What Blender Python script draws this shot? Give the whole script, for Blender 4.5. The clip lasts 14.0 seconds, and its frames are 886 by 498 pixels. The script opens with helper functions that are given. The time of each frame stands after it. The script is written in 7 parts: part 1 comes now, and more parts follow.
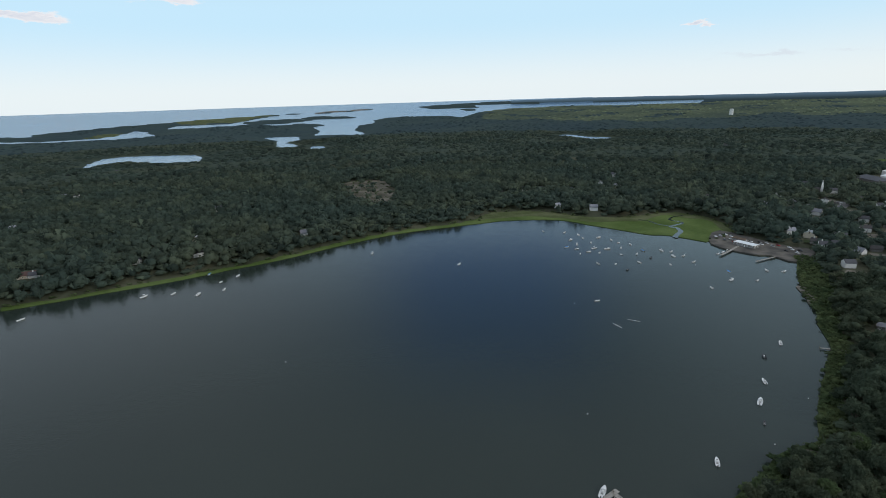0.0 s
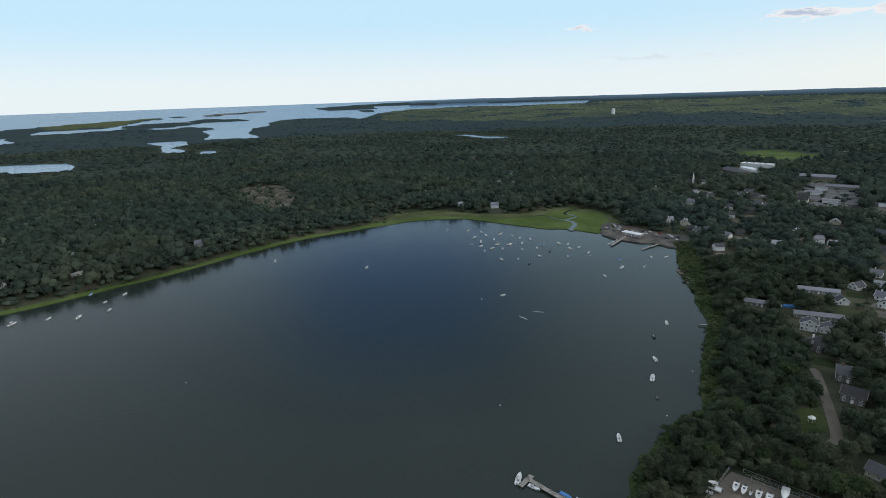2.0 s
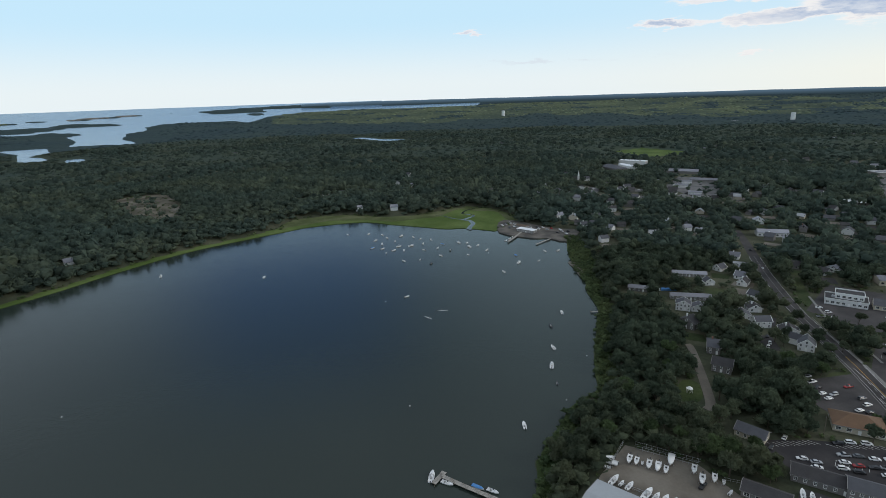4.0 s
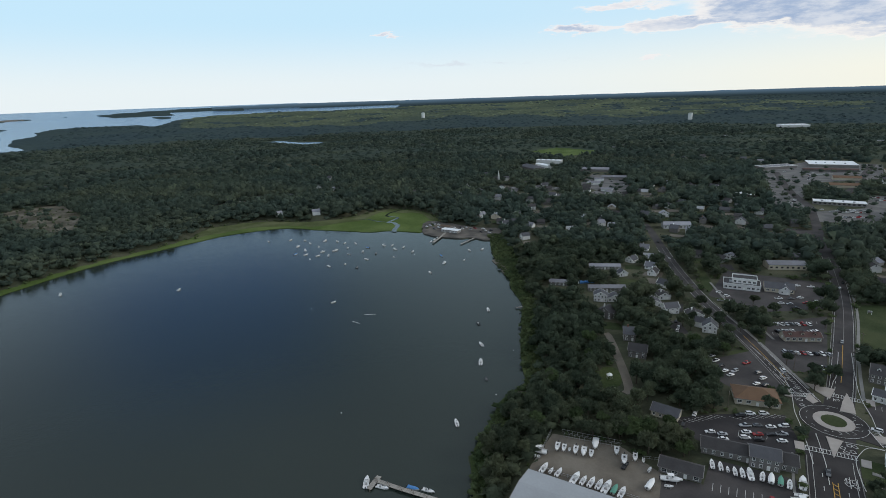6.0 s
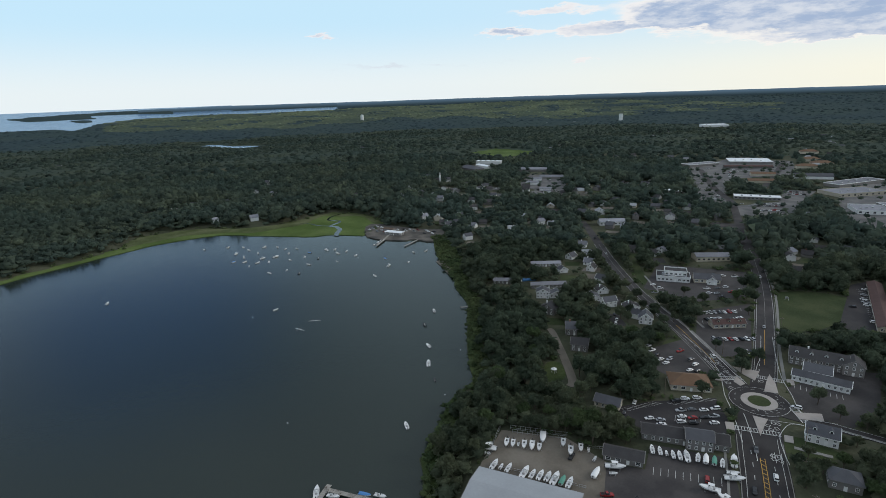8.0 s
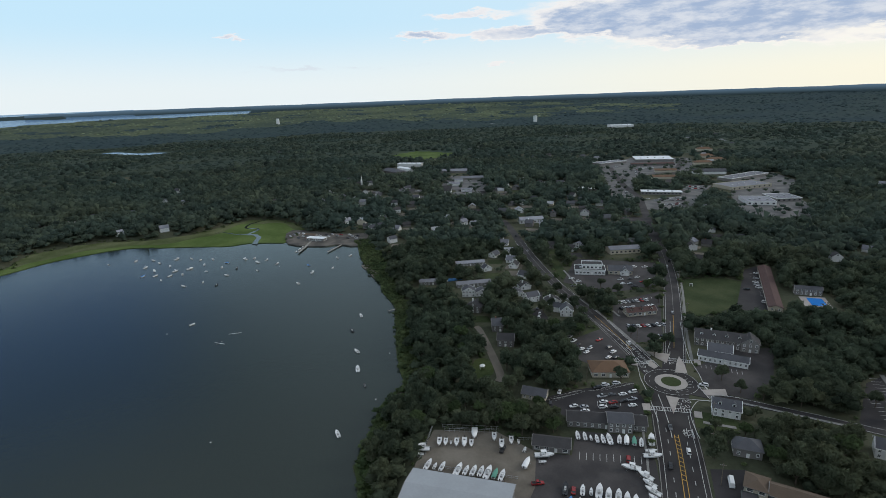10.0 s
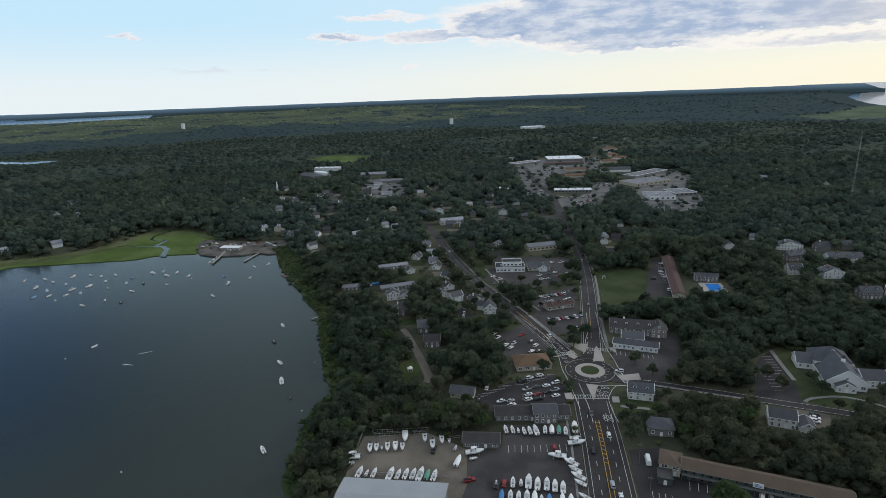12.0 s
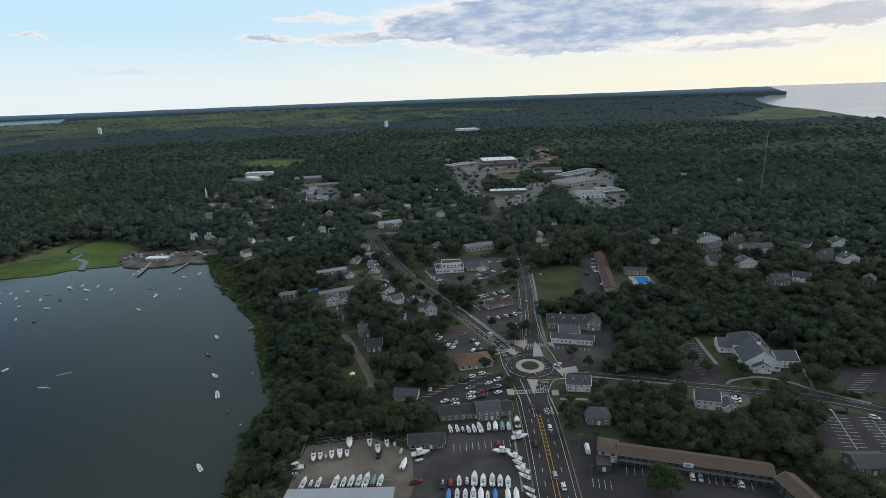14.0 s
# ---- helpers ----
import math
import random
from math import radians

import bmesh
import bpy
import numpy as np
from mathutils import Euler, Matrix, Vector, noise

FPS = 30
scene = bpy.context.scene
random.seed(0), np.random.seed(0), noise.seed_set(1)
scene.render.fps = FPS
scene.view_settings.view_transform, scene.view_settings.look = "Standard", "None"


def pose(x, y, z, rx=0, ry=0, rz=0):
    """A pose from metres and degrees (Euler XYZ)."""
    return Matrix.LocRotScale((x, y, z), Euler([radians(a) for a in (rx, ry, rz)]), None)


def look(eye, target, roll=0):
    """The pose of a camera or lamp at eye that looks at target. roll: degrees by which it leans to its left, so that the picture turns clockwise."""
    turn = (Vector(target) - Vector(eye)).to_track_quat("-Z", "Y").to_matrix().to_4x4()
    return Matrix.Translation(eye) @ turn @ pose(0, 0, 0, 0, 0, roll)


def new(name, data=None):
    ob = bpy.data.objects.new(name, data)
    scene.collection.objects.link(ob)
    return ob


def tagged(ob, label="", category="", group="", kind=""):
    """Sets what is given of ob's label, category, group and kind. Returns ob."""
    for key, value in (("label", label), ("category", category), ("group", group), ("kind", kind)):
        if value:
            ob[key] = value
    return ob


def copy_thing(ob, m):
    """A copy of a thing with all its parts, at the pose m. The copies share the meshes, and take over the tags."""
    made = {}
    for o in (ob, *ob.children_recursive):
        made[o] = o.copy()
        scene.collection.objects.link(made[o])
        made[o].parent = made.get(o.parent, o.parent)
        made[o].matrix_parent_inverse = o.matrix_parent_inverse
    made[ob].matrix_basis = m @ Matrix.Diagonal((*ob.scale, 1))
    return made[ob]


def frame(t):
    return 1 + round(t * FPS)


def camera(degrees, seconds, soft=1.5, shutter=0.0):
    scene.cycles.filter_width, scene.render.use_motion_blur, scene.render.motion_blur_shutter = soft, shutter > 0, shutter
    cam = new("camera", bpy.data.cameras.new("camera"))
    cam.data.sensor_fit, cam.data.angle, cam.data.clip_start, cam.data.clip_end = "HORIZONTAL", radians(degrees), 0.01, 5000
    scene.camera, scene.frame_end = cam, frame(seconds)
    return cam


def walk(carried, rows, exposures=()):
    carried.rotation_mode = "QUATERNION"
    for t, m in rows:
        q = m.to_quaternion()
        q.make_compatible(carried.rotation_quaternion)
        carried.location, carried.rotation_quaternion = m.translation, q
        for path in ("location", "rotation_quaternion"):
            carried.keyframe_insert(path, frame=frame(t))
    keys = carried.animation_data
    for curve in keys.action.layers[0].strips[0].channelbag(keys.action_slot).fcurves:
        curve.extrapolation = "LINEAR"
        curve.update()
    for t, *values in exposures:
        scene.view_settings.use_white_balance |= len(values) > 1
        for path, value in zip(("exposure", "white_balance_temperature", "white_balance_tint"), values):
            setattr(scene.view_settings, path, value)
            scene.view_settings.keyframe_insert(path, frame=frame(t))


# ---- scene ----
cam = camera(78.68, 14.0, soft=0.6)
# seconds, eye x y z, yaw, pitch, roll
PATH = [
    (0, -0.00, -0.00, 162.00, 1.42, -15.62, -1.76),
    (0.5, -0.20, -0.06, 162.24, -1.13, -15.68, -1.86),
    (1, -0.49, -0.11, 162.48, -3.67, -15.69, -1.98),
    (1.5, -0.74, -0.22, 162.65, -6.31, -15.76, -1.99),
    (2, -0.97, -0.36, 162.72, -8.92, -15.83, -1.94),
    (2.5, -1.12, -0.42, 162.71, -11.56, -15.86, -1.90),
    (3, -1.25, -0.48, 162.63, -14.20, -15.87, -1.94),
    (3.5, -1.31, -0.61, 162.62, -16.99, -15.90, -1.97),
    (4, -1.22, -0.88, 162.67, -19.75, -15.92, -1.90),
    (6.5, -2.00, -1.61, 162.98, -29.52, -15.99, -1.97),
    (7, -2.15, -1.56, 163.06, -31.00, -16.00, -1.97),
    (7.5, -2.28, -1.52, 163.07, -32.55, -16.01, -1.96),
    (8, -2.46, -1.51, 163.03, -34.21, -15.99, -1.98),
    (10.5, -2.73, -1.97, 162.69, -44.68, -15.99, -2.14),
    (11, -2.76, -1.89, 162.64, -46.82, -15.99, -2.13),
    (11.5, -2.87, -1.76, 162.68, -48.92, -16.00, -2.13),
    (12, -2.96, -1.70, 162.73, -51.05, -16.02, -2.17),
    (12.5, -3.09, -1.82, 162.69, -53.13, -16.02, -2.20),
    (13, -3.21, -1.99, 162.65, -55.12, -16.02, -2.22),
    (13.5, -3.36, -1.99, 162.64, -56.66, -16.03, -2.21),
    (14, -3.41, -1.98, 162.67, -57.77, -16.00, -2.17),
]
walk(cam, [(t, pose(x, y, z, 90 + pitch, 0, yaw) @ pose(0, 0, 0, 0, 0, roll)) for t, x, y, z, yaw, pitch, roll in PATH])

# ---- world, sun, exposure ----
EL, ROT = 26.0, 122.0  # the sun stands low, past the right end of the turn, behind thin cloud
scene.view_settings.exposure = 0.0
world = bpy.data.worlds.new("world")
scene.world = world
world.use_nodes = True
wt = world.node_tree
wt.nodes.clear()


def wmath(op, a, b=None, clamp=False):
    n = wt.nodes.new("ShaderNodeMath")
    n.operation, n.use_clamp = op, clamp
    for i, v in enumerate((a, b)):
        if v is None:
            continue
        if isinstance(v, (int, float)):
            n.inputs[i].default_value = v
        else:
            wt.links.new(v, n.inputs[i])
    return n.outputs[0]


def wrange(v, a, b, c=0.0, d=1.0):
    n = wt.nodes.new("ShaderNodeMapRange")
    n.interpolation_type = "SMOOTHSTEP"
    wt.links.new(v, n.inputs["Value"])
    for k, x in zip(("From Min", "From Max", "To Min", "To Max"), (a, b, c, d)):
        n.inputs[k].default_value = x
    return n.outputs[0]


def wmix(f, a, b):
    n = wt.nodes.new("ShaderNodeMix")
    n.data_type = "RGBA"
    for sock, v in ((n.inputs[0], f), (n.inputs[6], a), (n.inputs[7], b)):
        if isinstance(v, (tuple, float, int)):
            sock.default_value = (*v, 1) if isinstance(v, tuple) else v
        else:
            wt.links.new(v, sock)
    return n.outputs[2]


def wnoise(vec, scale, detail=6.0, rough=0.55):
    n = wt.nodes.new("ShaderNodeTexNoise")
    n.inputs["Scale"].default_value, n.inputs["Detail"].default_value, n.inputs["Roughness"].default_value = scale, detail, rough
    wt.links.new(vec, n.inputs["Vector"])
    return n.outputs["Fac"]


coord = wt.nodes.new("ShaderNodeTexCoord")
split = wt.nodes.new("ShaderNodeSeparateXYZ")
wt.links.new(coord.outputs["Generated"], split.inputs[0])
elev = wmath("MULTIPLY", wmath("ARCSINE", split.outputs[2]), 57.2958)
azim = wmath("MULTIPLY", wmath("ARCTAN2", split.outputs[0], split.outputs[1]), 57.2958)
sky = wt.nodes.new("ShaderNodeTexSky")
sky.sky_type, sky.sun_disc = "NISHITA", False
sky.sun_elevation, sky.sun_rotation = radians(EL), radians(ROT)
sky.altitude, sky.air_density, sky.dust_density, sky.ozone_density = 160, 1.0, 1.2, 1.5
skys = wt.nodes.new("ShaderNodeVectorMath")
skys.operation = "SCALE"
skys.inputs["Scale"].default_value = 0.10
wt.links.new(sky.outputs[0], skys.inputs[0])
# thin high haze near the horizon: cream low down, warm towards the sun, pale blue above
warm = wrange(azim, 24, 98)
low = wmix(warm, (0.84, 0.92, 0.95), (1.0, 0.95, 0.76))
high = wmix(warm, (0.58, 0.83, 1.0), (0.70, 0.83, 0.93))
veil = wmix(wrange(elev, 0.5, 7.5), low, high)
clear = wmix(wrange(elev, 8.5, 20, 0.95, 0.12), skys.outputs[0], veil)
# deep blue stays open between the cloud sheets
gap = wrange(wmath("ABSOLUTE", wmath("SUBTRACT", azim, 3.0)), 4, 19, 0.0, 1.0)
open_blue = wmath("MULTIPLY", wmath("SUBTRACT", 1.0, gap), wmath("MULTIPLY", wrange(elev, 10, 18, 0.0, 0.9), wrange(elev, 36, 24)))
clear = wmix(open_blue, clear, (0.085, 0.20, 0.50))
# a pale sheet of high cloud away from the sun
clear = wmix(wmath("MULTIPLY", wrange(azim, 2, -32, 0.0, 0.65), wrange(elev, 8, 16)), clear, (0.50, 0.54, 0.58))
clear = wmix(wmath("MULTIPLY", wrange(azim, 12, 34, 0.0, 0.7), wrange(elev, 12, 20)), clear, (0.47, 0.61, 0.71))
# layered cloud: a blue-grey bank on the sun's side, a few small bright clouds and thin streaks elsewhere
flat = wt.nodes.new("ShaderNodeCombineXYZ")
wt.links.new(wmath("MULTIPLY", azim, 0.072), flat.inputs[0])
wt.links.new(wmath("MULTIPLY", elev, 0.24), flat.inputs[1])
flat.inputs[2].default_value = 3.7
n1 = wnoise(flat.outputs[0], 1.9, 8.0, 0.62)
n2 = wnoise(flat.outputs[0], 4.6, 7.0, 0.62)
n3 = wnoise(flat.outputs[0], 9.0, 5.0, 0.6)
az_w = wmath("ADD", azim, wmath("MULTIPLY", wmath("SUBTRACT", n1, 0.5), 13.0))
el_w = wmath("ADD", elev, wmath("MULTIPLY", wmath("SUBTRACT", n2, 0.5), 2.3))


def cloud_body(az0, el0, wide, high, amount):
    """A soft lump of cloud round one direction of the sky, flatter below than above."""
    dx = wmath("DIVIDE", wmath("SUBTRACT", az_w, az0), wide)
    dy = wmath("DIVIDE", wmath("SUBTRACT", el_w, el0), high)
    q = wmath("ADD", wmath("MULTIPLY", dx, dx), wmath("MULTIPLY", dy, dy))
    return wmath("DIVIDE", amount, wmath("ADD", 1.0, wmath("MULTIPLY", q, q)))


mass = None
for lump in ((59.0, 6.0, 5.0, 1.1, 0.8), (68.5, 5.2, 7.0, 1.2, 0.85), (79.0, 5.5, 7.5, 1.2, 0.85), (92.0, 4.9, 9.0, 0.8, 0.7), (66.0, 7.4, 9.0, 1.0, 0.72), (78.0, 8.8, 12.0, 1.4, 0.85), (86.0, 3.1, 7.5, 0.5, 0.46), (70.0, 3.6, 6.0, 0.3, 0.42),
             (49.5, 5.5, 6.0, 0.45, 0.46), (41.6, 5.55, 1.8, 0.38, 0.5), (23.4, 5.65, 1.5, 0.25, 0.5), (45.3, 7.4, 5.0, 0.4, 0.40), (-35.5, 7.2, 4.5, 0.4, 0.5), (-26.0, 8.9, 2.5, 0.35, 0.45), (48.2, 2.7, 1.8, 0.24, 0.42), (88.0, 11.5, 16.0, 2.2, 0.8), (97.0, 7.6, 9.0, 1.2, 0.75)):
    g = cloud_body(*lump)
    mass = g if mass is None else wmath("ADD", mass, g)
over = wmath("MULTIPLY", mass, wmath("ADD", 0.45, wmath("MULTIPLY", wmath("ADD", n2, n3), 0.6)))
cover = wrange(over, 0.20, 0.46)
body = wmix(wrange(n2, 0.36, 0.66), (0.35, 0.45, 0.64), (0.68, 0.72, 0.80))
body = wmix(wrange(azim, 78, 94, 0.0, 0.8), body, (0.62, 0.62, 0.66))
edge_tone = wmix(warm, (0.88, 0.86, 0.88), (1.0, 0.96, 0.88))
rim = wmix(wrange(over, 0.38, 0.72), edge_tone, body)
sky_all = wmix(wmath("MULTIPLY", cover, 0.93), clear, rim)
streak = wmath("MULTIPLY", wrange(wmath("ABSOLUTE", wmath("SUBTRACT", el_w, 2.85)), 0.30, 0.05), wmath("MULTIPLY", wrange(azim, 20, 30), wrange(azim, 46, 38)))
sky_all = wmix(wmath("MULTIPLY", streak, wrange(n1, 0.45, 0.6, 0.0, 0.5)), sky_all, (0.66, 0.70, 0.78))
# an even grey layer higher up, above what is seen
deck = wmix(wnoise(flat.outputs[0], 0.6), (0.46, 0.53, 0.63), (0.65, 0.71, 0.79))
sky_all = wmix(wrange(elev, 24, 42, 0.0, 0.9), sky_all, deck)
back = wt.nodes.new("ShaderNodeBackground")
back.inputs["Strength"].default_value = 1.0
wt.links.new(sky_all, back.inputs["Color"])
wout = wt.nodes.new("ShaderNodeOutputWorld")
wt.links.new(back.outputs[0], wout.inputs[0])

sun = new("sun", bpy.data.lights.new("sun", "SUN"))
sun.data.energy, sun.data.angle, sun.data.color = 0.85, radians(14), (1.0, 0.95, 0.88)
sun.matrix_world = look((0, 0, 0), (-math.sin(radians(ROT)) * math.cos(radians(EL)), -math.cos(radians(ROT)) * math.cos(radians(EL)), -math.sin(radians(EL))))


# ---- materials ----
def material(name, color, rough=0.7, metal=0.0, vary=0.25, big=0.2, small=3.0, bump=0.0, bump_scale=4.0, island=0.0, each=0.0, world_space=False, spec=0.5, tint=None, tone=0.0):
    """Procedural: two scales of noise over the base colour, a little per-piece change, and fine relief."""
    m = bpy.data.materials.new(name)
    m.use_nodes = True
    t = m.node_tree
    b = t.nodes["Principled BSDF"]
    b.inputs["Roughness"].default_value, b.inputs["Metallic"].default_value = rough, metal
    b.inputs["Specular IOR Level"].default_value = spec
    if world_space:
        vec = t.nodes.new("ShaderNodeNewGeometry").outputs["Position"]
    else:
        vec = t.nodes.new("ShaderNodeTexCoord").outputs["Object"]

    def noise_at(scale, detail=4.0):
        n = t.nodes.new("ShaderNodeTexNoise")
        n.inputs["Scale"].default_value, n.inputs["Detail"].default_value = scale, detail
        t.links.new(vec, n.inputs["Vector"])
        return n.outputs["Fac"]

    def math_at(op, a, c):
        n = t.nodes.new("ShaderNodeMath")
        n.operation = op
        for i, v in enumerate((a, c)):
            if isinstance(v, (int, float)):
                n.inputs[i].default_value = v
            else:
                t.links.new(v, n.inputs[i])
        return n.outputs[0]

    nb = noise_at(big)
    f = math_at("ADD", math_at("MULTIPLY", math_at("SUBTRACT", nb, 0.5), 2.4 * vary), math_at("MULTIPLY", math_at("SUBTRACT", noise_at(small), 0.5), 1.6 * vary))
    f = math_at("ADD", f, 1.0)
    if island:
        r = t.nodes.new("ShaderNodeNewGeometry").outputs["Random Per Island"]
        f = math_at("ADD", f, math_at("MULTIPLY", math_at("SUBTRACT", r, 0.5), 2 * island))
    if tone:
        r = t.nodes.new("ShaderNodeAttribute")
        r.attribute_name = "tone"
        f = math_at("ADD", f, math_at("MULTIPLY", r.outputs["Fac"], tone))
    if each:
        r = t.nodes.new("ShaderNodeObjectInfo").outputs["Random"]
        f = math_at("ADD", f, math_at("MULTIPLY", math_at("SUBTRACT", r, 0.5), 2 * each))
    scale = t.nodes.new("ShaderNodeVectorMath")
    scale.operation = "SCALE"
    t.links.new(f, scale.inputs["Scale"])
    if tint:
        mx = t.nodes.new("ShaderNodeMix")
        mx.data_type = "RGBA"
        rng = t.nodes.new("ShaderNodeMapRange")
        rng.inputs["From Min"].default_value, rng.inputs["From Max"].default_value = 0.4, 0.62
        t.links.new(nb, rng.inputs["Value"])
        t.links.new(rng.outputs[0], mx.inputs[0])
        mx.inputs[6].default_value, mx.inputs[7].default_value = (*color, 1), (*tint, 1)
        t.links.new(mx.outputs[2], scale.inputs[0])
    else:
        scale.inputs[0].default_value = color
    t.links.new(scale.outputs[0], b.inputs["Base Color"])
    if bump:
        bn = t.nodes.new("ShaderNodeBump")
        bn.inputs["Strength"].default_value, bn.inputs["Distance"].default_value = 1.0, bump
        t.links.new(noise_at(bump_scale, 5.0), bn.inputs["Height"])
        t.links.new(bn.outputs[0], b.inputs["Normal"])
    return m


def leaf_material(name, cool, olive, fine=1.0, tone=0.5, patch=0.006):
    """Foliage: cool and olive stands in broad patches, each tree with a tone of its own, light shining partly through the leaves."""
    m = bpy.data.materials.new(name)
    m.use_nodes = True
    t = m.node_tree
    b = t.nodes["Principled BSDF"]
    b.inputs["Roughness"].default_value, b.inputs["Specular IOR Level"].default_value = 0.85, 0.1
    pos = t.nodes.new("ShaderNodeNewGeometry").outputs["Position"]

    def fac(scale, detail):
        n = t.nodes.new("ShaderNodeTexNoise")
        n.inputs["Scale"].default_value, n.inputs["Detail"].default_value = scale, detail
        t.links.new(pos, n.inputs["Vector"])
        return n.outputs["Fac"]

    def op(kind, a, c):
        n = t.nodes.new("ShaderNodeMath")
        n.operation = kind
        for k, v in enumerate((a, c)):
            if isinstance(v, (int, float)):
                n.inputs[k].default_value = v
            else:
                t.links.new(v, n.inputs[k])
        return n.outputs[0]

    own = t.nodes.new("ShaderNodeAttribute")
    own.attribute_name = "tone"
    each = op("ADD", own.outputs["Fac"], op("MULTIPLY", op("SUBTRACT", t.nodes.new("ShaderNodeObjectInfo").outputs["Random"], 0.5), 0.9))
    mix = t.nodes.new("ShaderNodeMix")
    mix.data_type, mix.clamp_factor = "RGBA", True
    t.links.new(op("ADD", op("MULTIPLY", op("SUBTRACT", fac(patch, 3.0), 0.36), 2.6), op("MULTIPLY", each, 0.55)), mix.inputs[0])
    mix.inputs[6].default_value, mix.inputs[7].default_value = (*cool, 1), (*olive, 1)
    gain = op("ADD", 1.0, op("MULTIPLY", each, tone))
    gain = op("ADD", gain, op("MULTIPLY", op("SUBTRACT", fac(fine, 3.0), 0.5), 0.7))
    gain = op("ADD", gain, op("MULTIPLY", op("SUBTRACT", t.nodes.new("ShaderNodeNewGeometry").outputs["Random Per Island"], 0.5), 0.35))
    scaled = t.nodes.new("ShaderNodeVectorMath")
    scaled.operation = "SCALE"
    t.links.new(mix.outputs[2], scaled.inputs[0])
    t.links.new(op("MAXIMUM", gain, 0.3), scaled.inputs["Scale"])
    t.links.new(scaled.outputs[0], b.inputs["Base Color"])
    thin = t.nodes.new("ShaderNodeBsdfTranslucent")
    t.links.new(scaled.outputs[0], thin.inputs["Color"])
    both = t.nodes.new("ShaderNodeMixShader")
    both.inputs[0].default_value = 0.45
    t.links.new(b.outputs[0], both.inputs[1])
    t.links.new(thin.outputs[0], both.inputs[2])
    t.links.new(both.outputs[0], t.nodes["Material Output"].inputs["Surface"])
    return m


def water_material(name, color, rough, bump, scales, ior=1.33):
    m = bpy.data.materials.new(name)
    m.use_nodes = True
    t = m.node_tree
    b = t.nodes["Principled BSDF"]
    b.inputs["Roughness"].default_value, b.inputs["IOR"].default_value = rough, ior
    pos = t.nodes.new("ShaderNodeNewGeometry").outputs["Position"]
    total = None
    for s, k in scales:
        n = t.nodes.new("ShaderNodeTexNoise")
        n.inputs["Scale"].default_value, n.inputs["Detail"].default_value = s, 3.0
        t.links.new(pos, n.inputs["Vector"])
        h = t.nodes.new("ShaderNodeMath")
        h.operation = "MULTIPLY"
        h.inputs[1].default_value = k
        t.links.new(n.outputs["Fac"], h.inputs[0])
        if total is None:
            total = h.outputs[0]
        else:
            a = t.nodes.new("ShaderNodeMath")
            t.links.new(total, a.inputs[0])
            t.links.new(h.outputs[0], a.inputs[1])
            total = a.outputs[0]
    bn = t.nodes.new("ShaderNodeBump")
    bn.inputs["Strength"].default_value, bn.inputs["Distance"].default_value = 1.0, bump
    t.links.new(total, bn.inputs["Height"])
    t.links.new(bn.outputs[0], b.inputs["Normal"])
    # silt and weed give slow patches of tone
    n = t.nodes.new("ShaderNodeTexNoise")
    n.inputs["Scale"].default_value, n.inputs["Detail"].default_value = 0.006, 3.0
    t.links.new(pos, n.inputs["Vector"])
    mx = t.nodes.new("ShaderNodeMix")
    mx.data_type = "RGBA"
    t.links.new(n.outputs["Fac"], mx.inputs[0])
    mx.inputs[6].default_value = (*[c * 0.8 for c in color], 1)
    mx.inputs[7].default_value = (*[c * 1.2 for c in color], 1)
    t.links.new(mx.outputs[2], b.inputs["Base Color"])
    return m


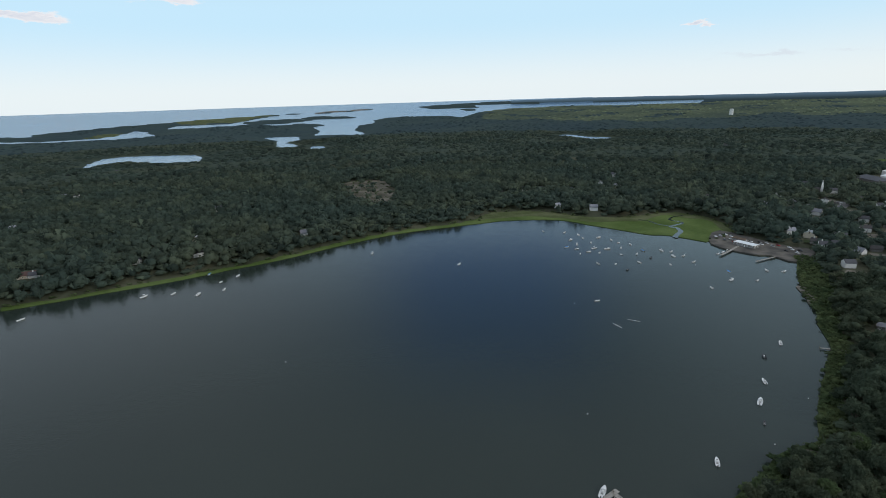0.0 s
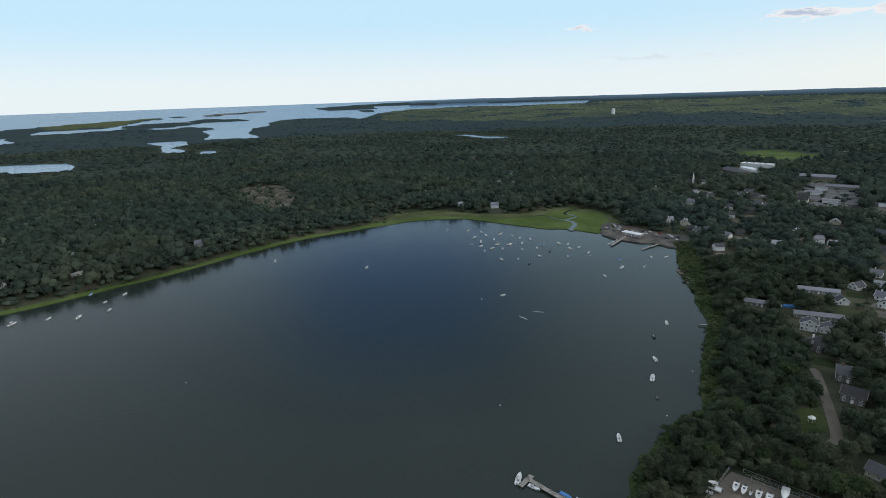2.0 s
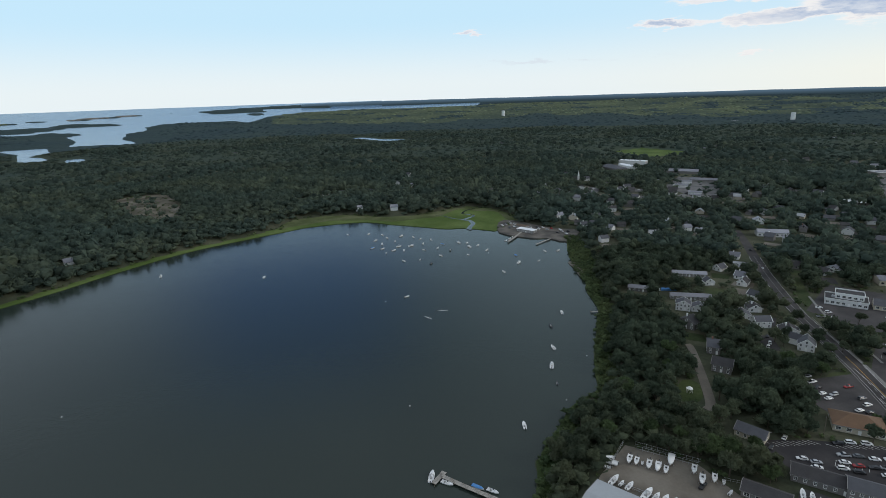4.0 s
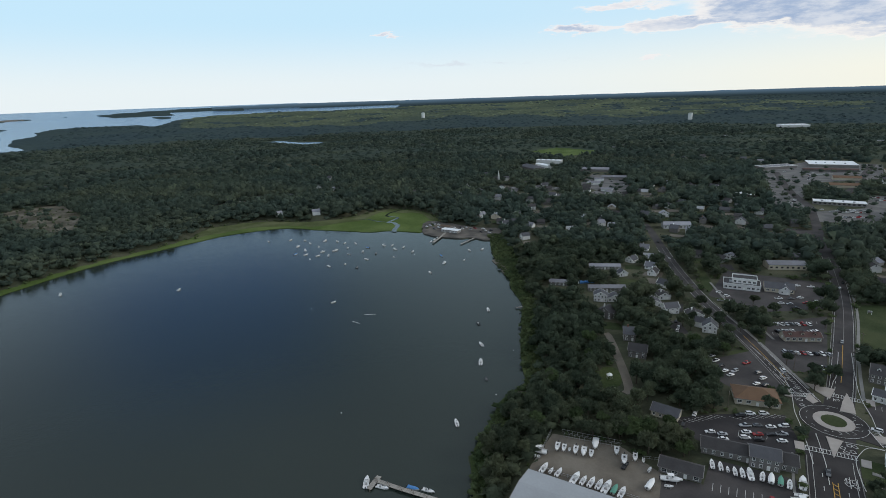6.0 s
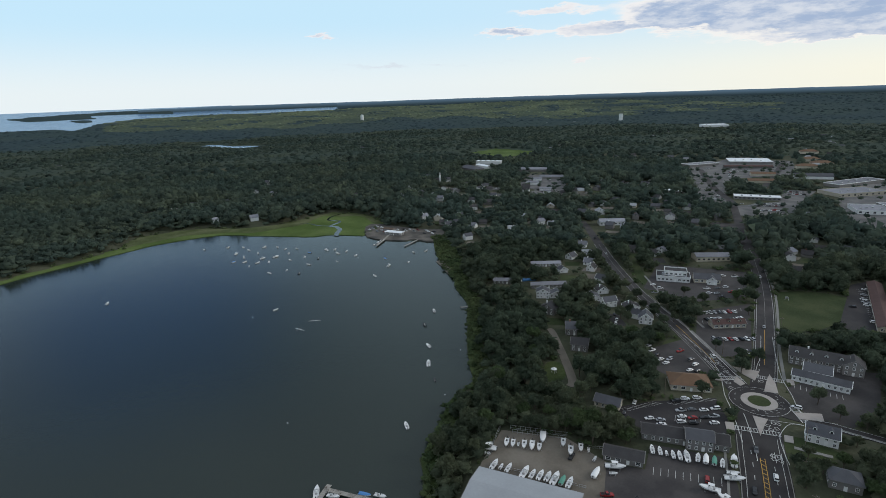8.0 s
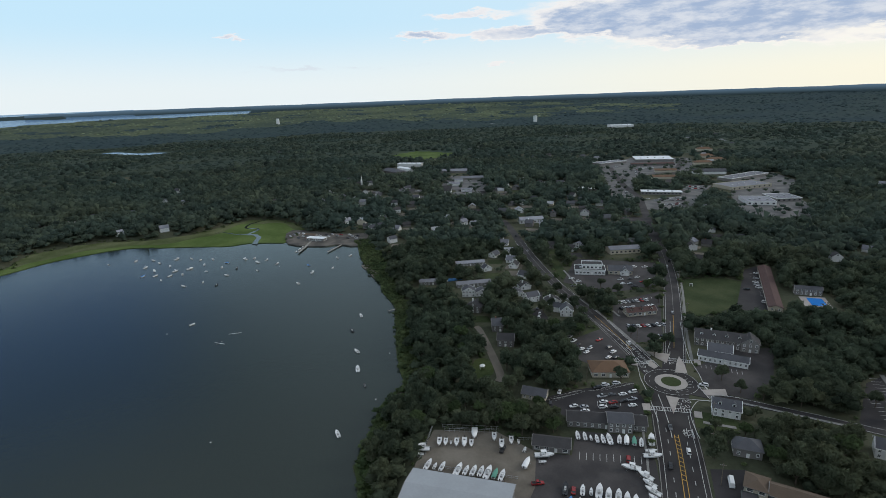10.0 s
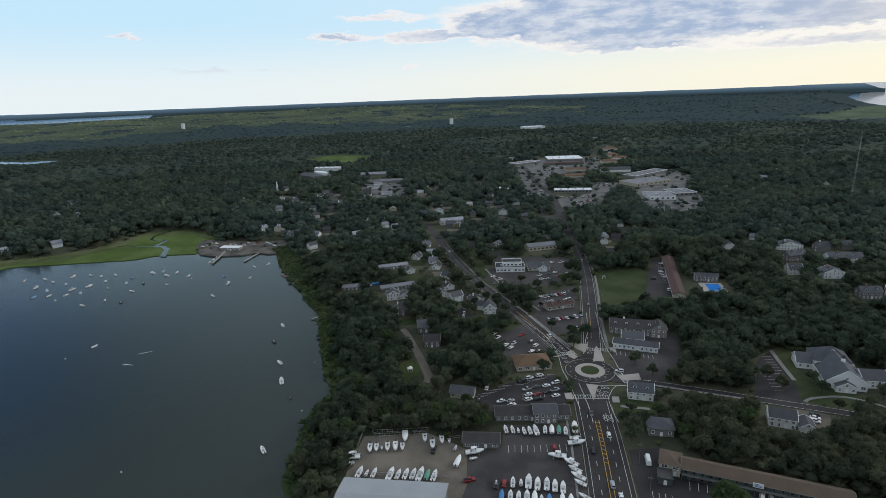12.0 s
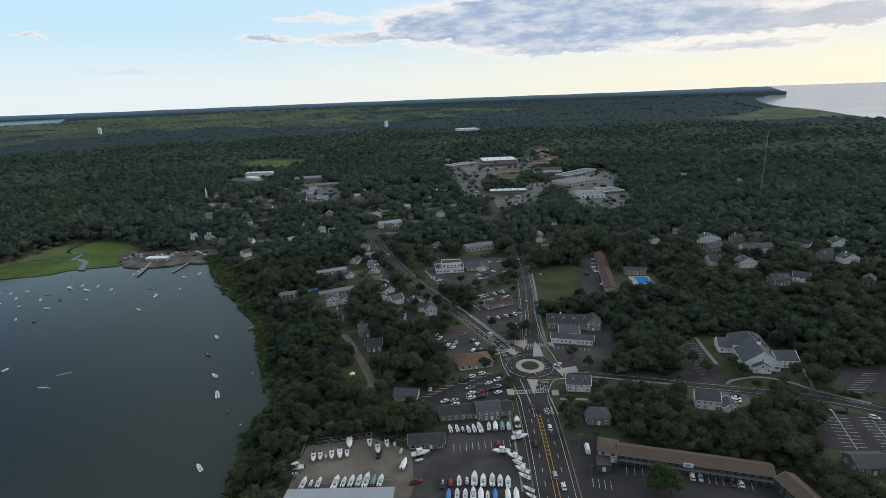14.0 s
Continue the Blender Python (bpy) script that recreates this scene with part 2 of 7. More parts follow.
M = {
    "water": water_material("cove_water", (0.024, 0.034, 0.028), 0.12, 0.05, ((0.9, 1.0), (0.25, 1.4), (0.05, 1.2))),
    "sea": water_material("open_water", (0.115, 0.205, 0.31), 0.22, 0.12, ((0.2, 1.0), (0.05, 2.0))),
    # base colour raised to stand for the bright low sky mirrored in the bay
    "bay": water_material("sky_pale_bay_water", (0.50, 0.48, 0.45), 0.1, 0.04, ((0.2, 1.0), (0.05, 2.0))),
    "pool": water_material("pool_water", (0.03, 0.22, 0.65), 0.05, 0.02, ((1.5, 1.0),)),
    "floor": material("forest_floor", (0.062, 0.070, 0.044), 0.95, vary=0.35, big=0.02, small=0.4, bump=0.6, bump_scale=0.5, world_space=True, tint=(0.085, 0.086, 0.056), spec=0.1),
    "leaf": leaf_material("leaves", (0.080, 0.108, 0.072), (0.112, 0.122, 0.072)),
    # cooler than the near leaves: a slight haze put into the colour
    "leaf_mid": leaf_material("hazed_woodland_leaves", (0.068, 0.098, 0.080), (0.096, 0.115, 0.076)),
    "leaf_light": leaf_material("light_leaves", (0.078, 0.116, 0.054), (0.090, 0.120, 0.056)),
    # far woods lightened in base colour to stand for sun on them
    "sunlit": leaf_material("sunlit_woodland", (0.090, 0.120, 0.090), (0.190, 0.225, 0.130), 0.03, 0.5, 0.003),
    # blue in this base colour stands for haze over the farthest woods
    "distant": leaf_material("hazed_distant_woodland", (0.062, 0.098, 0.106), (0.076, 0.112, 0.104), 0.05, 0.35, 0.003),
    "scrub": leaf_material("scrub_leaves", (0.070, 0.105, 0.048), (0.100, 0.125, 0.056), 1.2, 0.5, 0.03),
    "bark": material("bark", (0.10, 0.08, 0.06), 0.95, vary=0.3, bump=0.05, bump_scale=6),
    "marsh": material("marsh_grass", (0.075, 0.115, 0.028), 0.95, vary=0.3, big=0.02, small=0.25, bump=0.35, bump_scale=0.9, world_space=True, tint=(0.10, 0.138, 0.042), spec=0.1),
    "meadow": material("salt_meadow", (0.072, 0.104, 0.062), 0.95, vary=0.35, big=0.01, small=0.08, bump=0.3, bump_scale=0.5, world_space=True, tint=(0.095, 0.125, 0.075), spec=0.1),
    "reed": material("reed_grass", (0.075, 0.095, 0.035), 0.95, vary=0.35, big=0.03, small=0.4, bump=0.4, bump_scale=0.9, world_space=True, tint=(0.11, 0.12, 0.06), spec=0.1),
    "fringe": material("bank_scrub", (0.045, 0.066, 0.024), 0.95, vary=0.4, big=0.04, small=0.5, bump=0.8, bump_scale=0.7, world_space=True, tint=(0.065, 0.082, 0.032), spec=0.1),
    "lawn": material("mown_lawn", (0.043, 0.060, 0.026), 0.95, vary=0.3, big=0.05, small=0.8, bump=0.1, bump_scale=3, world_space=True, tint=(0.060, 0.072, 0.034), spec=0.1),
    "asphalt": material("asphalt", (0.033, 0.031, 0.033), 0.9, vary=0.25, big=0.06, small=1.5, bump=0.02, bump_scale=8, world_space=True, tint=(0.045, 0.041, 0.041), spec=0.3),
    "road": material("road_asphalt", (0.033, 0.0295, 0.0295), 0.9, vary=0.18, big=0.08, small=2.0, bump=0.02, bump_scale=8, world_space=True, tint=(0.046, 0.042, 0.041), spec=0.3),
    "old_road": material("worn_asphalt", (0.050, 0.046, 0.046), 0.9, vary=0.22, big=0.08, small=1.0, bump=0.02, bump_scale=8, world_space=True, tint=(0.068, 0.062, 0.060), spec=0.3),
    "pale_lot": material("bleached_asphalt", (0.115, 0.114, 0.113), 0.9, vary=0.25, big=0.05, small=0.6, bump=0.02, bump_scale=8, world_space=True, tint=(0.16, 0.155, 0.148), spec=0.3),
    "dry": material("dry_grass_and_soil", (0.10, 0.092, 0.066), 0.95, vary=0.35, big=0.03, small=0.3, bump=0.3, bump_scale=0.9, world_space=True, tint=(0.165, 0.15, 0.12), spec=0.1),
    "yard_ground": material("worn_gravel_ground", (0.085, 0.079, 0.072), 0.95, vary=0.4, big=0.06, small=0.5, bump=0.05, bump_scale=3, world_space=True, tint=(0.135, 0.122, 0.105), spec=0.2),
    "concrete": material("pale_concrete", (0.37, 0.335, 0.305), 0.9, vary=0.15, big=0.3, small=3, world_space=True),
    "walk": material("grey_concrete", (0.22, 0.215, 0.20), 0.9, vary=0.2, big=0.3, small=3, world_space=True),
    "sand": material("packed_sand", (0.13, 0.112, 0.088), 0.95, vary=0.22, big=0.07, small=0.8, bump=0.05, bump_scale=3, world_space=True, tint=(0.17, 0.15, 0.122)),
    "white_line": material("white_road_paint", (0.52, 0.52, 0.50), 0.8, vary=0.25, big=0.6, small=5, world_space=True),
    "yellow_line": material("yellow_road_paint", (0.50, 0.30, 0.06), 0.8, vary=0.25, big=0.6, small=5, world_space=True),
    "shingle_grey": material("grey_roof_shingles", (0.082, 0.084, 0.094), 0.9, vary=0.25, big=0.25, small=3, bump=0.04, bump_scale=5, each=0.2),
    "shingle_dark": material("dark_roof_shingles", (0.054, 0.051, 0.052), 0.9, vary=0.25, big=0.25, small=3, bump=0.04, bump_scale=5, each=0.15),
    "shingle_tan": material("orange_tan_roof_shingles", (0.16, 0.095, 0.056), 0.9, vary=0.2, big=0.25, small=3, bump=0.04, bump_scale=5),
    "shingle_brown": material("tan_roof_shingles", (0.112, 0.080, 0.056), 0.9, vary=0.2, big=0.25, small=3, bump=0.04, bump_scale=5),
    "shingle_red": material("red_brown_roof", (0.088, 0.048, 0.042), 0.9, vary=0.2, big=0.25, small=3, bump=0.04, bump_scale=5),
    "roof_white": material("white_metal_roof", (0.78, 0.80, 0.82), 0.5, vary=0.08, big=0.1, small=1.0),
    "roof_metal": material("dull_metal_roof", (0.33, 0.345, 0.36), 0.5, vary=0.12, big=0.1, small=1.0),
    "roof_flat": material("grey_flat_roof", (0.23, 0.235, 0.26), 0.9, vary=0.2, big=0.08, small=0.8, each=0.3),
    "wall_white": material("white_clapboard", (0.76, 0.76, 0.75), 0.7, vary=0.08, big=0.4, small=3, each=0.06),
    "wall_grey": material("weathered_shingle_wall", (0.20, 0.19, 0.18), 0.9, vary=0.2, big=0.5, small=4, bump=0.02, each=0.25),
    # siding darkened in its colour for the shade beneath eaves and gallery
    "motel_wall": material("shaded_green_grey_siding", (0.075, 0.09, 0.085), 0.9, vary=0.2, big=0.5, small=4),
    "wall_cream": material("cream_wall", (0.50, 0.45, 0.36), 0.8, vary=0.1, each=0.15),
    "brick": material("red_brick", (0.25, 0.12, 0.09), 0.9, vary=0.2, small=6),
    "glass": material("window_glass", (0.03, 0.035, 0.04), 0.08, vary=0.1, spec=0.6),
    "gutter": material("dull_green_paint", (0.10, 0.15, 0.13), 0.6, vary=0.15),
    "trim": material("white_trim", (0.86, 0.86, 0.84), 0.6, vary=0.06),
    "gel_white": material("white_gelcoat", (0.78, 0.78, 0.77), 0.25, vary=0.05, each=0.06),
    "gel_dark": material("black_gelcoat", (0.02, 0.022, 0.025), 0.25, vary=0.1),
    "deck": material("boat_deck", (0.34, 0.34, 0.33), 0.6, vary=0.15, small=5),
    "canvas_blue": material("blue_canvas", (0.08, 0.24, 0.52), 0.85, vary=0.15, bump=0.03),
    "canvas_green": material("green_canvas", (0.12, 0.32, 0.24), 0.85, vary=0.15, bump=0.03),
    "engine": material("outboard_black", (0.03, 0.03, 0.033), 0.4, vary=0.1),
    "wood": material("grey_dock_boards", (0.30, 0.28, 0.25), 0.9, vary=0.2, big=0.5, small=4, each=0.2),
    "pole": material("weathered_pole", (0.17, 0.14, 0.11), 0.95, vary=0.2),
    "steel": material("galvanised_steel", (0.45, 0.46, 0.47), 0.5, metal=0.6, vary=0.15),
    "rubber": material("tyre_rubber", (0.02, 0.02, 0.02), 0.9, vary=0.1),
    "tank": material("painted_water_tank", (0.74, 0.76, 0.74), 0.6, vary=0.06),
}
for tone, c in {"white": (0.75, 0.75, 0.74), "silver": (0.42, 0.43, 0.44), "black": (0.02, 0.02, 0.022), "red": (0.28, 0.025, 0.025), "blue": (0.035, 0.07, 0.17), "grey": (0.13, 0.135, 0.14)}.items():
    M["car_" + tone] = material(tone + "_car_paint", c, 0.25, metal=0.2 if tone in ("silver", "grey") else 0.0, vary=0.04)


# ---- geometry helpers ----
def mesh_of(name, geo, mat, smooth=False):
    me = bpy.data.meshes.new(name)
    me.from_pydata([tuple(v) for v in geo[0]], [], [tuple(f) for f in geo[1]])
    me.materials.append(M[mat])
    if smooth:
        me.polygons.foreach_set("use_smooth", [True] * len(me.polygons))
    me.update()
    return me


def tri_mesh(name, verts, tris, mat, smooth=False):
    """A mesh of triangles straight from arrays."""
    me = bpy.data.meshes.new(name)
    verts, tris = np.asarray(verts, np.float32), np.asarray(tris, np.int32)
    me.vertices.add(len(verts))
    me.vertices.foreach_set("co", verts.ravel())
    me.loops.add(tris.size)
    me.loops.foreach_set("vertex_index", tris.ravel())
    me.polygons.add(len(tris))
    me.polygons.foreach_set("loop_start", np.arange(0, tris.size, 3, dtype=np.int32))
    me.polygons.foreach_set("use_smooth", np.full(len(tris), smooth))
    me.materials.append(M[mat])
    me.update(calc_edges=True)
    return me


def part(name, geo, mat, parent, label="", at=None, smooth=False):
    """One mesh object under a thing or a part; geo is (vertices, faces) or a mesh to share."""
    me = geo if isinstance(geo, bpy.types.Mesh) else mesh_of(name, geo, mat, smooth)
    ob = new(name, me)
    ob.parent = parent
    if at is not None:
        ob.matrix_basis = at
    if label:
        ob["label"] = label
    return ob


def thing(name, m, label, category, group="", kind=""):
    ob = new(name)
    ob.empty_display_size = 0.5
    ob.matrix_basis = m
    return tagged(ob, label, category, group, kind)


def join(*geos):
    vs, fs = [], []
    for v, f in geos:
        k = len(vs)
        vs += [tuple(p) for p in v]
        fs += [tuple(i + k for i in q) for q in f]
    return vs, fs


def box(x0, y0, z0, x1, y1, z1, c=0.0):
    """A box; c chamfers its four upright edges and its top rim."""
    if c <= 0:
        v = [(x, y, z) for z in (z0, z1) for x, y in ((x0, y0), (x1, y0), (x1, y1), (x0, y1))]
        return v, [(3, 2, 1, 0), (4, 5, 6, 7), (0, 1, 5, 4), (1, 2, 6, 5), (2, 3, 7, 6), (3, 0, 4, 7)]

    def ring(d, z):
        a, b, e, g = x0 + d, x1 - d, y0 + d, y1 - d
        return [(a + c, e, z), (b - c, e, z), (b, e + c, z), (b, g - c, z), (b - c, g, z), (a + c, g, z), (a, g - c, z), (a, e + c, z)]
    return loft([ring(0, z0), ring(0, z1 - c), ring(c, z1)])


def loft(rings, cap=True):
    n = len(rings[0])
    v = [p for r in rings for p in r]
    f = [(i * n + j, i * n + (j + 1) % n, (i + 1) * n + (j + 1) % n, (i + 1) * n + j) for i in range(len(rings) - 1) for j in range(n)]
    if cap:
        f += [tuple(range(n))[::-1], tuple((len(rings) - 1) * n + j for j in range(n))]
    return v, f


def tube(p, q, r0, r1=None, n=8):
    p, q = Vector(p), Vector(q)
    r1 = r0 if r1 is None else r1
    w = (q - p).normalized()
    u = w.orthogonal().normalized()
    s = w.cross(u)
    return loft([[tuple(c + r * (math.cos(a) * u + math.sin(a) * s)) for a in (2 * math.pi * k / n for k in range(n))] for c, r in ((p, r0), (q, r1))])


def spin(profile, n=16):
    """Profile of (radius, height) turned about z."""
    return loft([[(r * math.cos(2 * math.pi * k / n), r * math.sin(2 * math.pi * k / n), z) for k in range(n)] for r, z in profile])


def moved(geo, m):
    return [tuple(m @ Vector(p)) for p in geo[0]], geo[1]


def inside(P, ring):
    x, y = P[:, 0], P[:, 1]
    r = np.asarray(ring, float)
    s = np.roll(r, -1, 0)
    hit = np.zeros(len(P), bool)
    for (x0, y0), (x1, y1) in zip(r, s):
        if y0 != y1:
            hit ^= ((y0 > y) != (y1 > y)) & (x < (x1 - x0) * (y - y0) / (y1 - y0) + x0)
    return hit


def line_distance(P, line, closed=False):
    r = np.asarray(line, float)
    best = np.full(len(P), 1e9)
    for a, b in zip(r[:-1] if not closed else r, r[1:] if not closed else np.roll(r, -1, 0)):
        d = b - a
        L = max(d @ d, 1e-9)
        u = np.clip(((P - a) @ d) / L, 0, 1)
        q = P - a - u[:, None] * d
        best = np.minimum(best, q[:, 0] ** 2 + q[:, 1] ** 2)
    return np.sqrt(best)


def signed(P, ring):
    """Metres outside (plus) or inside (minus) a ring."""
    d = line_distance(P, ring, True)
    return np.where(inside(P, ring), -d, d)


def curve(pts, n=4, closed=True, wobble=0.0, seed=1):
    """A smooth line through a few points, with an uneven edge."""
    p = np.asarray(pts, float)
    k = len(p)
    rng = np.random.default_rng(seed)
    out = []
    for i in range(k if closed else k - 1):
        a, b, c, d = (p[(i + j) % k] if closed else p[min(max(i + j, 0), k - 1)] for j in (-1, 0, 1, 2))
        for u in np.arange(n) / n:
            q = 0.5 * (2 * b + (c - a) * u + (2 * a - 5 * b + 4 * c - d) * u * u + (3 * b - a - 3 * c + d) * u ** 3)
            out.append(q + rng.normal(0, wobble, 2) if wobble else q)
    if not closed:
        out.append(p[-1])
    return np.array(out)


# ---- the plan: shores, marsh, far water ----
SHORE_W = [(-384, 417), (-350, 437), (-314, 460), (-274, 484), (-233, 516), (-186, 552), (-135, 602), (-75, 652), (-4, 685), (33, 700), (72, 713), (135, 709), (169, 678), (207, 638), (228, 619), (248, 612), (276, 581)]
SHORE_E = [(285, 571), (300, 528), (317, 522), (329, 506), (300, 456), (275, 402), (266, 375), (254, 357), (240, 322), (230, 310), (212, 286), (196, 265), (179, 240), (170, 225), (147, 216), (136, 207), (117, 192), (107, 183)]
SHORE_NEAR = [(97, 165), (86, 145), (76, 120), (55, 92), (10, 60), (-120, 10), (-300, -50), (-700, -100), (-1000, 50), (-700, 250), (-480, 360)]
TREES_W = [(-390, 425), (-354, 445), (-320, 471), (-280, 496), (-236, 526), (-189, 564), (-138, 617), (-76, 667), (-4, 701), (35, 732)]
MARSH_TOP = [(36, 748), (70, 775), (126, 768), (153, 741), (195, 721), (248, 722), (293, 739), (327, 712), (335, 651), (318, 608)]
FRINGE_E = [(318, 512), (347, 511), (309, 422), (280, 378), (261, 345), (245, 310), (206, 261), (183, 231)]
SHORE_S = [(170, 225), (147, 216), (136, 207), (117, 192), (107, 183), (97, 165), (86, 145)]
FRINGE_S = [(178, 216), (153, 207), (142, 199), (124, 185), (115, 177), (105, 160), (94, 140)]
COVE = curve(SHORE_W + SHORE_E + SHORE_NEAR, 4, wobble=0.5)
BAND_W = np.vstack([curve(SHORE_W[:10], 4, False, 0.4), curve(TREES_W[::-1], 4, False, 1.2)])
HEAD = np.vstack([curve(SHORE_W[9:], 4, False, 0.4), curve(MARSH_TOP[::-1], 4, False, 1.5)])
FRINGE = np.vstack([curve(SHORE_E[3:14], 4, False, 0.4), curve(FRINGE_E[::-1], 4, False, 1.0)])
FRINGE_LOW = np.vstack([curve(SHORE_S, 4, False, 0.4), curve(FRINGE_S[::-1], 4, False, 1.0)])
POND = curve([(-1101, 1606), (-1137, 1711), (-1145, 1813), (-1080, 1869), (-965, 1838), (-852, 1826), (-763, 1610), (-810, 1582), (-879, 1584), (-988, 1640), (-1034, 1584), (-1017, 1481)], 4, wobble=13)
PONDLET = curve([(-539, 2062), (-490, 2058), (-458, 1910), (-502, 1924)], 3, wobble=4)
INLET = curve([(-2126, 2479), (-1943, 2481), (-1843, 2525), (-1755, 2593), (-1677, 2689), (-1731, 2877), (-1671, 2960), (-1547, 2815), (-1488, 2703), (-1599, 2560), (-1707, 2519), (-1830, 2433), (-2004, 2393), (-2037, 2372)], 3, wobble=13)
LAGOON = curve([(-883, 2537), (-820, 2564), (-710, 2553), (-661, 2281), (-598, 2045), (-658, 2064), (-774, 2378)], 4, wobble=13)
ESTUARY_FAR = [(-1612, 3076), (-1627, 3232), (-1520, 3276), (-1387, 3368), (-1318, 3485), (-1316, 3686), (-1258, 3837), (-1158, 3971), (-1054, 4044), (-847, 4145), (-619, 4334), (-270, 4393), (-174, 4217), (-3, 4234), (210, 4229), (386, 4282), (545, 4185), (747, 4136)]
ESTUARY_NEAR = [(648, 4038), (401, 4008), (252, 3887), (190, 3823), (106, 3604), (49, 3505), (-4, 3601), (-190, 3658), (-374, 3629), (-441, 3568), (-492, 3467), (-454, 3261), (-521, 3156), (-514, 2924), (-427, 2653), (-482, 2579), (-567, 2601), (-667, 2627)]
ESTUARY_ARM = [(-681, 2838), (-778, 3077), (-732, 3200), (-886, 3312), (-997, 3227), (-1124, 3277), (-1034, 3350), (-956, 3444), (-883, 3524), (-1002, 3615), (-1176, 3580), (-1270, 3481), (-1293, 3378), (-1209, 3270), (-1354, 3201), (-1440, 3097), (-1524, 3072)]
ESTUARY = curve(ESTUARY_FAR + ESTUARY_NEAR + ESTUARY_ARM, 3, wobble=10)
ISLETS = [curve(q, 3, wobble=4) for q in ([(-995, 3633), (-979, 3746), (-853, 3786), (-690, 3738), (-640, 3669), (-780, 3618), (-886, 3598)], [(50, 4097), (114, 4144), (173, 4053), (116, 3938)], [(-985, 4013), (-837, 4099), (-603, 4282), (-613, 4358), (-856, 4192), (-1006, 4103)])]
OCEAN = curve([(-2202, 2639), (-2158, 2766), (-2090, 2874), (-2032, 3017), (-1966, 3169), (-1872, 3298), (-1768, 3433), (-1661, 3591), (-1526, 3718), (-1380, 3847), (-1221, 3978), (-1060, 4067), (-851, 4168), (-619, 4334), (-272, 4419), (-140, 4508), (-3, 4569), (231, 4647), (469, 4688), (709, 4719), (907, 4767), (1100, 4900), (900, 6500), (-2500, 6500), (-6000, 4000), (-4000, 2600)], 3)
RIVER = curve([(176, 4450), (440, 4392), (855, 4264), (1256, 4182), (1503, 4061), (1698, 3934), (1639, 3794), (1358, 3873), (1105, 3937), (813, 4054), (607, 4036), (415, 4148), (246, 4121)], 3, wobble=6)
POND_FAR = curve([(422, 2259), (477, 2300), (523, 2154), (594, 2094), (565, 1991), (491, 2019), (453, 2183)], 3, wobble=5)
BAY = curve([(4784, -544), (4792, -108), (4514, -88), (4024, 153), (3839, 159), (3437, 47), (3183, -131), (2850, -256), (2692, -446), (2700, -1500), (6000, -1500)], 3)
BAY_MARSH = curve([(2745, 304), (2911, 181), (3180, 100), (3311, 32), (3221, -109), (2940, -224), (2658, -115), (2600, 19), (2569, 177)], 3)
WATERS = [COVE, POND, PONDLET, INLET, LAGOON, ESTUARY, RIVER, OCEAN, POND_FAR, BAY]
LANDING = curve([(277, 572), (313, 629), (344, 562), (366, 536), (326, 500), (314, 523), (298, 530)], 3)
LOWS = [BAND_W, HEAD, FRINGE, FRINGE_LOW, LANDING]
LAND = 5.0


def smooth_step(x, a, b):
    u = np.clip((x - a) / (b - a), 0, 1)
    return u * u * (3 - 2 * u)


def rise(r):
    """The far country climbs gently towards the horizon."""
    u = np.clip((r - 2200) / 2700, 0, 1)
    return 131 * u * u * (1.6 - 0.6 * u)


def waves2(x, y):
    """Slow rolling of the ground and of the tree tops."""
    return (np.sin(x * 0.011 + 1.3 * np.sin(y * 0.007)) + np.sin(y * 0.013 + 1.7 * np.sin(x * 0.006 + 2)) + 0.6 * np.sin((x + y) * 0.023)) / 2.6


def ground(P):
    """Height of the ground, and metres from the nearest open water."""
    P = np.asarray(P, float)
    r = np.hypot(P[:, 0], P[:, 1])
    near = r < 1100
    sd = np.full(len(P), 1e9)
    low = np.full(len(P), 1e9)
    for i, ring in enumerate(WATERS):
        c, reach = ring.mean(0), np.hypot(*(ring - ring.mean(0)).T).max() + 700
        m = np.hypot(P[:, 0] - c[0], P[:, 1] - c[1]) < reach
        if m.any():
            sd[m] = np.minimum(sd[m], signed(P[m], ring))
    for ring in ISLETS:
        m = np.hypot(*(P - ring.mean(0)).T) < 600
        if m.any():
            sd[m] = np.maximum(sd[m], -signed(P[m], ring))
    for ring in LOWS:
        if near.any():
            low[near] = np.minimum(low[near], signed(P[near], ring))
    h = LAND * smooth_step(np.minimum(sd, low), 0, 16)
    h = np.where(sd < 0, np.maximum(-2.5, sd * 0.3), np.maximum(h, np.minimum(0.45, 0.3 * sd)))
    return h + rise(r), sd


# terrain: one sheet from under the camera to the horizon
view = np.radians(np.arange(-108, 56, 0.36))
rest = np.radians(np.arange(56.5, 251.9, 4.0))
az = np.concatenate([view, rest])
rad = 45 * 1.0185 ** np.arange(0, 260)
rad = rad[rad < 4850].tolist() + [4900.0]
rad = np.array(rad)
A, R = np.meshgrid(az, rad)
P = np.stack([(-np.sin(A) * R).ravel(), (np.cos(A) * R).ravel()], 1)
H, SD = ground(P)
RR = R.ravel()
canopy = 9.5 * smooth_step(RR, 2150, 2500) * smooth_step(SD, 20, 220) * (1 + 0.25 * waves2(P[:, 0], P[:, 1])) * (SD > 0)
canopy = np.maximum(canopy, 5.5 * smooth_step(RR, 1330, 1500) * smooth_step(SD, 20, 200) * (SD > 0))
canopy *= smooth_step(signed(P, np.array([(915, 1207), (1034, 1231), (1055, 1090), (990, 1045), (886, 1030)], float)), 0, 40)
bearing = np.degrees(np.arctan2(P[:, 0], P[:, 1]))
